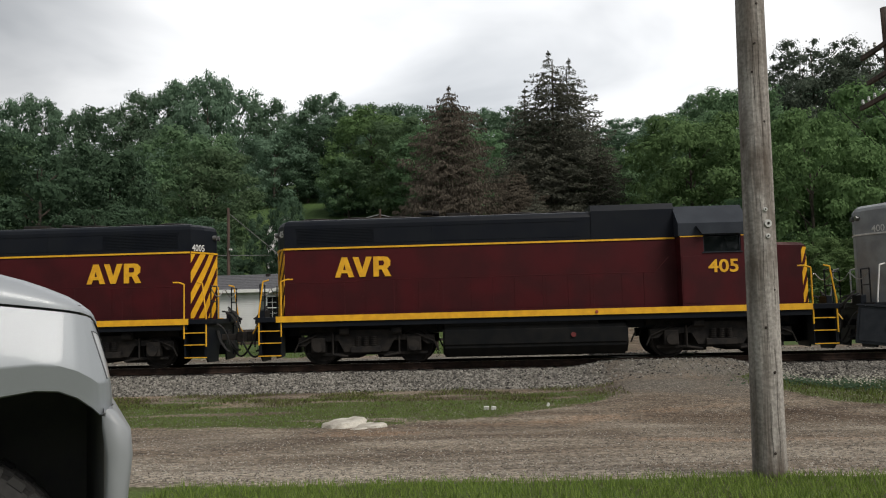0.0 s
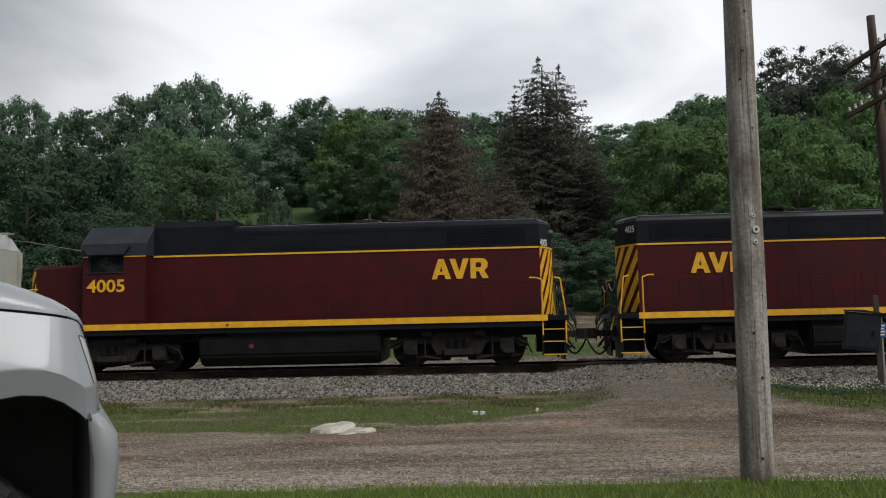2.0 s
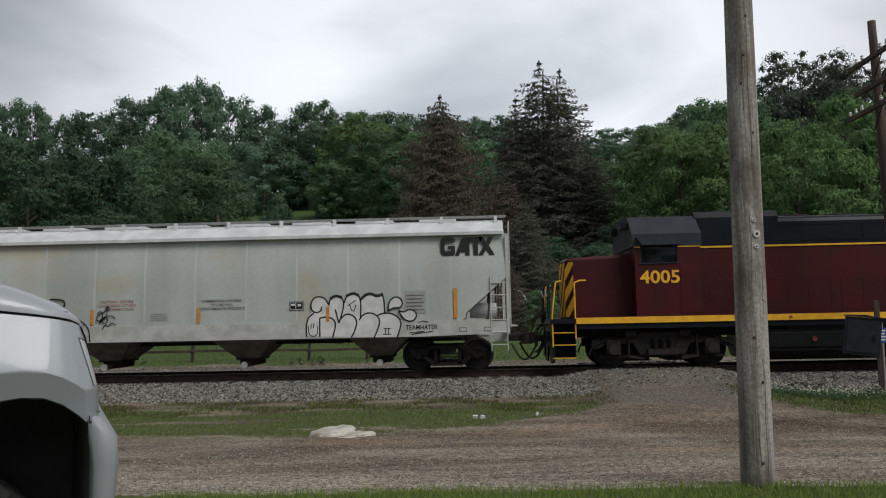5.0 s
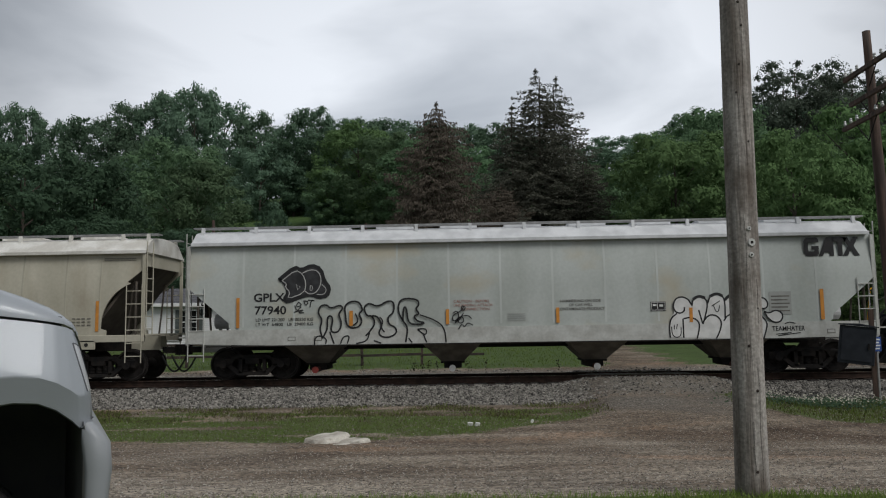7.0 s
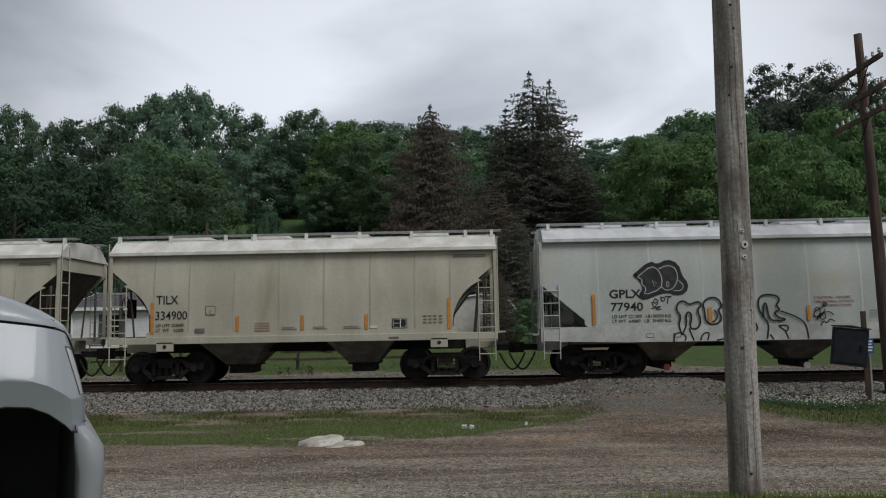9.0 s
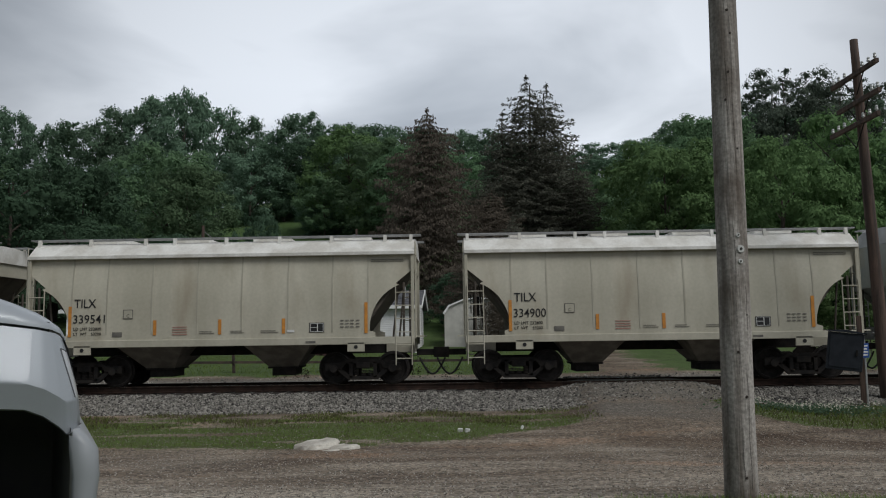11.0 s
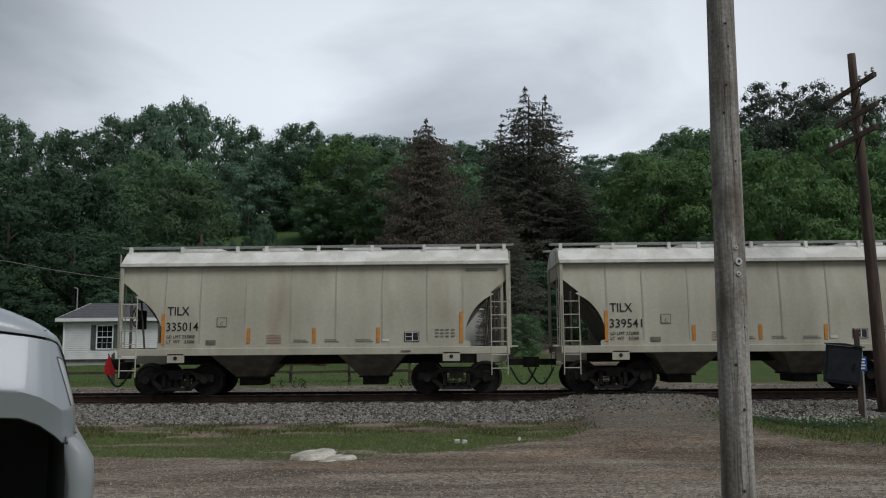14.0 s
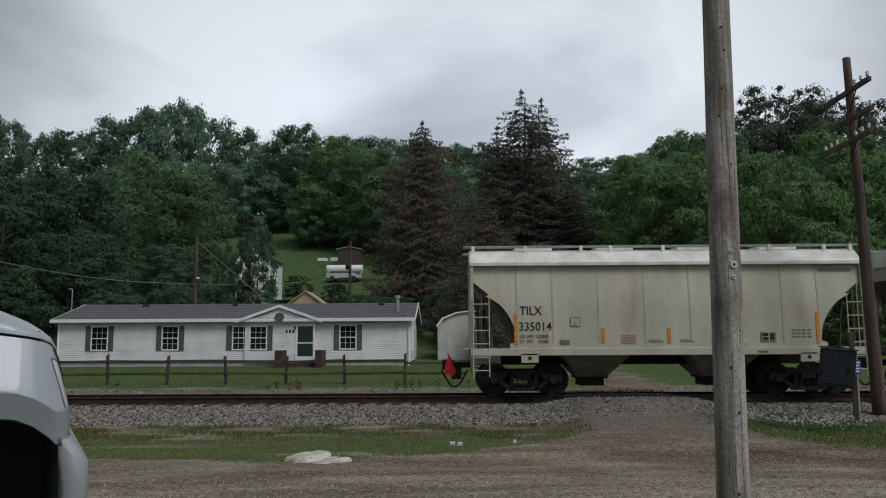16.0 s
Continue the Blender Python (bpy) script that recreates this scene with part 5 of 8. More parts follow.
def long_hopper(x):
    """A long four-bay covered hopper, pale grey, with graffiti on its near side."""
    car = vehicle("covered_hopper", x, "long pale grey four-bay covered hopper with graffiti along its side", "hopper car")
    H, W = 9.62, 1.53
    left = [(-H, 3.84), (-H, 2.66), (-8.40, 1.62), (-8.40, 1.50)]
    right = [(-a, b) for a, b in left][::-1]
    outline = left + [(-8.3, 1.42), (8.3, 1.42)] + right
    for s in (-1, 1):
        bm = bmesh.new()
        prism(bm, outline, *sorted((s * (W - 0.05), s * W)))
        bent_side(bm, 2.5, 4.2, s)
        side = part("side_plate", bm, M_PALE, car, "pale grey side with faint rust stains", "angle")
        for k in range(12):
            q = -8.0 + 16.0 * k / 11
            bm = bmesh.new()
            box(bm, q - 0.03, q + 0.03, *sorted((s * W, s * (W + 0.004))), 1.5, 3.8)
            bent_side(bm, 2.5, 4.2, s)
            part("weld_seam", bm, M_PALE_SEAM, side)
        bm = bmesh.new()
        prism(bm, [(-H, 1.04), (-H, 1.43), (H, 1.43), (H, 1.04), (7.0, 0.98), (-7.0, 0.98)], *sorted((s * (W - 0.08), s * (W + 0.025))))
        part("side_sill", bm, M_PALE_SILL, car, "deep pale grey side sill")
        bm = bmesh.new()
        box(bm, -H + 0.6, H - 0.6, *sorted((s * (W + 0.02), s * (W + 0.045))), 0.955, 0.985)
        part("sill_flange", bm, M_UNDER, car)
    roof_shell(car, H - 0.12, W, 3.86, 4.32, M_PALE_LIT, (), "pale grey curved roof, lightened in colour as if lit")
    hatches(car, [-7.6 + 1.9 * k for k in range(9)], 4.34, M_PALE_LIT)
    running_boards(car, H - 0.2, 1.08, 4.37, [-9.3 + 1.55 * k for k in range(13)], M_PALE_LIT)
    for e in (-1, 1):
        bm = bmesh.new()
        prism(bm, [(e * 9.50, 2.75), (e * 9.42, 2.75), (e * 7.5, 1.10), (e * 7.65, 1.10)], -W + 0.07, W - 0.07)
        part("slope_sheet", bm, M_PALE, car, "pale grey sloping end sheet")
        bm = bmesh.new()
        box(bm, *sorted((e * 9.54, e * 9.48)), -W + 0.17, W - 0.17, 2.6, 3.84)
        part("end_sheet", bm, M_PALE, car, "pale grey flat end")
        end_gear(car, e, H, W, 1.20, M_PALE_SILL, 3.84)
        freight_truck(car, e * 7.85)
        bm = bmesh.new()
        rod(bm, (e * 8.5, 0.2, 1.70), (e * 9.3, 0.2, 1.70), 0.22, 16)
        part("air_cylinder", bm, M_PALE_LIT, car, "white brake air cylinder")
    bm = bmesh.new()
    box(bm, -9.4, 9.4, -0.2, 0.2, 0.82, 1.05)
    part("centre_sill", bm, M_UNDER, car)
    for k, q in enumerate((-6.05, -2.12, 1.98, 5.9)):
        chute = bay(car, q, 0.86, 0.30, 0.99, 0.42, 0.24, M_HOPPER_BOT, 1.30)
        bm = bmesh.new()
        rod(bm, (q, -0.95, 0.26), (q, 0.95, 0.26), 0.075, 12)
        part("outlet_pipe", bm, M_RUSTY, chute, "round outlet pipe")
        bm = bmesh.new()
        rod(bm, (q, -1.0, 0.26), (q, -0.95, 0.26), 0.095, 14)
        part("outlet_cap", bm, M_RED if k == 0 else M_WHITE, chute, "round outlet cap")
    y = -W - 0.008
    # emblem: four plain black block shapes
    ex, ez = 7.72, 3.23
    for poly in ([(0.07, 0.0), (0.36, 0.0), (0.41, 0.05), (0.41, 0.23), (0.21, 0.23), (0.21, 0.15), (0.29, 0.15), (0.29, 0.11), (0.15, 0.11), (0.12, 0.14), (0.12, 0.28), (0.15, 0.31), (0.41, 0.31), (0.41, 0.37), (0.36, 0.42), (0.07, 0.42), (0.0, 0.35), (0.0, 0.07)],
                 [(0.40, 0.0), (0.52, 0.0), (0.55, 0.08), (0.70, 0.08), (0.70, 0.0), (0.82, 0.0), (0.82, 0.42), (0.62, 0.42)],
                 [(0.80, 0.42), (0.80, 0.32), (0.93, 0.32), (0.93, 0.0), (1.06, 0.0), (1.06, 0.32), (1.15, 0.32), (1.20, 0.42)],
                 [(1.06, 0.0), (1.20, 0.0), (1.29, 0.14), (1.38, 0.0), (1.53, 0.0), (1.37, 0.22), (1.50, 0.42), (1.36, 0.42), (1.28, 0.31), (1.20, 0.42), (1.06, 0.42), (1.21, 0.21)]):
        blob(car, [(ex + a, ez + b * 1.24) for a, b in poly], M_INK, y + side_in(3.23, 2.5, 4.2) * 0.9, "bold black block of the lessor's emblem")
    lettering("reporting_mark", "GPLX", M_INK, car, -7.69, y, 2.21, 0.24, 0.88, 0.02, False, "black reporting mark")
    lettering("car_number", "77940", M_INK, car, -7.66, y, 1.85, 0.24, 0.89, 0.015, False, "black car number")
    lettering("load_limit", "LD LMT 221200   LB100350 KG", M_INK, car, -7.63, y, 1.66, 0.085, 1.62)
    lettering("light_weight", "LT WT  64800   LB  29400 KG", M_INK, car, -7.63, y, 1.53, 0.085, 1.62)
    for k, words in enumerate(("CAUTION - BEFORE", "UNLOADING ATTACH", "CONNECTION")):
        lettering("caution_text", words, M_RED_FADED, car, -2.05 + (0.2 if k == 2 else 0), y, 2.10 - 0.11 * k, 0.075, (1.0, 1.08, 0.8)[k], 0.005)
    for k, words in enumerate(("HAMMERING ON SIDE", "OF CAR WILL", "CONTAMINATE PRODUCT")):
        lettering("warning_text", words, M_INK_FADED, car, (0.92, 1.17, 0.84)[k], y, 2.06 - 0.11 * k, 0.08, (1.13, 0.65, 1.32)[k], 0.006)
    for q, z, h, wd in ((-8.18, 1.48, 0.85, 0.09), (-4.98, 1.50, 0.42, 0.10), (-2.27, 1.50, 0.42, 0.09), (0.80, 1.50, 0.42, 0.09), (8.06, 1.48, 0.84, 0.10)):
        marks(car, M_ORANGE, q, z, wd, h, y - 0.02, "upright orange reflector strip")
    marks(car, M_INK, 3.42, 1.78, 0.42, 0.26, y, "small black data panel")
    for a, b, w, h in ((3.44, 1.80, 0.38, 0.012), (3.44, 2.015, 0.38, 0.012), (3.44, 1.80, 0.012, 0.22), (3.81, 1.80, 0.012, 0.22), (3.60, 1.84, 0.015, 0.15), (3.48, 1.92, 0.1, 0.05), (3.66, 1.90, 0.1, 0.06)):
        marks(car, M_WHITE, a, b, w, h, y - 0.004)
    marks(car, M_DATA_GREY, 6.68, 1.64, 0.60, 0.63, y, "faded grey data block")
    for k in range(5):
        marks(car, M_INK_FADED, 6.73, 1.72 + 0.10 * k, 0.5 - 0.05 * (k % 2), 0.035, y - 0.004)
    for k in range(4):
        marks(car, M_DATA_GREY, -0.55, 1.58 + 0.06 * k, 0.5, 0.016, y)
    for q in (-6.72, -5.98, 8.2, 8.9):
        marks(car, M_INK_FADED, q, 1.10, 0.22, 0.12, -W - 0.027)
        marks(car, M_PALE_SILL, q + 0.02, 1.12, 0.18, 0.08, -W - 0.030)
    # a dark badge of two overlapping forms, then a run of tall outlined forms over side and sill
    y2 = -W - 0.03

    def on_side(cx, cy):
        return (-2.25 + (cx - 1012) * 0.00601, 1.43 + (372 - cy) * 0.00605)

    def line(points, r, mat, yy, soft=2, label="black spray-painted line"):
        stroke(car, smooth_path([on_side(*p) for p in points], soft), r, mat, yy, label)

    badge = [(226, 140), (300, 80), (332, 98), (380, 74), (424, 92), (440, 150), (466, 182), (456, 220), (412, 228), (382, 214), (342, 218), (264, 248), (248, 234), (272, 200), (250, 152)]
    badge_path = smooth_path([on_side(*p) for p in badge + badge[:1]], 1)
    blob(car, badge_path[:-1], M_TAG_GREY, y, "dark grey spray-painted badge with soft black edges")
    stroke(car, badge_path, 0.048, M_INK, y - 0.003, "black spray-painted outline")
    line([(240, 146), (304, 96), (338, 116), (354, 158), (346, 204), (266, 232), (278, 198), (256, 178), (262, 160), (240, 146)], 0.014, M_TAG_LINE, y - 0.006, 1)
    line([(336, 112), (378, 94), (416, 106), (428, 156), (404, 204), (368, 212), (350, 196)], 0.014, M_TAG_LINE, y - 0.006, 2)
    line([(428, 166), (452, 188), (440, 214), (404, 212)], 0.012, M_TAG_LINE, y - 0.006, 2)
    line([(308, 164), (326, 176), (314, 190), (308, 164)], 0.010, M_TAG_LINE, y - 0.006, 0)
    line([(374, 170), (384, 174), (382, 194), (372, 194), (374, 170)], 0.010, M_TAG_LINE, y - 0.006, 1)
    for points in ([(318, 246), (304, 270), (336, 262), (318, 246)], [(342, 240), (352, 266), (366, 246), (342, 240)], [(362, 238), (398, 240), (378, 240), (372, 272)], [(296, 294), (350, 280), (312, 298), (344, 296)], [(300, 262), (310, 290), (330, 268)]):
        line(points, 0.013, M_INK, y - 0.002, 1)
    for points in ([(432, 416), (418, 372), (432, 330), (410, 300), (420, 266), (450, 260), (470, 280), (514, 262), (530, 280), (505, 302), (522, 345), (514, 378), (494, 392), (468, 384), (482, 330), (470, 310), (454, 320), (456, 370), (440, 402), (432, 416)],
                   [(540, 310), (534, 268), (565, 246), (606, 250), (622, 292), (600, 302), (620, 342), (600, 368), (560, 372), (543, 350), (540, 310)],
                   [(634, 408), (650, 392), (680, 352), (664, 314), (640, 318), (624, 276), (650, 255), (690, 276), (738, 246), (768, 254), (766, 304), (736, 322), (742, 358), (776, 370), (778, 402), (730, 420), (690, 402), (712, 360), (690, 318), (664, 316)],
                   [(820, 440), (832, 372), (808, 340), (786, 302), (790, 250), (822, 236), (880, 244), (884, 270), (866, 286), (888, 312), (858, 316), (872, 344), (916, 352), (880, 360), (832, 354), (826, 280), (812, 276), (808, 340)]):
        line(points, 0.024, M_INK, y2, 2, "black spray-painted outline")
    for points in ([(886, 314), (960, 340), (1002, 376), (1008, 442)], [(876, 380), (920, 378), (914, 412), (876, 382)], [(394, 446), (396, 414), (420, 402), (452, 420), (446, 442)], [(516, 442), (528, 410), (560, 404), (548, 442)],
                   [(466, 386), (486, 442)], [(590, 442), (640, 432), (652, 394)], [(672, 430), (706, 442)], [(834, 420), (850, 442)], [(904, 406), (918, 442)], [(586, 304), (602, 340), (574, 360)], [(700, 322), (716, 340), (706, 372), (722, 392)]):
        line(points, 0.019, M_INK, y2 - 0.001, 2)
    for points in ([(1040, 310), (1062, 296), (1070, 330), (1044, 350), (1036, 320), (1080, 300), (1092, 282)], [(1050, 356), (1080, 320), (1096, 346), (1070, 360), (1060, 330), (1110, 318), (1128, 336)], [(1066, 384), (1082, 358), (1094, 376), (1108, 352), (1134, 366)], [(1086, 276), (1102, 284), (1090, 300), (1080, 286), (1086, 276)], [(1034, 340), (1066, 350), (1090, 310)]):
        line(points, 0.014, M_INK, y - 0.026, 2)

    def far(cx, cy):
        return (3.87 + (cx - 32) * 0.00537, 1.43 + (530 - 0.018 * cx - cy) * 0.00537)

    tail_a = [(470, 467), (473, 422), (500, 394), (530, 396), (548, 425), (536, 452), (500, 450)]
    tail_b = [(525, 466), (550, 476), (580, 458), (612, 468), (620, 496), (600, 522), (565, 520), (540, 496)]
    whole = [(42, 600), (38, 545), (48, 500), (66, 476), (62, 438), (72, 405), (105, 391), (140, 402), (158, 430), (175, 396), (205, 386), (232, 400), (241, 428), (252, 390), (286, 373), (318, 387), (327, 412), (346, 386),
             (376, 377), (410, 391), (445, 379), (454, 480), (500, 482), (540, 520), (526, 570), (518, 606)]
    for shape in (whole, tail_a, tail_b):
        blob(car, [far(*p) for p in shape], M_TAG_WHITE, y2, "white spray-painted bubble shape")
    for path in ([(120, 445), (118, 468), (92, 478), (68, 465), (62, 435), (75, 402), (105, 390), (140, 402), (156, 432)], [(158, 440), (165, 405), (195, 386), (228, 398), (240, 430), (222, 500), (210, 532)], [(192, 460), (210, 530)],
                 [(240, 425), (252, 388), (288, 372), (318, 388), (328, 420), (325, 500)], [(325, 415), (345, 385), (378, 376), (412, 392), (447, 378), (452, 480)], [(42, 602), (38, 545), (50, 500), (80, 478)],
                 [(112, 505), (150, 496), (185, 512), (195, 540), (178, 606)], [(110, 505), (110, 602)], [(215, 515), (245, 482), (285, 488), (308, 520), (295, 570), (275, 606)], [(318, 515), (335, 488), (370, 475), (410, 488), (428, 520), (412, 570), (395, 606)],
                 [(415, 490), (445, 478), (500, 482), (540, 520), (528, 570), (515, 606)], tail_a + tail_a[:1], tail_b + tail_b[:1]):
        stroke(car, smooth_path([far(*p) for p in path]), 0.020, M_INK, y2 - 0.003, "black spray-painted outline")
    for path in ([(165, 405), (195, 386), (228, 398)], [(250, 390), (288, 373), (318, 388)], [(330, 405), (350, 384), (378, 376), (412, 392), (445, 380)]):
        stroke(car, smooth_path([far(*p) for p in path]), 0.040, M_INK, y2 - 0.004, "thick black spray-painted shade line")
    for path in ([(50, 545), (52, 590), (75, 602), (98, 590), (98, 548)], [(65, 536), (63, 560)], [(80, 532), (75, 558)], [(258, 440), (302, 412)], [(268, 434), (278, 466), (292, 470), (300, 436)],
                 [(446, 560), (482, 559)], [(456, 560), (454, 588)], [(470, 560), (470, 588)], [(442, 590), (486, 588)]):
        stroke(car, smooth_path([far(*p) for p in path]), 0.012, M_INK, y2 - 0.003, "black spray-painted line")
    marks(car, M_ORANGE, 4.47, 1.46, 0.09, 0.40, y2 - 0.008, "upright orange reflector strip")
    lettering("sprayed_tag", "TEAMHATER", M_INK, car, 6.71, y2 - 0.001, 1.185, 0.13, 0.89, 0.004, False, "thin black hand-sprayed words")
    for path in ([(580, 582), (660, 572), (590, 590), (705, 573)], [(625, 528), (650, 520), (680, 526)]):
        stroke(car, [far(*p) for p in path], 0.010, M_INK, y2, "black spray-painted line")
    return car


M_PALE_SILL = material("pale_grey_sill_paint", (0.50, 0.51, 0.48), (0.40, 0.40, 0.37), 2.5, 0.5, fine=0.08, fine_scale=14)
# Car's grey raised to carry light on the roof; also the white cylinder.
M_PALE_LIT = material("lit_pale_grey_paint", (0.66, 0.67, 0.68), (0.52, 0.53, 0.54), 2.0, 0.45, fine=0.06)
M_TAG_WHITE = material("white_spray_paint", (0.68, 0.68, 0.66), (0.58, 0.58, 0.56), 4.0, 0.5)
M_TAG_LINE = material("pale_grey_spray_paint", (0.48, 0.48, 0.47), (0.34, 0.34, 0.33), 6.0, 0.5)
M_TAG_GREY = material("grey_spray_paint", (0.016, 0.016, 0.018), (0.040, 0.040, 0.043), 4.0, 0.5)
M_DATA_GREY = material("grey_data_paint", (0.36, 0.37, 0.35), (0.31, 0.32, 0.30), 4.0, 0.5)
M_RUSTY = material("rusty_pipe", (0.14, 0.055, 0.035), (0.08, 0.035, 0.025), 8.0, 0.8, fine=0.2)
long_hopper(6.74)
small_hopper(-9.58, "334900", "weathered cream two-bay covered hopper, browned by dust")
small_hopper(-22.0, "339541", "weathered cream two-bay covered hopper with orange strips")
last_car = small_hopper(-34.42, "335014", "weathered cream two-bay covered hopper with a red flag at its rear")
bm = bmesh.new()
prism(bm, [(-6.22, 0.62), (-6.02, 0.56), (-5.90, 0.66), (-6.02, 0.92), (-6.12, 1.18), (-6.16, 1.04), (-6.24, 0.84)], -0.66, -0.63)
part("end_flag", bm, M_FLAG, last_car, "red warning flag on the last coupler")
bm = bmesh.new()
pipe(bm, [(-5.5, -0.62, 0.95), (-6.0, -0.62, 0.92), (-6.15, -0.62, 1.2)], 0.018)
part("flag_staff", bm, M_UNDER, last_car)
bm = bmesh.new()
box(bm, -6.05, -5.75, -0.2, 0.2, 0.45, 0.95, 0.05)
part("end_device", bm, M_UNDER, last_car, "dark end-of-train device")


# ---- poles and lineside gear ----
def taper(bm, x, y, z0, z1, r0, r1, lean=(0, 0), seg=20, wobble=0.0, rings=14):
    prev = None
    for k in range(rings + 1):
        f = k / rings
        cx, cy, z, r = x + lean[0] * f, y + lean[1] * f, z0 + (z1 - z0) * f, r0 + (r1 - r0) * f
        ring = [bm.verts.new((cx + r * (1 + wobble * noise.noise((a * 0.9, f * 6, 2.0))) * math.cos(a * math.tau / seg),
                              cy + r * (1 + wobble * noise.noise((a * 0.9, f * 6, 2.0))) * math.sin(a * math.tau / seg), z)) for a in range(seg)]
        if prev:
            for a in range(seg):
                bm.faces.new((prev[a], prev[(a + 1) % seg], ring[(a + 1) % seg], ring[a]))
        else:
            bm.faces.new(ring[::-1])
        prev = ring
    bm.faces.new(prev)


def utility_pole():
    pole = empty("utility_pole", pose(1.882, 5.6, 0.2))
    tagged(pole, "weathered grey wooden utility pole with small round tags", "utility pole")
    bm = bmesh.new()
    taper(bm, 0, 0, -0.1, 9.5, 0.111, 0.070, (0.115, 0), 28, 0.05, 40)
    part("shaft", bm, M_POLE, pole, "grey weathered round timber", True)
    for k, (z, a, r) in enumerate(((1.845, 0.10, 0.014), (1.75, 0.24, 0.026), (1.665, 0.20, 0.016))):
        bm = bmesh.new()
        out = Vector((a, -math.sqrt(1 - a * a), 0))
        c = Vector((0.012 * z, 0, z)) + out * 0.103
        rod(bm, c, c + out * 0.008, r, 16)
        disc = part("tag", bm, M_TAG_METAL, pole, "small pale metal tag")
        bm = bmesh.new()
        rod(bm, c + out * 0.008, c + out * 0.012, r * 0.35, 10)
        part("nail", bm, M_UNDER, disc)
    rnd = random.Random(4)
    for z, ang in ((3.0, -95), (3.28, -80), (2.45, -70), (1.05, -100), (2.8, -110), (1.3, -60), (0.22, -88), (3.45, -90), (0.75, -75)):
        bm = bmesh.new()
        r = 0.110 - 0.0042 * z
        c = Vector((0.012 * z + r * math.cos(radians(ang)), r * math.sin(radians(ang)), z))
        out = Vector((math.cos(radians(ang)), math.sin(radians(ang)), 0))
        rod(bm, c - out * 0.01, c + out * 0.004, 0.013 + 0.004 * rnd.random(), 10, 0.007)
        part("knot", bm, M_KNOT, pole, "dark knot in the timber")
    for z0, z1, ang in ((2.2, 3.4, -82), (0.9, 1.9, -98), (0.15, 0.9, -70), (1.2, 1.5, -60), (0.2, 0.55, -95), (2.6, 3.1, -105)):
        bm = bmesh.new()
        pts = []
        for k in range(7):
            z = z0 + (z1 - z0) * k / 6
            r = 0.1125 - 0.0042 * z
            a = radians(ang + 2.5 * math.sin(k * 1.7))
            pts.append((0.012 * z + r * math.cos(a), r * math.sin(a), z))
        pipe(bm, pts, 0.0009, 5)
        part("crack", bm, M_KNOT, pole, "long drying crack in the timber")


def telegraph_pole():
    pole = empty("telegraph_pole", pose(10.85, 20.9, -0.42))
    tagged(pole, "leaning old brown telegraph pole with three crossarms", "telegraph pole")
    bm = bmesh.new()
    taper(bm, 0, 0, -0.2, 9.45, 0.175, 0.10, (-0.24, 0.0), 18, 0.06)
    part("shaft", bm, M_POLE_OLD, pole, "dark creosoted round timber", True)
    for za, half, off in ((8.48, 1.22, 0.0), (7.72, 1.10, -0.15), (7.15, 1.28, 0.15)):
        bm = bmesh.new()
        box(bm, -0.36, -0.26, off - half, off + half, za - 0.06, za + 0.06, 0.012)
        arm = part("crossarm", bm, M_POLE_OLD, pole, "weathered wooden crossarm")
        for q in (-1, 1):
            bm = bmesh.new()
            rod(bm, (-0.31, off + q * 0.55, za - 0.04), (-0.28, off, za - 0.60), 0.016, 6)
            part("brace", bm, M_UNDER, arm)
        for k in range(8):
            q = off - half + 0.10 + k * (2 * half - 0.2) / 7
            if abs(q - off) < 0.2 or (za < 7.8 and za > 7.5 and k > 1):
                continue
            bm = bmesh.new()
            rod(bm, (-0.31, q, za + 0.05), (-0.31, q, za + 0.12), 0.014, 6)
            lathe(bm, [(0.038, 0.10), (0.045, 0.13), (0.030, 0.16), (0.040, 0.19), (0.022, 0.22)], 10, Matrix.Translation((-0.31, q, za)))
            part("insulator", bm, M_PORCELAIN, arm, "pale glass insulator")


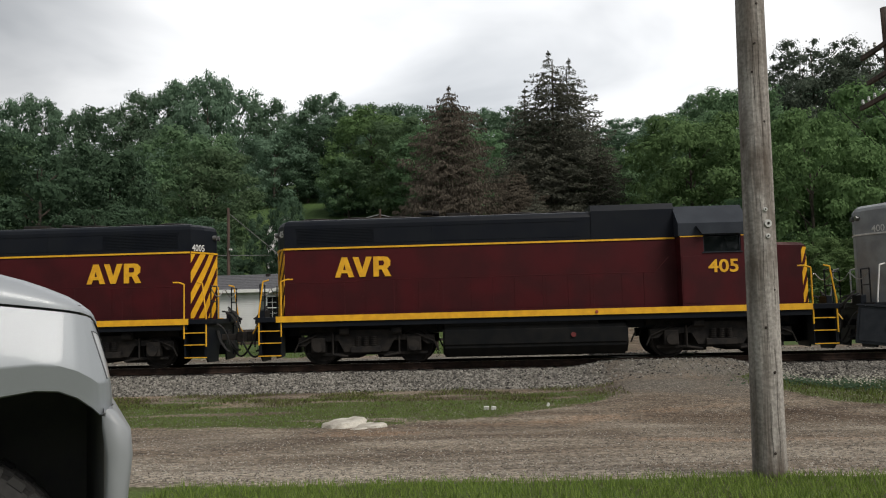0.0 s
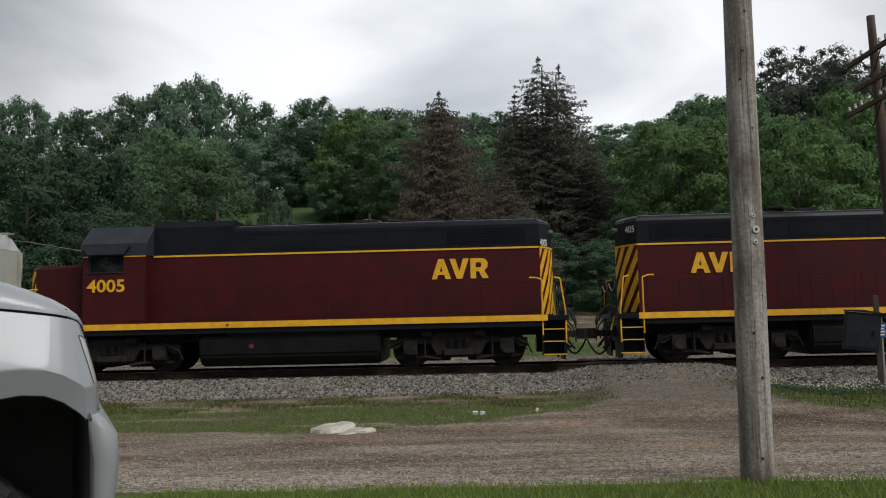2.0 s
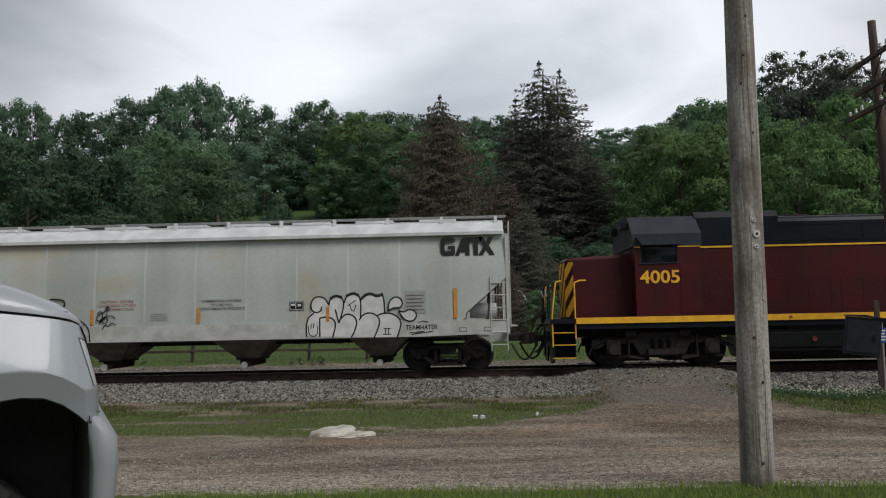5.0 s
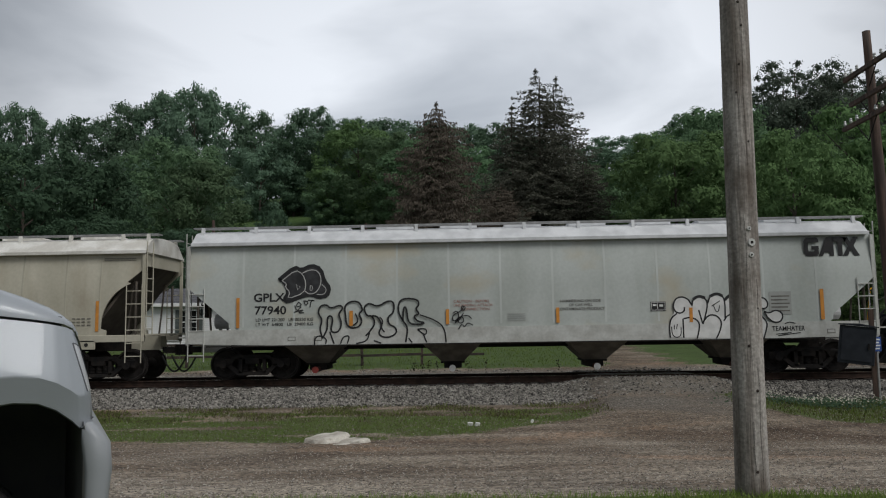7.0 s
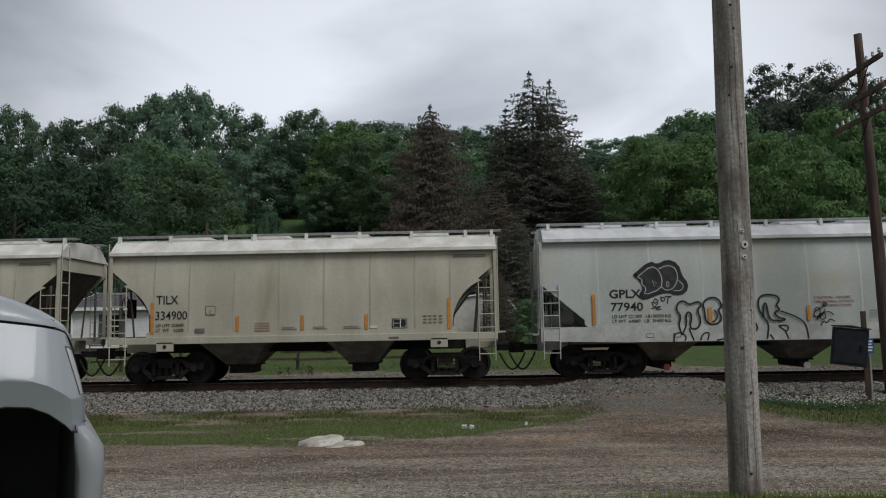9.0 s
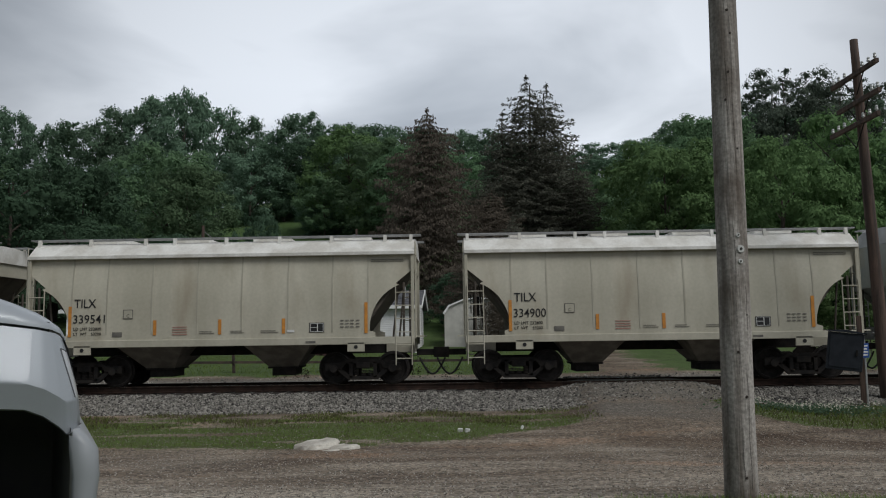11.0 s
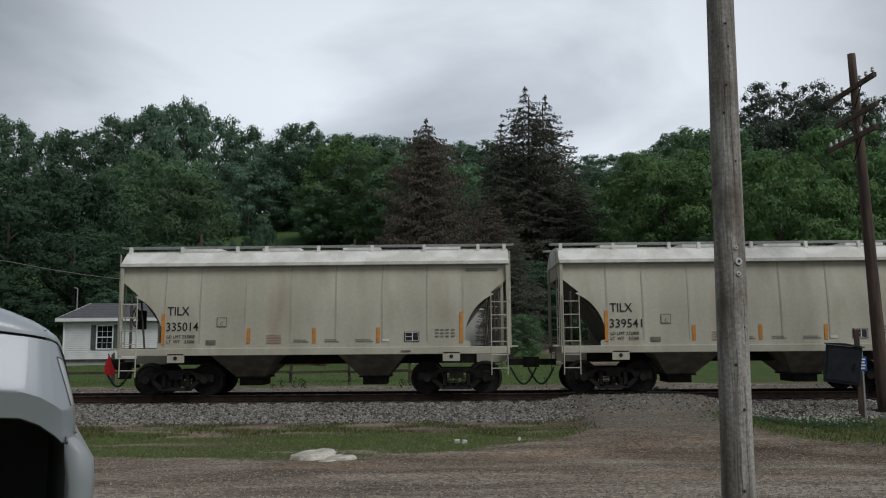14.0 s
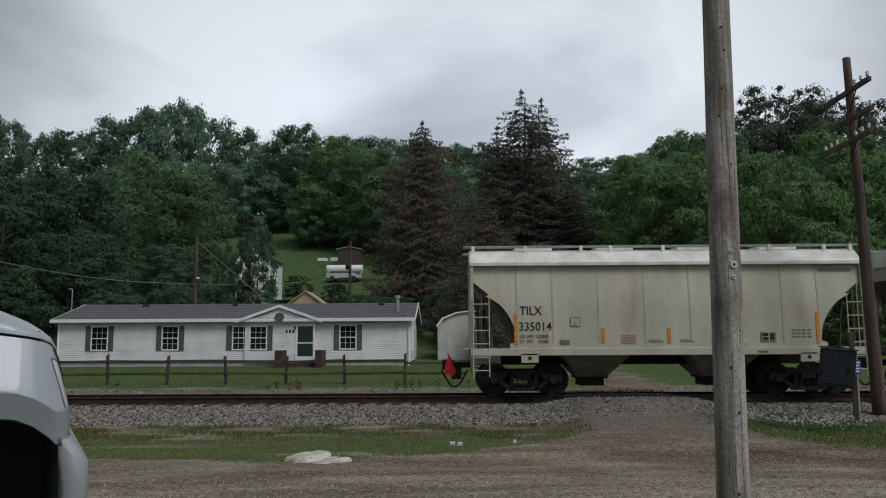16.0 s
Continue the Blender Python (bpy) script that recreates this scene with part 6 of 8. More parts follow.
def relay_cabinet():
    box_ob = empty("relay_cabinet", pose(9.25, 19.6, -0.46, 0, 0, -24))
    tagged(box_ob, "dark grey lineside relay cabinet on a post", "cabinet")
    bm = bmesh.new()
    box(bm, -0.42, 0.36, -0.28, 0.28, 0.85, 1.74, 0.015)
    body = part("body", bm, M_BOXGREY, box_ob)
    bm = bmesh.new()
    prism(bm, [(-0.46, 1.745), (0.40, 1.745), (0.40, 1.77), (-0.02, 1.81), (-0.46, 1.77)], -0.32, 0.32)
    lid = part("lid", bm, M_BOXGREY, box_ob)
    bm = bmesh.new()
    box(bm, -0.36, 0.30, -0.298, -0.284, 0.92, 1.68, 0.006)
    door = part("door", bm, M_BOXGREY, box_ob)
    bm = bmesh.new()
    box(bm, 0.20, 0.24, -0.325, -0.298, 1.22, 1.36, 0.005)
    part("handle", bm, M_UNDER, door)
    # the box has sunk to one side on its post
    for piece in (body, lid, door):
        piece.matrix_basis = pose(-0.15, 0, 0.02, 0, 7, 0)
    bm = bmesh.new()
    box(bm, 0.26, 0.38, 0.0, 0.12, -0.1, 2.15, 0.01)
    part("post", bm, M_POLE_OLD, box_ob, "dark square timber post")
    sign = empty("marker_sign", pose(9.55, 19.3, -0.46))
    tagged(sign, "small blue marker sign on a thin steel post", "sign")
    bm = bmesh.new()
    box(bm, -0.02, 0.02, -0.015, 0.015, -0.1, 1.62, 0.004)
    part("post", bm, M_GALV, sign)
    bm = bmesh.new()
    box(bm, -0.09, 0.09, -0.025, -0.017, 1.16, 1.50, 0.003)
    plate = part("plate", bm, M_BLUE, sign)
    for k, w in enumerate((0.10, 0.13, 0.08, 0.12)):
        bm = bmesh.new()
        box(bm, -w / 2, w / 2, -0.029, -0.0255, 1.21 + 0.07 * k, 1.245 + 0.07 * k)
        part("print_bar", bm, M_WHITE, plate, "line of white print")


M_TAG_METAL = material("pale_tag_metal", (0.62, 0.62, 0.60), (0.50, 0.50, 0.48), 20.0, 0.4)
M_KNOT = material("dark_knot_wood", (0.045, 0.032, 0.026), (0.025, 0.019, 0.016), 20.0, 0.9)
utility_pole()
telegraph_pole()
relay_cabinet()


# ---- house over the track ----
def window(parent, x, w, z0, z1, y, cols=3, rows=4):
    win = part("window_glass", box(bmesh.new(), x - w / 2, x + w / 2, y - 0.012, y - 0.002, z0, z1), M_GLASS, parent, "dark window panes")
    bm = bmesh.new()
    for a, b in ((x - w / 2 - 0.07, x - w / 2), (x + w / 2, x + w / 2 + 0.07)):
        box(bm, a, b, y - 0.035, y + 0.05, z0 - 0.07, z1 + 0.07, 0.006)
    box(bm, x - w / 2, x + w / 2, y - 0.035, y + 0.05, z0 - 0.07, z0, 0.006)
    box(bm, x - w / 2, x + w / 2, y - 0.035, y + 0.05, z1, z1 + 0.07, 0.006)
    box(bm, x - w / 2, x + w / 2, y - 0.03, y + 0.04, (z0 + z1) / 2 - 0.025, (z0 + z1) / 2 + 0.025)
    part("window_frame", bm, M_TRIM, parent, "white window frame")
    bm = bmesh.new()
    for k in range(1, cols):
        q = x - w / 2 + w * k / cols
        box(bm, q - 0.007, q + 0.007, y - 0.02, y - 0.012, z0, z1)
    for k in range(1, rows):
        if k * 2 != rows:
            z = z0 + (z1 - z0) * k / rows
            box(bm, x - w / 2, x + w / 2, y - 0.02, y - 0.012, z - 0.007, z + 0.007)
    part("muntins", bm, M_TRIM, parent, "thin white glazing bars")


def shutter(parent, x, w, z0, z1, y):
    bm = bmesh.new()
    box(bm, x - w / 2, x + w / 2, y - 0.03, y, z0, z1, 0.005)
    n = 18
    for k in range(n):
        z = z0 + 0.05 + (z1 - z0 - 0.1) * k / n
        prism(bm, [(y - 0.03, z), (y - 0.048, z + 0.005), (y - 0.03, z + 0.05)], x - w / 2 + 0.04, x + w / 2 - 0.04, "x")
    part("shutter", bm, M_SHUTTER, parent, "grey-green louvred shutter")


def house():
    hs = empty("house", pose(0, 0, 0))
    tagged(hs, "long single-storey white-sided mobile home with grey gabled roof", "house")
    X0, X1, Y0, Y1, Z0, Z1, RZ = -22.65, -2.45, 46.0, 54.0, 0.30, 2.92, 4.02
    YM = 50.0
    bm = bmesh.new()
    box(bm, X0, X1, Y0, Y1, Z0 + 0.30, Z1)
    for e in (X0, X1):
        a, b = (e, e + 0.1) if e == X0 else (e - 0.1, e)
        prism(bm, [(Y0, Z1), (Y1, Z1), (YM, RZ - 0.1)], a, b, "x")
    part("wall", bm, M_SIDING, hs, "white horizontal vinyl siding")
    # siding courses
    n = 22
    for k in range(n):
        z = Z0 + 0.30 + (Z1 - Z0 - 0.30) * k / n
        h = (Z1 - Z0 - 0.30) / n
        bm = bmesh.new()
        prism(bm, [(Y0 - 0.001, z + h), (Y0 - 0.030, z + 0.012), (Y0 - 0.030, z), (Y0 - 0.001, z)], X0, X1, "x")
        prism(bm, [(X1 + 0.001, z + h), (X1 + 0.030, z + 0.012), (X1 + 0.030, z), (X1 + 0.001, z)], Y0, Y1)
        part("siding_board", bm, M_SIDING, hs)
    bm = bmesh.new()
    box(bm, X0 + 0.05, X1 - 0.05, Y0 + 0.05, Y1 - 0.05, Z0 - 0.3, Z0 + 0.30)
    part("skirting", bm, M_SKIRT, hs, "grey-white skirting panels")
    # roof
    for s, ya in ((1, Y0 - 0.35), (-1, Y1 + 0.35)):
        bm = bmesh.new()
        ze = Z1 + 0.02
        prism(bm, [(ya, ze), (YM, RZ), (YM, RZ + 0.10), (ya, ze + 0.10)], X0 - 0.3, X1 + 0.3, "x")
        part("roof_slope", bm, M_SHINGLE, hs, "grey asphalt shingle roof slope")
    for k in range(9):
        f = k / 9
        y, z = Y0 - 0.35 + (YM - Y0 + 0.35) * f, Z1 + 0.02 + (RZ - Z1 - 0.02) * f + 0.102
        bm = bmesh.new()
        prism(bm, [(y, z), (y + 0.48, z + 0.106), (y + 0.48, z + 0.112), (y, z + 0.018)], X0 - 0.3, X1 + 0.3, "x")
        part("shingle_course", bm, M_SHINGLE, hs)
    bm = bmesh.new()
    box(bm, X0 - 0.32, X1 + 0.32, Y0 - 0.40, Y0 - 0.34, Z1 - 0.06, Z1 + 0.13, 0.01)
    part("gutter", bm, M_TRIM, hs, "white eaves gutter")
    bm = bmesh.new()
    for e in (X0 - 0.34, X1 + 0.30):
        prism(bm, [(Y0 - 0.36, Z1 - 0.06), (YM, RZ - 0.06), (YM, RZ + 0.12), (Y0 - 0.36, Z1 + 0.12)], e, e + 0.04, "x")
        prism(bm, [(Y1 + 0.36, Z1 - 0.06), (YM, RZ - 0.06), (YM, RZ + 0.12), (Y1 + 0.36, Z1 + 0.12)], e, e + 0.04, "x")
    part("barge_board", bm, M_TRIM, hs, "white barge board")
    for q in (X0 + 0.06, X1 - 0.06):
        bm = bmesh.new()
        rod(bm, (q, Y0 - 0.06, Z0), (q, Y0 - 0.06, Z1), 0.05, 8)
        part("downpipe", bm, M_TRIM, hs, "white downpipe")
    # porch gable
    PX, PW = -9.86, 2.02
    bm = bmesh.new()
    prism(bm, [(PX - PW, Z1 - 0.05), (PX + PW, Z1 - 0.05), (PX, Z1 + 0.72)], Y0 - 0.30, Y0 + 0.4)
    box(bm, PX - PW + 0.02, PX + PW - 0.02, Y0 - 0.12, Y0 - 0.03, Z0 + 0.3, Z1 - 0.05)
    gable = part("porch_gable", bm, M_SIDING, hs, "white sided gable over the entrance")
    for k in range(n):
        h = (Z1 - Z0 - 0.35) / n
        z = Z0 + 0.30 + h * k
        bm = bmesh.new()
        prism(bm, [(Y0 - 0.119, z + h), (Y0 - 0.140, z + 0.012), (Y0 - 0.140, z), (Y0 - 0.119, z)], PX - PW + 0.02, PX + PW - 0.02, "x")
        part("siding_board", bm, M_SIDING, gable)
    for k in range(6):
        z, half = Z1 - 0.04 + 0.115 * k, (PW - 0.05) * (1 - (0.125 + 0.115 * k) / 0.77)
        bm = bmesh.new()
        prism(bm, [(Y0 - 0.299, z + 0.11), (Y0 - 0.322, z + 0.012), (Y0 - 0.322, z), (Y0 - 0.299, z)], PX - half, PX + half, "x")
        part("siding_board", bm, M_SIDING, gable)
    for s in (-1, 1):
        bm = bmesh.new()
        prism(bm, [(PX + s * (PW + 0.45), Z1 - 0.13), (PX, Z1 + 0.74), (PX, Z1 + 0.90), (PX + s * (PW + 0.45), Z1 + 0.04)], Y0 - 0.46, Y0 - 0.40)
        part("gable_trim", bm, M_TRIM, hs, "white gable board")
        bm = bmesh.new()
        prism(bm, [(PX + s * (PW + 0.45), Z1 - 0.04), (PX, Z1 + 0.82), (PX, Z1 + 0.90), (PX + s * (PW + 0.45), Z1 + 0.05)], Y0 - 0.40, Y0 + 3.2)
        part("gable_roof", bm, M_SHINGLE, hs, "grey shingled gable roof")
    bm = bmesh.new()
    rod(bm, (PX + 0.02, Y0 - 0.31, Z1 + 0.20), (PX + 0.02, Y0 - 0.46, Z1 + 0.20), 0.27, 8)
    part("gable_vent", bm, M_SHUTTER, hs, "octagonal grey gable vent")
    # windows and shutters
    for x, w in ((-20.22, 0.86), (-16.16, 0.86), (-5.98, 0.86)):
        window(hs, x, w, 1.33, 2.60, Y0 - 0.035)
        for s in (-1, 1):
            shutter(hs, x + s * (w / 2 + 0.22), 0.30, 1.26, 2.67, Y0 - 0.035)
    for x in (-12.10, -11.08):
        window(hs, x, 0.88, 1.33, 2.58, Y0 - (0.035 if x < -11.9 else 0.142))
    shutter(hs, -12.78, 0.30, 1.26, 2.65, Y0 - 0.035)
    shutter(hs, -10.42, 0.30, 1.26, 2.65, Y0 - 0.142)
    for q in (47.6, 49.0):
        bm = bmesh.new()
        box(bm, X1 + 0.02, X1 + 0.06, q - 0.3, q + 0.3, 1.2, 2.6, 0.01)
        part("end_window", bm, M_GLASS, hs, "narrow dark end window")
        bm = bmesh.new()
        for a in (q - 0.36, q + 0.30):
            box(bm, X1 + 0.02, X1 + 0.08, a, a + 0.06, 1.14, 2.66)
        part("end_window_frame", bm, M_TRIM, hs)
    # door
    dx = -8.40
    bm = bmesh.new()
    for a, b in ((dx - 0.56, dx - 0.44), (dx + 0.44, dx + 0.56)):
        box(bm, a, b, Y0 - 0.17, Y0 - 0.10, 0.55, 2.72, 0.006)
    box(bm, dx - 0.44, dx + 0.44, Y0 - 0.17, Y0 - 0.10, 2.60, 2.72, 0.006)
    box(bm, dx - 0.44, dx + 0.44, Y0 - 0.165, Y0 - 0.11, 0.55, 0.90, 0.006)
    box(bm, dx - 0.44, dx + 0.44, Y0 - 0.165, Y0 - 0.11, 1.62, 1.68, 0.006)
    part("door_frame", bm, M_TRIM, hs, "white storm door frame")
    bm = bmesh.new()
    box(bm, dx - 0.44, dx + 0.44, Y0 - 0.15, Y0 - 0.125, 0.9, 2.60)
    door = part("door", bm, M_DOOR, hs, "dark green front door behind a storm door")
    bm = bmesh.new()
    rod(bm, (dx - 0.40, Y0 - 0.16, 1.5), (dx - 0.40, Y0 - 0.20, 1.5), 0.04, 10)
    part("handle", bm, M_UNDER, door)
    for k in range(3):
        bm = bmesh.new()
        box(bm, -9.52 + 0.19 * k, -9.42 + 0.19 * k, Y0 - 0.155, Y0 - 0.138, 2.22, 2.40)
        part("number_bar", bm, M_INK, hs, "dark bar on the house wall")
    bm = bmesh.new()
    box(bm, -9.03, -8.95, Y0 - 0.22, Y0 - 0.12, 2.42, 2.58, 0.01)
    part("porch_lamp", bm, M_UNDER, hs)
    # roof pipes and vents
    for x, z, s in ((-18.9, 3.85, 0.18), (-4.4, 3.85, 0.16), (-13.4, 3.9, 0.12)):
        bm = bmesh.new()
        box(bm, x - s, x + s, 49.2, 49.5, z - 0.12, z + 0.22, 0.02)
        part("roof_vent", bm, M_UNDER, hs)
    bm = bmesh.new()
    rod(bm, (-3.25, 47.4, 3.2), (-3.25, 47.4, 4.25), 0.11, 12)
    rod(bm, (-3.25, 47.4, 4.25), (-3.25, 47.4, 4.42), 0.16, 12)
    part("flue_pipe", bm, M_GALV, hs, "galvanised flue pipe")
    # entrance deck
    st = empty("entrance_steps", pose(0, 0, 0))
    tagged(st, "red-brown wooden entrance steps with boarded side rails", "steps")
    for k in range(3):
        bm = bmesh.new()
        box(bm, -9.45, -7.55, 45.0 - 0.3 * k, 45.9 if k == 0 else 45.0 - 0.3 * k + 0.3, 0.10, 0.52 - 0.14 * k, 0.01)
        part("tread", bm, M_STEPWOOD, st)
    for x in (-9.62, -7.40):
        bm = bmesh.new()
        box(bm, x - 0.17, x + 0.17, 44.3, 45.9, 0.05, 1.25, 0.01)
        part("side_rail", bm, M_STEPWOOD, st, "boarded red-brown side rail")


M_SKIRT = material("skirting_panel", (0.46, 0.46, 0.45), (0.36, 0.36, 0.35), 1.5, 0.6)
house()


def split_rail_fence():
    fence = empty("rail_fence", pose(0, 34.4, 0))
    tagged(fence, "dark weathered wooden two-rail fence along the track", "fence")
    xs = [-2.06 - 2.53 * k for k in range(-1, 14)]
    for k, x in enumerate(xs):
        if k == 0:
            continue
        z = ground_z(x, 34.4)
        bm = bmesh.new()
        lean = 0.07 * math.sin(k * 2.7)
        prism(bm, [(x - 0.055, z - 0.1), (x + 0.055, z - 0.1), (x + 0.05 + lean, z + 1.24 + 0.06 * math.sin(k * 1.3)), (x - 0.05 + lean, z + 1.2)], -0.06, 0.06)
        part("post", bm, M_FENCE, fence)
    for k in range(1, len(xs) - 1):
        for h in (0.45, 0.98):
            a, b = xs[k], xs[k + 1]
            za, zb = ground_z(a, 34.4) + h + 0.03 * math.sin(k * 3 + h), ground_z(b, 34.4) + h + 0.03 * math.sin(k * 5 + h)
            bm = bmesh.new()
            prism(bm, [(a, za - 0.05), (b - 0.05, zb - 0.05), (b - 0.05, zb + 0.05), (a, za + 0.06)], -0.11, -0.065)
            part("rail", bm, M_FENCE, fence)
    for h in (0.42, 0.85):
        z = ground_z(0, 34.4) + h
        bm = bmesh.new()
        box(bm, -2.0, 0.6, -0.11, -0.065, z - 0.05, z + 0.05)
        part("rail", bm, M_FENCE, fence)


split_rail_fence()


# ---- sheds, houses and vehicles behind ----
def shed(name, x, y, w, d, h, ridge, mat, roof_mat, label, turn=0):
    z = ground_z(x, y) - 0.15
    ob = empty(name, pose(x, y, z, 0, 0, turn))
    tagged(ob, label, "shed")
    bm = bmesh.new()
    prism(bm, [(-w / 2, 0), (w / 2, 0), (w / 2, h), (0, ridge), (-w / 2, h)], -d / 2, d / 2)
    part("wall", bm, mat, ob)
    for s in (-1, 1):
        bm = bmesh.new()
        prism(bm, [(s * (w / 2 + 0.2), h - 0.06), (0, ridge + 0.02), (0, ridge + 0.12), (s * (w / 2 + 0.2), h + 0.04)], -d / 2 - 0.15, d / 2 + 0.15)
        part("roof", bm, roof_mat, ob)
    bm = bmesh.new()
    box(bm, -w * 0.2, w * 0.2, -d / 2 - 0.03, -d / 2 - 0.004, 0.05, h * 0.8, 0.01)
    part("door", bm, mat, ob)
    return ob


def barn_shed():
    ob = empty("garden_shed", pose(1.15, 52, ground_z(1.15, 52) - 0.5))
    tagged(ob, "grey-white garden shed with rounded barn roof beside the house", "shed")
    sec = [(-2.1, 0), (2.1, 0), (2.1, 2.45), (1.75, 2.95), (0.9, 3.30), (0, 3.42), (-0.9, 3.30), (-1.75, 2.95), (-2.1, 2.45)]
    bm = bmesh.new()
    prism(bm, sec, -1.5, 2.5)
    part("wall", bm, M_SHEDWHITE, ob)
    bm = bmesh.new()
    for a, b in zip(sec[2:], sec[3:]):
        prism(bm, [a, (a[0] * 1.05, a[1] + 0.07), (b[0] * 1.05, b[1] + 0.07), b], -1.65, 2.6)
    part("roof", bm, M_TRIM, ob, "pale barn-shaped roof")


def parked_van(x, y, mat, label, length=4.6, height=1.75, turn=0):
    z = ground_z(x, y)
    ob = empty("parked_car", pose(x, y, z, 0, 0, turn))
    tagged(ob, label, "car")
    bm = bmesh.new()
    L = length / 2
    prism(bm, [(-L, 0.35), (L, 0.35), (L, 0.75), (L - 0.9, 0.98), (L - 1.5, height), (-L + 0.6, height), (-L + 0.1, 1.0)], -0.9, 0.9)
    bmesh.ops.bevel(bm, geom=bm.edges[:], offset=0.08, segments=2, affect="EDGES")
    part("body", bm, mat, ob)
    for s in (-1, 1):
        bm = bmesh.new()
        prism(bm, [(-L + 0.4, 1.05), (L - 1.05, 1.05), (L - 1.55, height - 0.12), (-L + 0.75, height - 0.12)], *sorted((s * 0.895, s * 0.91)))
        part("side_window", bm, M_GLASS, ob)
        for q in (-L + 0.85, L - 0.85):
            bm = bmesh.new()
            rod(bm, (q, s * 0.72, 0.33), (q, s * 0.93, 0.33), 0.33, 16)
            part("wheel", bm, M_RUBBER, ob)


def back_yard():
    barn_shed()
    shed("shed", -11.1, 62.0, 2.3, 3.0, 2.95, 3.85, M_TAN, M_TAN, "small tan wooden shed behind the house")
    shed("farm_house", -19.4, 80.0, 3.6, 5.0, 5.2, 6.4, M_TRIM, M_SHINGLE, "white gabled house half hidden by a tree")
    ob = shed("shed", -14.3, 112.0, 3.2, 3.2, 2.4, 2.7, M_FENCE, M_GALV, "dark shed with a metal roof on the slope")
    z = ground_z(-14.5, 105)
    for x, w in ((-15.3, 2.4), (-12.6, 1.6)):
        tank = empty("storage_tank", pose(x, 105, z))
        tagged(tank, "white horizontal storage tank on the slope", "tank", "tanks on the slope")
        bm = bmesh.new()
        rod(bm, (-w / 2, 0, 0.85), (w / 2, 0, 0.85), 0.55, 18)
        part("shell", bm, M_TRIM, tank)
        for s in (-0.35, 0.35):
            bm = bmesh.new()
            box(bm, s * w - 0.1, s * w + 0.1, -0.4, 0.4, -0.3, 0.5)
            part("saddle", bm, M_SKIRT, tank)
    parked_van(-13.6, 100, M_SHEDWHITE, "silver car parked on the slope behind the house", 4.4, 1.35)
    parked_van(-15.2, 75.4, M_TANK, "black car partly hidden behind the roof", 4.4, 1.75)
    for x, w in ((-18.9, 1.5), (-16.7, 2.2)):
        slab = empty("stacked_boards", pose(x, 116, ground_z(x, 116)))
        tagged(slab, "low stack of pale boards on the slope", "boards", "board stacks on the slope")
        bm = bmesh.new()
        for k in range(3):
            box(bm, -w / 2 + 0.06 * k, w / 2 - 0.03 * k, -0.5, 0.5, 0.16 * k - 0.1, 0.16 * k + 0.05, 0.01)
        part("boards", bm, M_TRIM, slab)
    pole = empty("utility_pole", pose(-10.9, 85, ground_z(-10.9, 85)))
    tagged(pole, "dark distant wooden utility pole", "utility pole", "distant poles")
    bm = bmesh.new()
    taper(bm, 0, 0, -0.2, 6.6, 0.17, 0.13)
    part("shaft", bm, M_POLE_OLD, pole)
    pole = empty("utility_pole", pose(-18.05, 56, ground_z(-18.05, 56)))
    tagged(pole, "thin wooden service pole behind the house", "utility pole", "distant poles")
    bm = bmesh.new()
    taper(bm, 0, 0, -0.2, 8.3, 0.14, 0.10)
    part("shaft", bm, M_POLE_OLD, pole)
    bm = bmesh.new()
    rod(bm, (0.1, -0.1, 5.3), (0.3, -0.2, 5.3), 0.07, 10)
    part("lamp", bm, M_WHITE, pole, "small white lamp head")
    mast = empty("yard_lamp", pose(-26.7, 56, ground_z(-26.7, 56)))
    tagged(mast, "thin grey yard lamp behind the house", "lamp")
    bm = bmesh.new()
    pipe(bm, [(0, 0, -0.2), (0, 0, 4.55), (-0.25, 0, 4.62)], 0.045, 8)
    part("mast", bm, M_GALV, mast)
    # service wires
    for name, pts in (("overhead_wire", [(-60, 46, 10.0), (-28.5, 50, 6.85), (-18.1, 56, 5.85), (-10.9, 85, 8.9)]), ("guy_wire", [(-18.05, 56, 8.9), (-13.8, 58, 5.0)])):
        bm = bmesh.new()
        for a, b in zip(pts, pts[1:]):
            a, b = Vector(a), Vector(b)
            seg = [a.lerp(b, k / 8) - Vector((0, 0, 0.35 * math.sin(math.pi * k / 8))) if name == "overhead_wire" else a.lerp(b, k / 8) for k in range(9)]
            pipe(bm, seg, 0.022, 5)
        ob = part(name, bm, M_WIRE_PALE)
        tagged(ob, "thin pale service wire strung across the yard", "wire")


M_WIRE_PALE = material("pale_cable", (0.22, 0.22, 0.22), (0.16, 0.16, 0.16), 10.0, 0.6)
back_yard()


# ---- the parked truck beside the camera ----
def loft(bm, rows):
    """A skin over rows of equally many points."""
    grid = [[bm.verts.new(p) for p in r] for r in rows]
    for a, b in zip(grid, grid[1:]):
        for k in range(len(a) - 1):
            bm.faces.new((a[k], a[k + 1], b[k + 1], b[k]))
    return grid


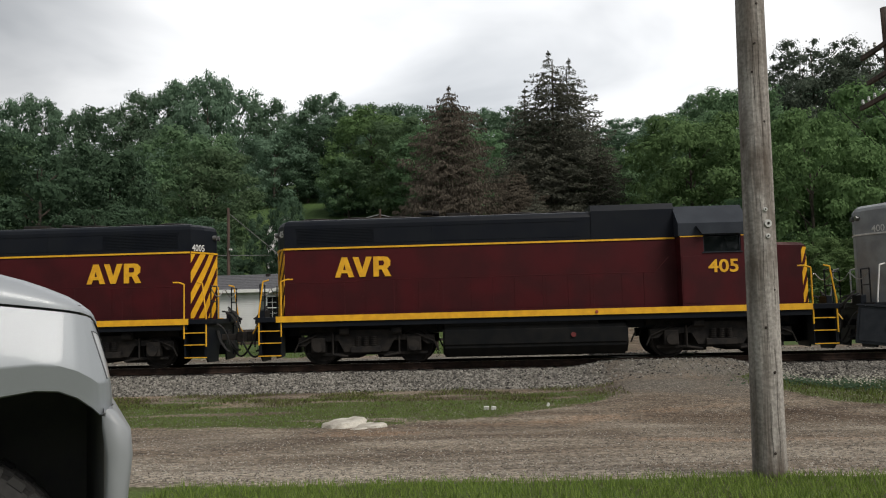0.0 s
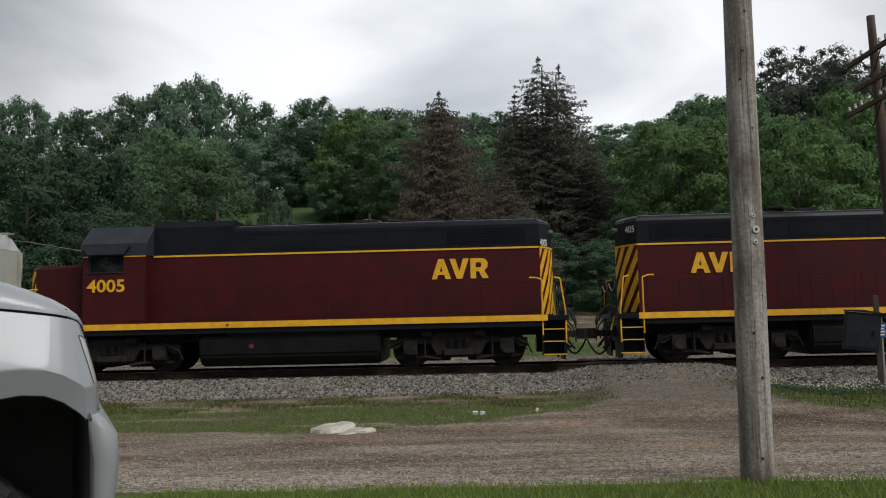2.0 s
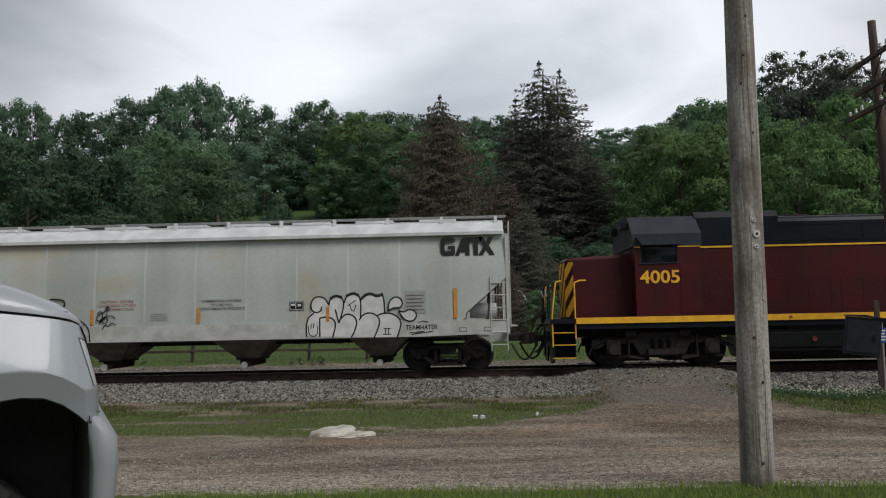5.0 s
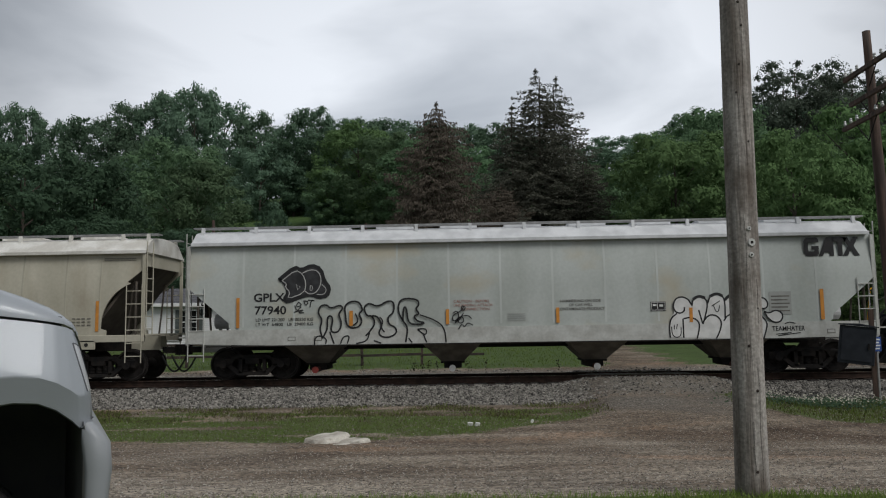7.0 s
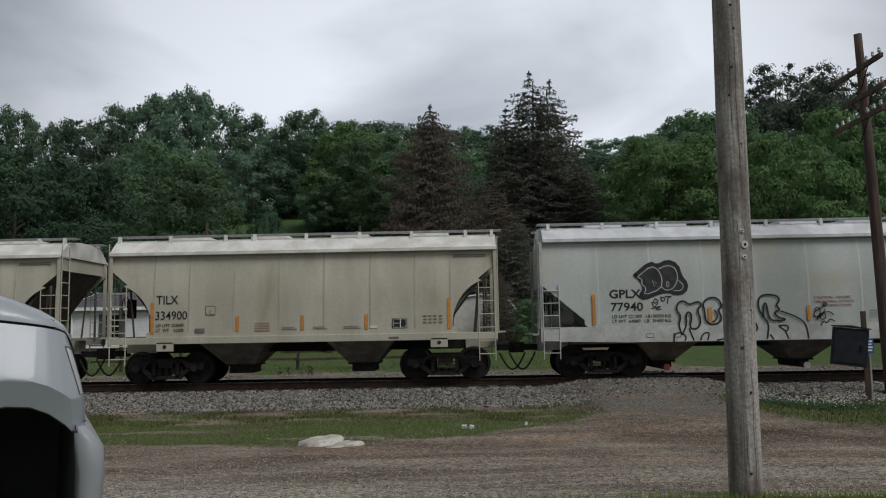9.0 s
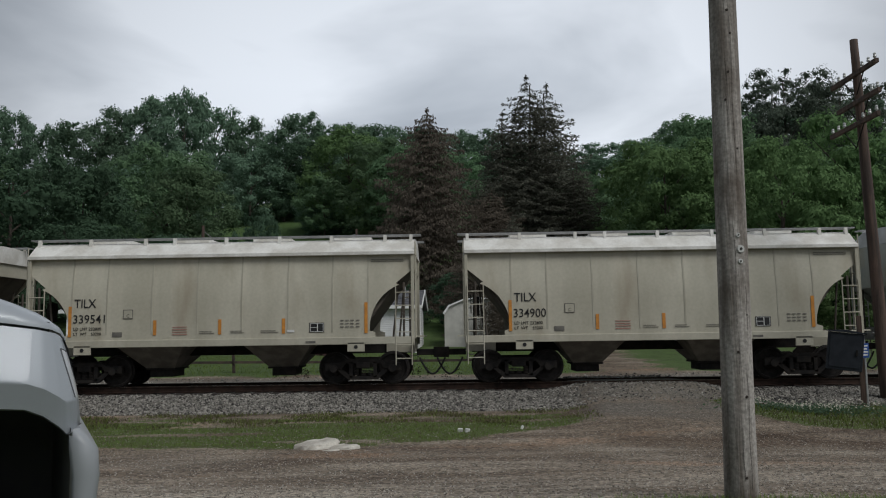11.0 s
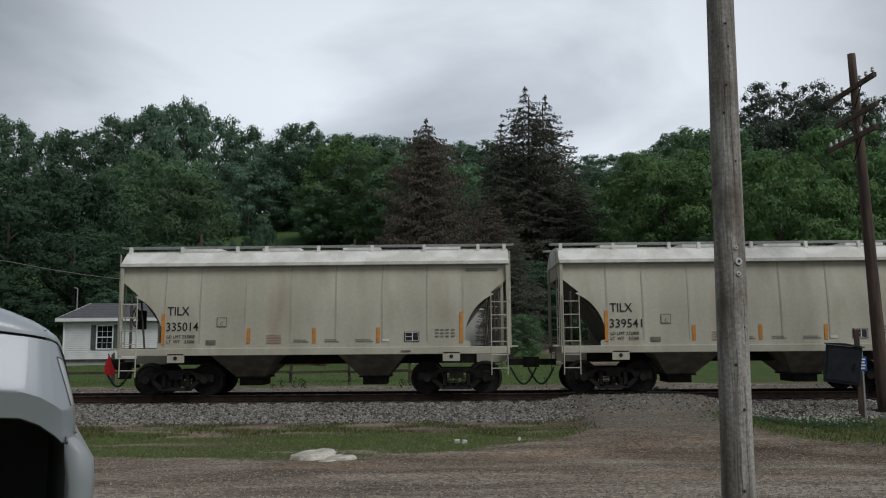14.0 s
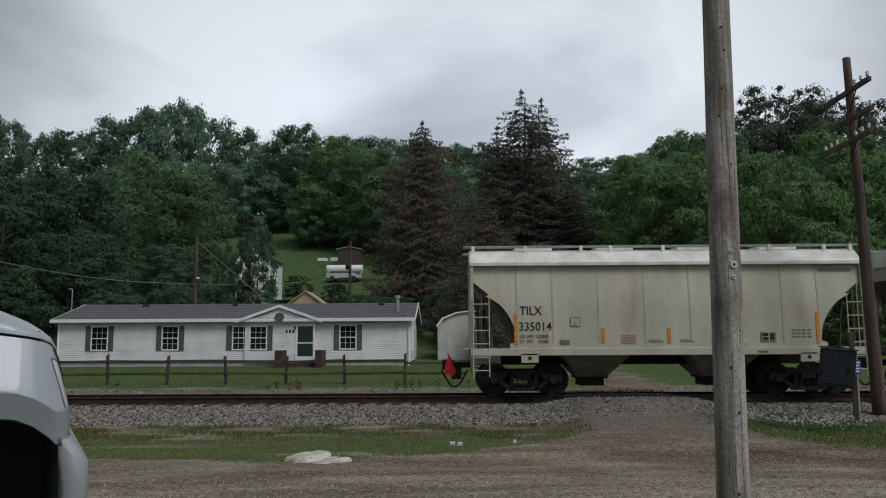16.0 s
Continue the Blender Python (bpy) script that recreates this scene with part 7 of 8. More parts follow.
def parked_truck():
    car = empty("pickup_truck", pose(-0.95, 1.645, 0.0, 0, 0, 30))
    tagged(car, "silver pickup truck parked on the grass beside the road", "truck")
    XB = -4.6
    # fender side: from the hood seam down to the arch lip, swelling outwards over the wheel
    seam_x = [XB, -1.4, -0.9, -0.5, -0.06, 0.008, 0.053, 0.089, 0.122, 0.136, 0.150, 0.160, 0.166]
    seam_z = [1.50, 1.49, 1.475, 1.46, 1.438, 1.430, 1.424, 1.419, 1.415, 1.413, 1.408, 1.40, 1.388]
    low_z = [0.72, 0.72, 0.80, 1.21, 1.249, 1.258, 1.254, 1.238, 1.212, 1.197, 1.201, 1.207, 1.212]
    back = [0.0, 0.0, 0.0, 0.0, 0.0, 0.0, 0.002, 0.006, 0.014, 0.02, 0.03, 0.045, 0.075]
    xs = []
    for a, b in zip(seam_x, seam_x[1:]):
        n = 6 if b - a > 0.1 else 4
        xs += [a + (b - a) * k / n for k in range(n)]
    xs.append(seam_x[-1])
    rows = []
    for x in xs:
        zt, zb, bk = np.interp(x, seam_x, seam_z), np.interp(x, seam_x, low_z), np.interp(x, seam_x, back)
        row = []
        for f in (0, 0.07, 0.14, 0.22, 0.30, 0.38, 0.46, 0.54, 0.61, 0.66, 0.68, 0.70, 0.78, 0.88, 1.0):
            z = zt + (zb - zt) * f
            zc = zb + 0.32 * (zt - zb) if zb > 1.15 else 1.30
            lean = 0.058 * max(0.0, (z - zc) / (zt - zc)) ** 1.15
            tuck = 0.020 * min(1.0, max(0.0, (zc - z) / 0.06))
            row.append((x - 0.034 * (1 - f) ** 1.5 * smooth_step(0.06, 0.166, x), bk + lean + tuck, z))
        row.append((row[-1][0], bk + 0.035, row[-1][2] - 0.004))
        row.append((row[-1][0], bk + 0.16, row[-1][2] - 0.002))
        rows.append(row)
    bm = bmesh.new()
    loft(bm, rows)
    part("fender", bm, M_CARPAINT, car, "silver front fender with flared arch", "angle")
    nose_x = [x - 0.034 * smooth_step(0.06, 0.166, x) for x in seam_x]
    # hood: a crowned panel above the seam
    hx = [XB, -1.4, -0.6, -0.121, -0.06, -0.017, 0.027, 0.073, 0.10, 0.120, 0.130, 0.134]
    hz = [1.64, 1.60, 1.575, 1.527, 1.514, 1.501, 1.484, 1.463, 1.446, 1.430, 1.418, 1.408]
    rows = []
    for k, x in enumerate(hx):
        z0 = np.interp(x, nose_x, seam_z) + 0.006
        top = max(hz[k], z0 + 0.002)
        bk = np.interp(x, nose_x, back)
        row = []
        for a, b in ((0.056, 0.0), (0.057, 0.15), (0.062, 0.45), (0.10, 0.78), (0.16, 0.95), (0.30, 1.0), (0.60, 1.02), (1.0, 1.03), (1.5, 1.0), (1.85, 0.9)):
            row.append((x, bk + a, z0 + (top - z0) * b))
        rows.append(row)
    bm = bmesh.new()
    loft(bm, rows)
    part("hood", bm, M_CARPAINT, car, "silver crowned hood", True)
    # dark gap under the hood edge
    bm = bmesh.new()
    rows = [[(x, np.interp(x, seam_x, back) + 0.075, np.interp(x, seam_x, seam_z) - 0.02), (x, np.interp(x, seam_x, back) + 0.075, np.interp(x, seam_x, seam_z) + 0.02)] for x in xs if x < 0.10]
    loft(bm, rows)
    part("seam_gap", bm, M_DARKPLASTIC, car, "dark shut line under the hood")
    # front face, headlamp, bumper
    bm = bmesh.new()
    loft(bm, [[(0.126, 0.09, 1.405), (0.136, 0.09, 1.38), (0.155, 0.085, 1.30), (0.160, 0.08, 1.20)], [(0.130, 1.0, 1.41), (0.140, 1.0, 1.38), (0.155, 1.0, 1.30), (0.16, 1.0, 1.20)], [(0.12, 1.85, 1.40), (0.13, 1.85, 1.38), (0.15, 1.85, 1.30), (0.154, 1.85, 1.20)]])
    part("front_panel", bm, M_CARPAINT, car, "", True)

    def skin(x, f, off):
        zt, zb, bk = np.interp(x, seam_x, seam_z), np.interp(x, seam_x, low_z), np.interp(x, seam_x, back)
        return (x - 0.034 * (1 - f) ** 1.5 * smooth_step(0.06, 0.166, x) + off * 0.5, bk + 0.058 * max(0.0, 1 - f / 0.68) ** 1.15 - off, zt + (zb - zt) * f)

    levels = [0.15 + 0.5 * k / 12 for k in range(13)]
    bm = bmesh.new()
    loft(bm, [[skin(a + (0.1655 - a) * k / 6, f, 0.0016) for k in range(7)] for f in levels for a in (0.143 + 0.028 * (f - 0.15),)])
    lamp = part("headlamp", bm, M_LENS, car, "wrap-round clear headlamp", True)
    bm = bmesh.new()
    pipe(bm, [skin(0.143 + 0.028 * (f - 0.15), f, 0.001) for f in levels], 0.0014)
    pipe(bm, [skin(0.143 + 0.0225 * k / 6, 0.15, 0.001) for k in range(7)], 0.0018)
    part("lamp_trim", bm, M_DARKPLASTIC, lamp)
    bm = bmesh.new()
    rows = []
    for z, xf, yb in ((1.212, 0.160, -0.02), (1.195, 0.175, -0.03), (1.167, 0.198, -0.035), (1.112, 0.202, -0.035), (1.028, 0.194, -0.03), (0.90, 0.186, -0.02), (0.80, 0.17, 0.0)):
        arch_x = 0.139 if z > 1.15 else 0.146
        rows.append([(arch_x, yb + 0.045, z if z < 1.2 else 1.195), (arch_x + 0.004, yb + 0.004, z if z < 1.2 else 1.197), (xf - 0.016, yb, z), (xf - 0.003, yb + 0.022, z), (xf, yb + 0.09, z), (xf + 0.03, 0.9, z), (xf, 1.85, z)])
    loft(bm, rows)
    loft(bm, [[(0.139, 0.03, 1.196), (0.139, 0.3, 1.196)], [(0.160, 0.0, 1.2125), (0.160, 0.3, 1.2125)]])
    part("bumper", bm, M_CARGREY, car, "grey plastic bumper end", True)
    # inner arch
    bm = bmesh.new()
    loft(bm, [[(x, 0.05, np.interp(x, seam_x, low_z) + 0.004), (x, 0.62, np.interp(x, seam_x, low_z) - 0.02)] for x in xs if x > -0.85])
    loft(bm, [[(0.143, 0.02, 1.21), (0.143, 0.62, 1.20)], [(0.147, 0.02, 0.50), (0.147, 0.62, 0.50)]])
    loft(bm, [[(-0.9, 0.62, 1.26), (0.147, 0.62, 1.26)], [(-0.9, 0.62, 0.45), (0.147, 0.62, 0.45)]])
    part("wheel_arch_liner", bm, M_DARKPLASTIC, car, "black wheel arch liner")
    # rest of the body behind
    bm = bmesh.new()
    box(bm, XB, -0.95, 0.06, 1.85, 0.70, 1.46, 0.05)
    part("body", bm, M_CARPAINT, car)
    bm = bmesh.new()
    prism(bm, [(XB, 1.46), (-1.7, 1.46), (-2.3, 1.95), (XB, 1.98)], 0.14, 1.77)
    bmesh.ops.bevel(bm, geom=bm.edges[:], offset=0.06, segments=2, affect="EDGES")
    part("cabin", bm, M_CARPAINT, car)
    bm = bmesh.new()
    prism(bm, [(XB + 0.2, 1.5), (-1.95, 1.5), (-2.4, 1.88), (XB + 0.2, 1.9)], 0.125, 0.138)
    part("side_window", bm, M_GLASS, car)
    # wheels
    for wx in (-0.285, -3.7):
        bm = bmesh.new()
        m = Matrix.Translation((wx, 0.24, 0.745)) @ Matrix.Rotation(math.pi / 2, 4, "X")
        lathe(bm, [(0.22, -0.10), (0.30, -0.12), (0.37, -0.11), (0.392, -0.09), (0.398, 0.0), (0.392, 0.09), (0.37, 0.115), (0.30, 0.125), (0.22, 0.10)], 48, m)
        tyre = part("tyre", bm, M_RUBBER, car, "black road tyre")
        bm = bmesh.new()
        for k in range(44):
            a = k * math.tau / 44
            for j, w in enumerate((-0.075, -0.025, 0.025, 0.075)):
                aa = a + 0.07 * (j % 2)
                c = Matrix.Translation((wx, 0.24, 0.745)) @ Matrix.Rotation(aa, 4, "Y") @ Matrix.Translation((0.40, w, 0))
                vs = [bm.verts.new(c @ Vector(q)) for q in ((-0.01, -0.02, -0.02), (0.006, -0.018, -0.017), (0.006, 0.018, -0.017), (-0.01, 0.02, -0.02), (-0.01, -0.02, 0.02), (0.006, -0.018, 0.017), (0.006, 0.018, 0.017), (-0.01, 0.02, 0.02))]
                for f in ((0, 1, 2, 3), (7, 6, 5, 4), (0, 4, 5, 1), (1, 5, 6, 2), (2, 6, 7, 3)):
                    bm.faces.new([vs[i] for i in f])
        part("tread", bm, M_RUBBER, tyre)
        bm = bmesh.new()
        lathe(bm, [(0.23, 0.08), (0.22, 0.10), (0.17, 0.05), (0.07, 0.06), (0.06, 0.10), (0.01, 0.105)], 24, m)
        part("rim", bm, M_GALV, tyre, "grey alloy rim")


parked_truck()


# ---- trees ----
def leaf_frames(n, normals, rng):
    r = rng.normal(size=(n, 3)) * 0.36 + normals
    r /= np.linalg.norm(r, axis=1, keepdims=True)
    t = rng.normal(size=(n, 3))
    t -= (t * r).sum(1, keepdims=True) * r
    t /= np.linalg.norm(t, axis=1, keepdims=True)
    return r, t, np.cross(r, t)


def leaf_quads(centres, normals, size, rng, droop=0.0):
    """Small bent leaf sprays at the given places."""
    n = len(centres)
    r, t, b = leaf_frames(n, normals, rng)
    s = (size * rng.uniform(0.55, 1.35, n))[:, None]
    q = np.empty((n, 4, 3))
    q[:, 0] = centres - t * s
    q[:, 1] = centres - b * s * 0.55 + r * s * 0.15
    q[:, 2] = centres + t * s
    q[:, 3] = centres + b * s * 0.55 + r * s * 0.15
    q[:, :, 2] -= droop * rng.uniform(0, 1, (n, 1)) * size
    return q


def leaf_tris(centres, normals, size, rng):
    """Small three-cornered leaves at the given places."""
    n = len(centres)
    r, t, b = leaf_frames(n, normals, rng)
    s = (size * rng.uniform(0.6, 1.4, n))[:, None]
    q = np.empty((n, 3, 3))
    q[:, 0] = centres - t * s
    q[:, 1] = centres + t * s * 0.75 - b * s * 0.75
    q[:, 2] = centres + t * s * 0.75 + b * s * 0.75
    return q


def tris_mesh(name, corners, mat):
    """A mesh from an array of loose triangles, (n, 3, 3)."""
    n = len(corners)
    me = bpy.data.meshes.new(name)
    me.vertices.add(3 * n)
    me.vertices.foreach_set("co", np.asarray(corners, dtype=np.float32).reshape(-1))
    me.loops.add(3 * n)
    me.loops.foreach_set("vertex_index", np.arange(3 * n, dtype=np.int32))
    me.polygons.add(n)
    me.polygons.foreach_set("loop_start", np.arange(0, 3 * n, 3, dtype=np.int32))
    me.materials.append(mat)
    me.update(calc_edges=True)
    return me


def broadleaf_crown(seed, lobes, leaves, width=0.42, base=0.12, sparse=1.0, leaf=0.016):
    """A crown one metre high for scaling: layered clumps of leaves on uneven boughs, with gaps between them."""
    rng = np.random.default_rng(seed)
    tris = []
    for k in range(lobes):
        h = base + (0.96 - base) * ((k + rng.uniform(0, 1)) / lobes) ** 0.8
        f = (h - base) / (1 - base)
        outline = width * math.sin(math.pi * min(1, 0.16 + 0.76 * f)) ** 0.6
        rad = outline * (rng.uniform(0.72, 1.10) if rng.uniform() < 0.75 else rng.uniform(0.1, 0.65))
        a = k * 2.399 + rng.normal() * 0.4
        r = rng.choice((rng.uniform(0.050, 0.085), rng.uniform(0.085, 0.135))) * sparse * (1.0 - 0.25 * f)
        c = np.array([rad * math.cos(a), rad * math.sin(a), min(h, 0.99 - r * 0.6)])
        n = int(leaves / lobes * (r / (0.088 * sparse)) ** 2)
        d = rng.normal(size=(n, 3))
        d[:, 2] += 0.55
        d += np.array([math.cos(a), math.sin(a), 0.10]) * 0.45
        d /= np.linalg.norm(d, axis=1, keepdims=True)
        wob = 1 + 0.30 * np.sin(d[:, 0] * 5 + k) * np.sin(d[:, 1] * 5 + 2 * k) + 0.20 * np.sin(d[:, 2] * 9 + k)
        p = c + d * (r * wob)[:, None] * np.array([1.25, 1.25, 0.66]) * rng.uniform(0.70, 1.12, (n, 1)) ** 0.6
        tris.append(leaf_tris(p, d * 1.0 + np.array([0, 0, 0.35]), leaf, rng))
        # coarser leaves deeper inside each clump
        m = max(6, n // 8)
        inner = c + d[:m] * (r * wob[:m])[:, None] * np.array([1.2, 1.2, 0.62]) * rng.uniform(0.40, 0.75, (m, 1))
        tris.append(leaf_tris(inner, d[:m], leaf * 2.4, rng))
    return np.concatenate(tris)


def spray_tris(centres, ways, length, width, rng):
    """Narrow pointed sprays that grow from their places along given ways."""
    n = len(centres)
    d = ways + rng.normal(size=(n, 3)) * 0.30
    d /= np.linalg.norm(d, axis=1, keepdims=True)
    b = np.cross(d, rng.normal(size=(n, 3)))
    b /= np.linalg.norm(b, axis=1, keepdims=True)
    k = rng.uniform(0.6, 1.4, n)[:, None]
    q = np.empty((n, 3, 3))
    q[:, 0] = centres - b * k * width[:, None]
    q[:, 1] = centres + b * k * width[:, None]
    q[:, 2] = centres + d * k * length[:, None]
    return q


def spruce_crown(seed, width=0.30, power=0.80, leaf=0.0105, ragged=0.22, hang=0.25, levels=34):
    """Whorls of boughs with rising tips, feathered with needle sprays, one metre high for scaling."""
    rng = np.random.default_rng(seed)
    cs, ds, ls = [], [], []
    for k in range(levels):
        h = 0.03 + 0.965 * (k / (levels - 1)) ** 0.92
        reach = width * (1 - math.exp(-(1 - h) / power)) + 0.004
        n = 9 if h < 0.65 else 7 if h < 0.9 else 5
        a0 = rng.uniform(0, math.tau)
        for j in range(n):
            a = a0 + j * math.tau / n + rng.normal() * 0.25
            ln = reach * rng.uniform(1 - ragged * 1.5, 1 + ragged)
            m = max(5, int(ln / 0.0062))
            reps = 5
            f = np.tile(np.linspace(0.12, 1, m), reps)
            sag = -0.24 * ln * f ** 1.3 + 0.30 * ln * np.maximum(0, f - 0.65)
            spread = 0.002 + 0.20 * ln * np.sin(np.pi * np.minimum(1, 0.12 + f * 0.86)) ** 0.8
            side = rng.normal(size=m * reps) * spread
            out = np.array([math.cos(a), math.sin(a), 0.0])
            across = np.array([-math.sin(a), math.cos(a), 0.0])
            c = out * (ln * f)[:, None] + across * side[:, None]
            c[:, 2] = h + sag - np.abs(side) * 0.35 - rng.uniform(0, 0.010, m * reps) * (0.3 + f)
            cs.append(c)
            ds.append(out * 0.7 + across * np.sign(side)[:, None] * 0.6 + np.array([0, 0, -hang]))
            ls.append(np.full(m * reps, leaf * (0.45 + 0.55 * min(1.0, reach / 0.10))))
    # the leader's own short needles
    z = np.linspace(0.93, 1.0, 60)
    c = np.stack([rng.normal(size=60) * 0.0015, rng.normal(size=60) * 0.0015, z], 1)
    cs.append(c)
    ds.append(np.stack([rng.normal(size=60), rng.normal(size=60), np.full(60, 0.9)], 1))
    ls.append(np.full(60, leaf * 0.8))
    length = np.concatenate(ls)
    return spray_tris(np.concatenate(cs), np.concatenate(ds), length * 2.0, length * 0.55, rng)


def trunk_mesh(name, seed, limbs, top, r0, reach):
    rnd = random.Random(seed)
    bm = bmesh.new()
    taper(bm, 0, 0, -0.05, top, r0, r0 * 0.25, (0.02, 0.01), 8, 0.1, 8)
    for k in range(limbs):
        h = top * (0.28 + 0.65 * k / max(1, limbs))
        a = k * 2.4 + rnd.random()
        ln = reach * (0.6 + 0.5 * rnd.random()) * (1 - 0.35 * k / max(1, limbs))
        p0 = Vector((0.02 * h / top, 0.01 * h / top, h))
        p1 = p0 + Vector((math.cos(a) * ln * 0.6, math.sin(a) * ln * 0.6, ln * 0.55))
        p2 = p1 + Vector((math.cos(a + 0.3) * ln * 0.4, math.sin(a + 0.3) * ln * 0.4, ln * 0.35))
        rod(bm, p0, p1, r0 * 0.34, 6, r0 * 0.2)
        rod(bm, p1, p2, r0 * 0.2, 5, r0 * 0.07)
    me = bpy.data.meshes.new(name)
    bmesh.ops.recalc_face_normals(bm, faces=bm.faces[:])
    bm.to_mesh(me)
    bm.free()
    me.materials.append(M_TRUNK)
    return me


CROWNS = {}
for k in range(5):
    CROWNS["broad%d" % k] = tris_mesh("crown", broadleaf_crown(20 + k, 92, 19000, 0.38 + 0.03 * (k % 3), 0.08, 1.0, 0.0098), M_LEAF)
for k in range(4):
    CROWNS["far%d" % k] = tris_mesh("crown", broadleaf_crown(40 + k, 70, 11000, 0.35 + 0.05 * (k % 2), 0.10, 1.10, 0.0125), M_LEAF_HAZED)
for k in range(3):
    CROWNS["light%d" % k] = tris_mesh("crown", broadleaf_crown(60 + k, 88, 19000, 0.42, 0.04, 1.0, 0.0105), M_LEAF_LIGHT)
for k in range(2):
    CROWNS["sparse%d" % k] = tris_mesh("crown", broadleaf_crown(80 + k, 50, 9500, 0.25, 0.50, 0.56, 0.0056), M_LEAF_OPEN)
for k in range(2):
    CROWNS["dark%d" % k] = tris_mesh("crown", broadleaf_crown(90 + k, 88, 18000, 0.46 - 0.04 * k, 0.03, 1.0, 0.0105), M_LEAF_DARK)
CROWNS["spruce"] = tris_mesh("crown", spruce_crown(7, 0.26, 0.33, 0.0062, 0.42), M_NEEDLE)
CROWNS["spruce2"] = tris_mesh("crown", spruce_crown(17, 0.245, 0.33, 0.0062, 0.42), M_NEEDLE)
CROWNS["brown"] = tris_mesh("crown", spruce_crown(9, 0.28, 0.20, 0.0062, 0.30, 1.3, 38), M_NEEDLE_BROWN)
TRUNK_BROAD = trunk_mesh("trunk", 1, 9, 0.80, 0.020, 0.30)
TRUNK_TALL = trunk_mesh("trunk", 2, 8, 0.92, 0.012, 0.20)
TRUNK_SPRUCE = trunk_mesh("trunk", 3, 0, 0.96, 0.011, 0.1)


def tree(kind, x, y, height, label, group="", wide=1.0, turn=0.0, low=0.0, name="tree"):
    """A tree of that height; wide widens its crown."""
    ob = empty(name, Matrix.Translation((x, y, ground_z(x, y) - low)) @ Matrix.Rotation(turn, 4, "Z") @ Matrix.Diagonal((height * wide, height * wide, height, 1)))
    tagged(ob, label, "bush" if name == "bush" else "tree", group)
    trunk = new("trunk", TRUNK_SPRUCE if kind in ("spruce", "spruce2", "brown") else TRUNK_TALL if kind.startswith("sparse") else TRUNK_BROAD)
    trunk.parent = ob
    crown = new("crown", CROWNS[kind])
    crown.parent = ob
    return ob


def woods():
    rnd = random.Random(12)
    # skyline: bearings and heights over the horizon, in degrees, of the wooded ridge
    bearing = [-48, -31.4, -29.9, -28.8, -27.4, -26.1, -25.0, -24.1, -22.7, -21.3, -19.0, -16.9, -15.3, -14.1, -13.4, -12.2, -10.6, -9.0, -6.8, -3.8, 1.1, 6, 9.1, 11.1, 12.6, 14.6, 18.3, 24, 40]
    height = [14, 14.0, 14.4, 13.8, 13.5, 14.3, 14.0, 14.9, 15.4, 16.1, 16.4, 15.7, 15.1, 14.4, 13.8, 15.8, 15.0, 14.8, 15.0, 15.0, 14.2, 13.2, 12.3, 13.2, 13.0, 13.9, 14.4, 14.5, 14]
    az = -44.0
    k = 0
    while az < 38:
        d = 168 + rnd.uniform(-14, 14)
        x, y = d * math.tan(radians(az)), d
        top = 1.4 + math.tan(radians(float(np.interp(az, bearing, height)))) * math.hypot(x, y) + rnd.uniform(-0.9, 0.7)
        g = ground_z(x, y)
        h = max(9.0, top - g)
        tree("far%d" % (k % 4), x, y, h, "dense green broadleaf tree on the wooded ridge", "trees on the ridge", min(1.25, 14.0 / h) * rnd.uniform(0.95, 1.2), rnd.uniform(0, 6.28))
        az += rnd.uniform(1.7, 2.5)
        k += 1
    # the slope below the ridge, with a clearing kept open
    for row, (d, drop, step) in enumerate(((140, 3.4, 2.9), (118, 6.6, 3.5))):
        az = -44.0 + row
        while az < 38:
            dd = d + rnd.uniform(-7, 7)
            x = dd * math.tan(radians(az))
            clearing = -18.5 < az < (-8 if row == 0 else -4.5)
            if not clearing:
                top = 1.4 + math.tan(radians(float(np.interp(az, bearing, height)) - drop - rnd.uniform(0, 1.8))) * math.hypot(x, dd)
                h = max(7.5, top - ground_z(x, dd))
                kind = ("far%d" % (k % 4)) if rnd.random() < 0.55 else ("broad%d" % (k % 5))
                tree(kind, x, dd, h, "green broadleaf tree on the hillside", "trees on the hillside", min(1.3, 12.0 / h), rnd.uniform(0, 6.28))
            az += rnd.uniform(step * 0.8, step * 1.2)
            k += 1
    # edge of the clearing
    for x, y, h, kind in ((-38.5, 146, 15, "far1"), (-33.0, 150, 16, "dark0"), (-27.0, 152, 16, "dark1"), (-22.5, 150, 14, "far2")):
        tree(kind, x, y, h, "dark tree at the upper edge of the meadow", "trees round the meadow", 1.0, rnd.uniform(0, 6.28), 1.0)
    for x, y, h, kind in ((-17.4, 128, 16.5, "light0"), (-12.0, 122, 15, "broad2"), (-20.8, 124, 10, "broad3"), (-7.0, 118, 14.5, "broad1"), (-1.5, 112, 14, "broad4")):
        tree(kind, x, y, h, "green broadleaf tree beside the meadow", "trees round the meadow", 1.0, rnd.uniform(0, 6.28))
    # tall trees to one side of the house
    tree("dark0", -37.8, 66, 14.8, "big dark green broadleaf tree behind the house", "trees behind the house", 0.95, 0.4)
    tree("dark1", -33.4, 70, 13.4, "dark green broadleaf tree behind the house", "trees behind the house", 0.85, 1.4)
    tree("broad0", -44.5, 68, 15.5, "dark green broadleaf tree behind the house", "trees behind the house", 0.95, 2.4)
    tree("broad2", -32.6, 88, 15.4, "large round-topped broadleaf tree behind the house", "trees behind the house", 0.95, 0.9)
    tree("broad4", -28.6, 84, 13.5, "broadleaf tree at the meadow's edge", "trees behind the house", 0.9, 3.0)
    tree("dark1", -27.2, 76, 7.0, "low dark tree behind the house", "trees behind the house", 1.15, 5.0)
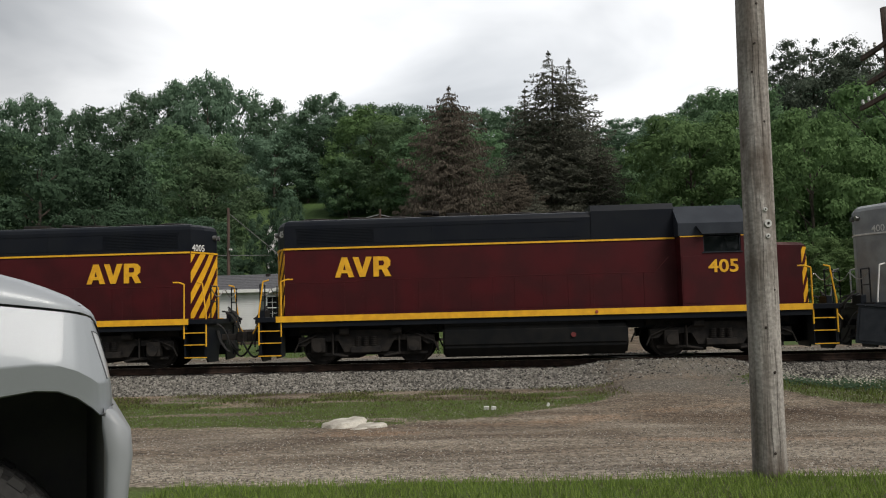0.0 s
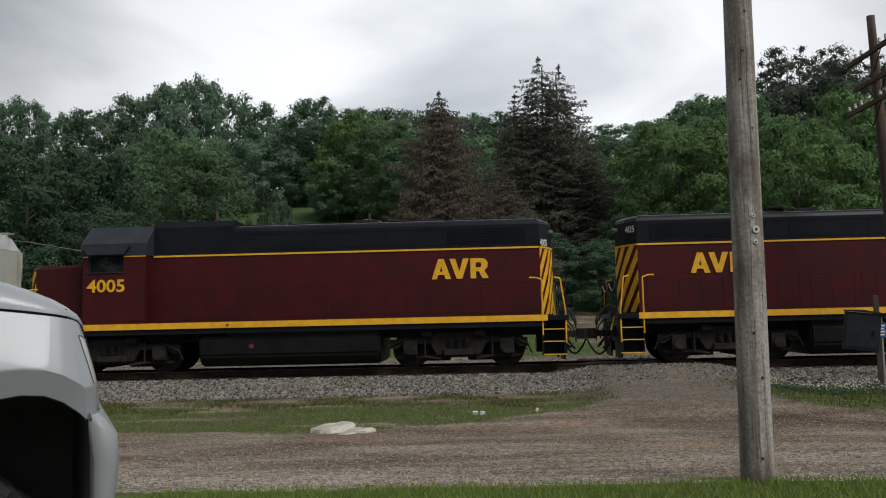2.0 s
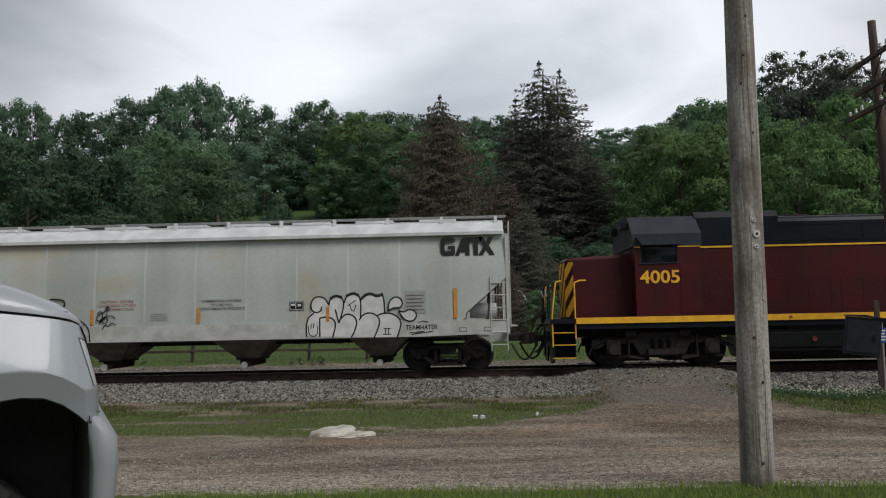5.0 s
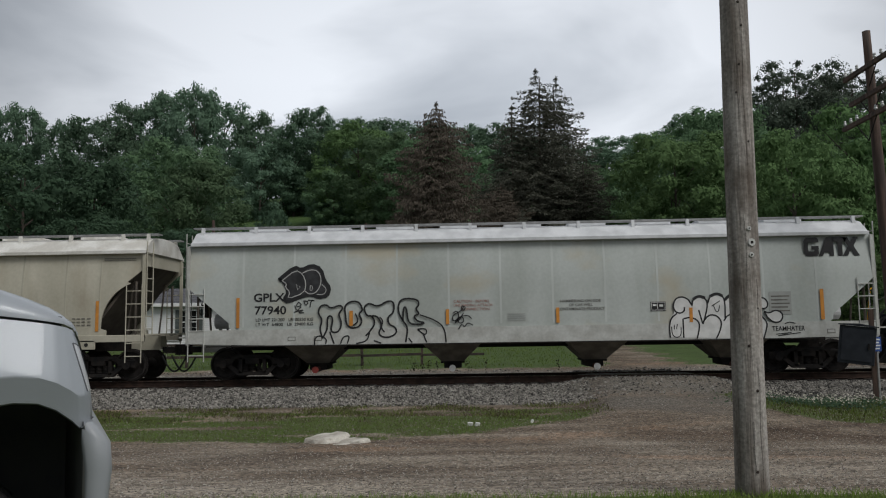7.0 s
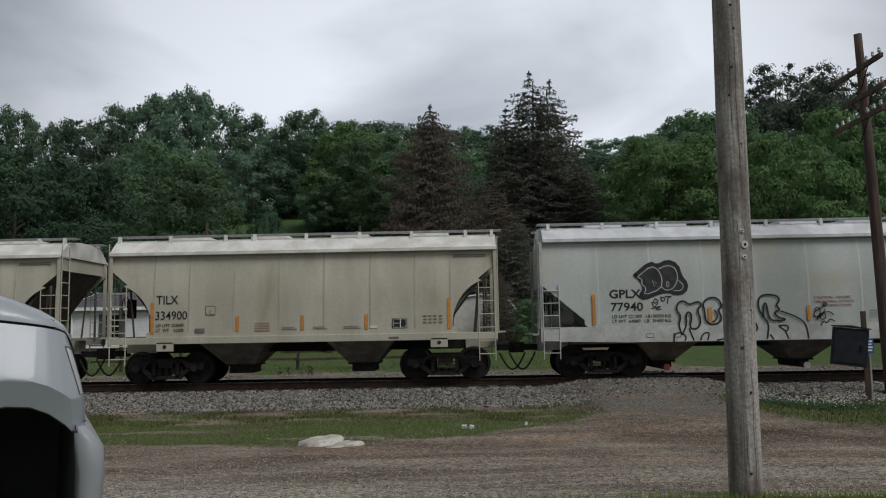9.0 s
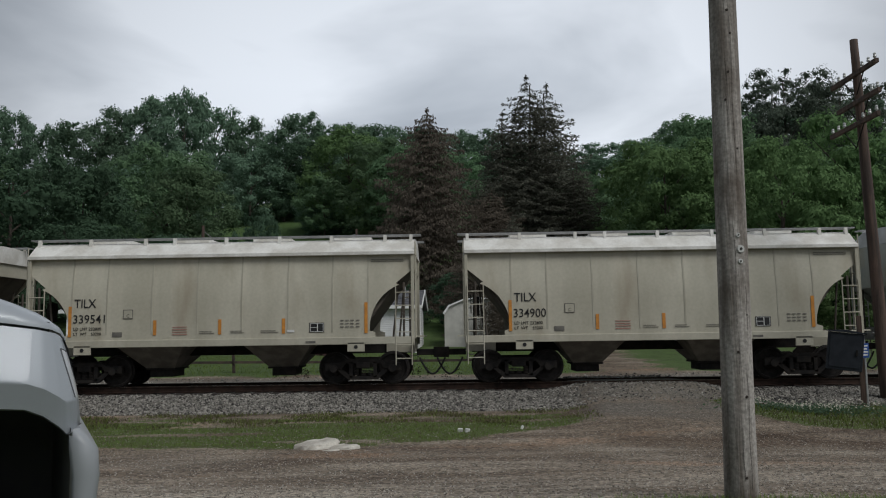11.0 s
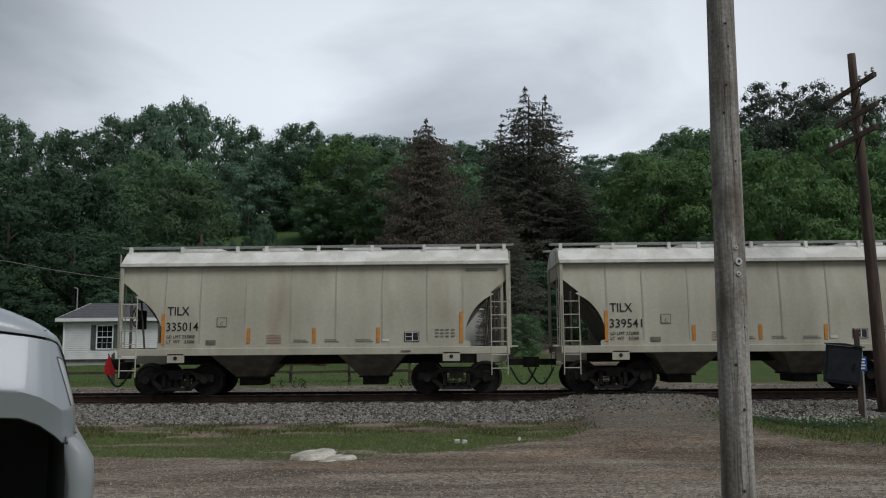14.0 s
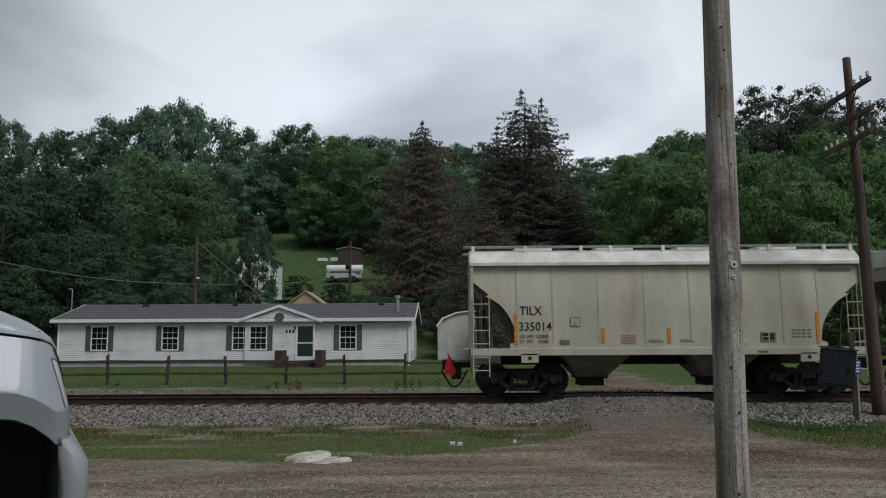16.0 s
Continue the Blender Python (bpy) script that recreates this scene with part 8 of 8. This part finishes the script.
    tree("dark0", -29.8, 62, 8.2, "low dark tree behind the house", "trees behind the house", 1.2, 4.0)
    tree("dark1", -15.15, 62, 9.0, "small tree overgrown with ivy behind the house", "", 0.42, 1.0)
    tree("dark0", -17.2, 63.2, 7.6, "ivy-covered tree behind the house", "", 0.50, 2.6)
    tree("dark0", -19.6, 63, 4.0, "low ivy-grown shrub behind the house", "", 0.7, 2.0, 0.0, "bush")
    # spruces
    tree("brown", -2.7, 72, 18.6, "tall browned spruce with bare lower boughs", "spruces", 0.90, 0.3)
    tree("spruce", 7.0, 78, 22.3, "tall dark green pointed spruce", "spruces", 0.98, 0.2)
    tree("spruce2", 9.1, 79, 21.5, "tall dark spruce close beside another", "spruces", 0.92, 1.7)
    tree("spruce2", 4.5, 77.4, 18.6, "dark spruce leaning on taller ones", "spruces", 0.85, 4.1)
    tree("brown", 3.2, 74, 11.0, "browned spruce lower than its neighbours", "spruces", 1.2, 2.2)
    tree("spruce2", 11.4, 76, 13.0, "dark spruce beside taller ones", "spruces", 1.15, 2.9)
    tree("brown", 1.6, 58, 7.6, "browned spruce with boughs down to the ground", "spruces", 1.1, 0.8)
    tree("spruce", 3.9, 57, 8.6, "dark spruce with boughs down to the ground", "spruces", 1.15, 2.0)
    tree("brown", 2.3, 49.0, 4.3, "young browned spruce before the garden shed", "spruces", 0.85, 1.1)
    # to the other side
    for x, y, h, kind, w in ((18.7, 72, 14.8, "light0", 0.85), (22.8, 74, 13.0, "light1", 0.9), (15.0, 84, 11.5, "broad3", 1.0), (23.5, 58, 13.8, "light2", 0.72), (28.2, 60, 11.5, "light0", 0.9),
                             (31.8, 64, 16.3, "light1", 0.8), (37.0, 66, 15.0, "broad0", 0.9), (29.2, 92, 18.6, "broad1", 0.8), (24.5, 88, 15.5, "broad2", 0.9)):
        tree(kind, x, y, h, "leafy green tree beside the crossing road", "trees by the crossing", w, rnd.uniform(0, 6.28))
    for x, y, h, kind in ((41.6, 100, 25.0, "sparse0"), (36.6, 100, 18.6, "sparse1"), (46.4, 102, 22.8, "sparse0"), (50.4, 105, 23.6, "sparse1"), (39.2, 99, 22.6, "sparse1"), (55, 106, 23, "sparse0")):
        tree(kind, x, y, h, "tall thin tree with an open crown showing sky", "tall open trees", 0.85, rnd.uniform(0, 6.28))
    for x, y, h, kind in ((38, 92, 14, "broad1"), (44, 94, 14.5, "broad3"), (50, 96, 15, "light2"), (33.5, 84, 14.0, "light1"), (41, 78, 13, "broad0")):
        tree(kind, x, y, h, "leafy green tree beside the crossing road", "trees by the crossing", 1.0, rnd.uniform(0, 6.28))
    # behind the camera
    for k in range(9):
        x = -64 + 16 * k + rnd.uniform(-2, 2)
        tree("far%d" % (k % 4), x, -56 + rnd.uniform(-4, 4), rnd.uniform(12, 17), "green broadleaf tree behind the yard", "trees behind the yard", 1.2, rnd.uniform(0, 6.28))
    # undergrowth
    for x, y, h, kind, w in ((-46, 60, 5, "dark0", 1.3), (-41, 58.5, 5.2, "dark1", 1.3), (-36, 59, 4.6, "dark0", 1.4), (-32, 58, 4.8, "dark1", 1.3), (-24.5, 58, 4.2, "dark0", 1.3), (-20.5, 59, 4.6, "dark1", 1.2),
                             (-17.4, 90, 2.5, "dark0", 1.3), (-21.6, 125, 4.6, "dark0", 1.3), (-18.4, 127, 5.0, "dark1", 1.2), (-24.6, 132, 5.0, "far1", 1.2), (-11.7, 80, 2.8, "dark1", 1.2), (-7.4, 66, 3.4, "dark1", 1.2), (-4.4, 64, 3.4, "dark0", 1.3), (0.6, 62, 4.4, "dark1", 1.3), (4.6, 62, 6.0, "dark0", 1.3), (9.2, 60, 5.2, "dark1", 1.3),
                             (12.8, 56, 4.2, "light1", 1.2), (16.5, 54, 4.6, "light2", 1.3), (21, 53, 5.0, "light0", 1.2), (26, 54, 5.2, "light1", 1.3), (31, 55, 5.5, "broad1", 1.2), (36, 56, 6, "light2", 1.2),
                             (13.6, 64, 7.0, "dark0", 1.2), (19.5, 62, 7.5, "broad2", 1.1), (1.2, 56.5, 3.0, "dark1", 1.3), (4.0, 49, 2.8, "broad4", 1.0)):
        tree(kind, x, y, h, "dense leafy undergrowth at the yard edge", "bushes at the edge of the yard", w, rnd.uniform(0, 6.28), 0.1, "bush")


woods()


# ---- grass, weeds and stones ----
def blades(name, n, place, height, width, mats, label, seed, lean=0.5, share=grass_amount):
    rng = np.random.default_rng(seed)
    quads = []
    tries = 0
    while len(quads) < n and tries < n * 6:
        tries += 1
        x, y = place(rng)
        if rng.uniform() > share(x, y) ** 1.2:
            continue
        z = ground_z(x, y)
        h = height * rng.uniform(0.45, 1.3)
        a = rng.uniform(0, math.tau)
        dx, dy = math.cos(a) * width, math.sin(a) * width
        lx, ly = rng.normal() * lean * h, rng.normal() * lean * h
        quads.append(((x - dx, y - dy, z - 0.01), (x + dx, y + dy, z - 0.01), (x + dx * 0.25 + lx, y + dy * 0.25 + ly, z + h), (x - dx * 0.25 + lx, y - dy * 0.25 + ly, z + h)))
    ob = new(name, quads_mesh(name, np.array(quads), mats, rng.integers(0, len(mats), len(quads))))
    return tagged(ob, label, "grass", kind="stuff")


blades("lawn_grass", 26000, lambda r: (r.uniform(-2.2, 4.4), r.uniform(4.0, 5.95)), 0.045, 0.0035, [M_GRASS], "short green lawn grass at the road's edge", 1)
blades("verge_grass", 30000, lambda r: (r.uniform(-12, 3.4), r.uniform(12.2, 19.0)), 0.028, 0.006, [M_TURF, M_TURF, M_TURF, M_WEED], "patchy green and dry grass on the verge", 2, 0.7)
blades("verge_weeds", 9000, lambda r: (r.uniform(5.6, 13.5), r.uniform(13.4, 20.2)), 0.07, 0.008, [M_TURF, M_TURF, M_WEED], "tall green weeds by the crossing", 3)
blades("meadow_grass", 9000, lambda r: (r.uniform(-22, 6), r.uniform(32, 45)), 0.08, 0.016, [M_TURF], "mown green lawn behind the fence", 4)


def weedy(x, y):
    """Where dry weeds stand between the grass strip and the ballast."""
    return (1 - crossing(x, y)) * smooth_step(-0.25, 0.35, noise.noise((x * 0.8, y * 1.1, 7.0))) * smooth_step(16.0, 17.0, y) * (1 - smooth_step(19.2, 20.0, y))


blades("dry_weeds", 13000, lambda r: (r.uniform(-14, 3.0), r.uniform(16.0, 20.0)), 0.055, 0.008, [M_WEED, M_WEED, M_GRASS], "low brownish weeds at the foot of the ballast", 9, 0.7, weedy)


def flowers():
    rng = np.random.default_rng(6)
    c = np.stack([rng.normal(7.9, 0.75, 340), rng.normal(18.3, 0.45, 340), np.zeros(340)], 1)
    c[:, 2] = [ground_z(x, y) + 0.10 + 0.16 * rng.uniform() for x, y, _ in c]
    q = leaf_quads(c, np.tile([0, -0.5, 1.0], (340, 1)), 0.028, rng)
    g = np.stack([rng.normal(7.9, 0.9, 1600), rng.normal(18.3, 0.5, 1600), np.zeros(1600)], 1)
    g[:, 2] = [ground_z(x, y) + 0.16 * rng.uniform() for x, y, _ in g]
    q2 = leaf_quads(g, np.tile([0, -0.3, 1.0], (1600, 1)), 0.036, rng)
    ob = new("wild_flowers", quads_mesh("wild_flowers", np.concatenate([q, q2]), [M_FLOWER, M_LEAF_DARK], [0] * len(q) + [1] * len(q2)))
    tagged(ob, "clump of pale wild flowers and weeds beside the crossing", "flowers", kind="stuff")
    # dark stalks by the fence and on the far ballast
    rng = np.random.default_rng(8)
    xs = [-7.2, -6.9, -6.4, -6.1, -5.95, -2.2, -1.9, -1.6, -1.3, -0.6, -0.1, 0.6, -13.1, -4.2, 3.4]
    pts = []
    for x in xs:
        for k in range(22):
            pts.append((x + rng.normal() * 0.05, 31.6 + rng.normal() * 0.08, ground_z(x, 31.6) + 0.42 * rng.uniform()))
    q = leaf_quads(np.array(pts), np.tile([0, -1.0, 0.2], (len(pts), 1)), 0.032, rng)
    ob = new("weed_stalks", quads_mesh("weed_stalks", q, [M_STALK]))
    tagged(ob, "dark brown weed stalks along the far ballast", "weeds", kind="stuff")


M_STALK = leaf_material("dark_weed_stalks", (0.035, 0.030, 0.020), (0.018, 0.018, 0.012), 0.1)
flowers()


def stone_soup(name, n, place, size, mat, label, seed, sink=0.25):
    """Many small broken stones as one mesh."""
    rng = np.random.default_rng(seed)
    base = np.array([(1, 0, 0), (-1, 0, 0), (0, 1, 0), (0, -1, 0), (0, 0, 1), (0, 0, -1)], float)
    tri = np.array([(0, 2, 4), (2, 1, 4), (1, 3, 4), (3, 0, 4), (2, 0, 5), (1, 2, 5), (3, 1, 5), (0, 3, 5)])
    P = [place(rng) for _ in range(n)]
    P = np.array([(x, y, ground_z(x, y)) for x, y in P])
    s = size * rng.uniform(0.5, 1.5, (n, 1, 1))
    v = base[None] * rng.uniform(0.5, 1.1, (n, 6, 1)) * np.array([1.0, 1.0, 0.75])
    a = rng.uniform(0, math.tau, n)
    b = rng.uniform(-0.8, 0.8, n)
    ca, sa, cb, sb = np.cos(a), np.sin(a), np.cos(b), np.sin(b)
    x, y, z = v[..., 0], v[..., 1], v[..., 2]
    y2, z2 = y * cb[:, None] - z * sb[:, None], y * sb[:, None] + z * cb[:, None]
    v = np.stack([x * ca[:, None] - y2 * sa[:, None], x * sa[:, None] + y2 * ca[:, None], z2], 2) * s
    v += P[:, None, :] + np.array([0, 0, size * sink])
    faces = (tri[None] + 6 * np.arange(n)[:, None, None]).reshape(-1, 3)
    me = bpy.data.meshes.new(name)
    me.from_pydata(v.reshape(-1, 3).tolist(), [], faces.tolist())
    me.materials.append(mat)
    return tagged(new(name, me), label, "stones", kind="stuff")


def stone_material(name, low, high):
    m = bpy.data.materials.new(name)
    m.use_nodes = True
    nt = m.node_tree
    bs = nt.nodes["Principled BSDF"]
    bs.inputs["Roughness"].default_value = 0.9
    ge = nt.nodes.new("ShaderNodeNewGeometry")
    rp = nt.nodes.new("ShaderNodeValToRGB")
    rp.color_ramp.elements[0].color, rp.color_ramp.elements[1].color = (*low, 1), (*high, 1)
    nt.links.new(ge.outputs["Random Per Island"], rp.inputs[0])
    nt.links.new(rp.outputs[0], bs.inputs["Base Color"])
    return m


M_BALLAST = stone_material("ballast_stone", (0.012, 0.011, 0.010), (0.345, 0.325, 0.288))
M_GRAVEL = stone_material("road_gravel", (0.07, 0.056, 0.044), (0.48, 0.445, 0.39))


def ballast_place(r):
    while True:
        x, y = r.uniform(-17, 15), r.uniform(19.5, 23.2)
        if r.uniform() > crossing(x, y) * 0.85:
            return x, y


stone_soup("ballast_stones", 27000, ballast_place, 0.037, M_BALLAST, "grey broken limestone ballast beside the rails", 5)
stone_soup("far_ballast_stones", 5000, lambda r: (r.uniform(-20, 18), r.uniform(24.9, 32.0)), 0.045, M_BALLAST, "grey ballast beyond the rails", 6)
stone_soup("road_stones", 42000, lambda r: (r.uniform(-8, 11), 5.8 + 13 * r.uniform() ** 1.4), 0.0095, M_GRAVEL, "loose gravel on the dirt road", 7)


def flat_rock(x, y, sx, sy, sz, seed, label):
    bm = bmesh.new()
    bmesh.ops.create_icosphere(bm, subdivisions=3, radius=1.0)
    for v in bm.verts:
        n = noise.noise(v.co * 1.3 + Vector((seed, 0, 0))) * 0.35 + noise.noise(v.co * 3.5 + Vector((0, seed, 0))) * 0.14
        v.co *= 1 + n
        v.co = Vector((v.co.x * sx, v.co.y * sy, min(v.co.z, 0.55 + 0.2 * n) * sz))
    ob = part("flat_rock", bm, M_ROCK, None)
    ob.matrix_world = pose(x, y, ground_z(x, y) - 0.02, 4, -6, 10 * seed)
    tagged(ob, label, "rock", "pale rocks at the road's edge")


flat_rock(-2.30, 12.75, 0.36, 0.26, 0.20, 1, "pale flat limestone slab set in the road's edge")
flat_rock(-1.86, 12.62, 0.26, 0.14, 0.12, 2, "small pale limestone slab beside a larger one")
flat_rock(-1.98, 12.42, 0.14, 0.08, 0.07, 3, "small broken pale rock")
for k, (x, y) in enumerate(((-0.02, 15.2), (0.10, 15.15), (1.15, 15.6))):
    bm = bmesh.new()
    box(bm, -0.05, 0.05, -0.02, 0.02, 0, 0.07, 0.008)
    ob = part("paper_scrap", bm, M_WHITE)
    ob.matrix_world = pose(x, y, ground_z(x, y), 20, 10 * k, 40 * k)
    tagged(ob, "small white scrap of litter in the grass", "litter", "litter scraps")


# ---- motion ----
def motions():
    """The train rolls through from left to right at about five metres a second; its wheels turn with it."""
    for ob, x, turn in VEHICLES:
        walk(ob, [(t, pose(x + train_s(t), TRACK_Y, 0, 0, 0, turn)) for t in range(0, 17)])
    for ob, x, r, turn in WHEELSETS:
        way = -1 if turn else 1
        rows = []
        for k in range(0, 161):
            t = k / 10
            rows.append((t, pose(x, 0, r, 0, math.degrees(way * train_s(t) / r) % 360.0, 0)))
        walk(ob, rows)


motions()
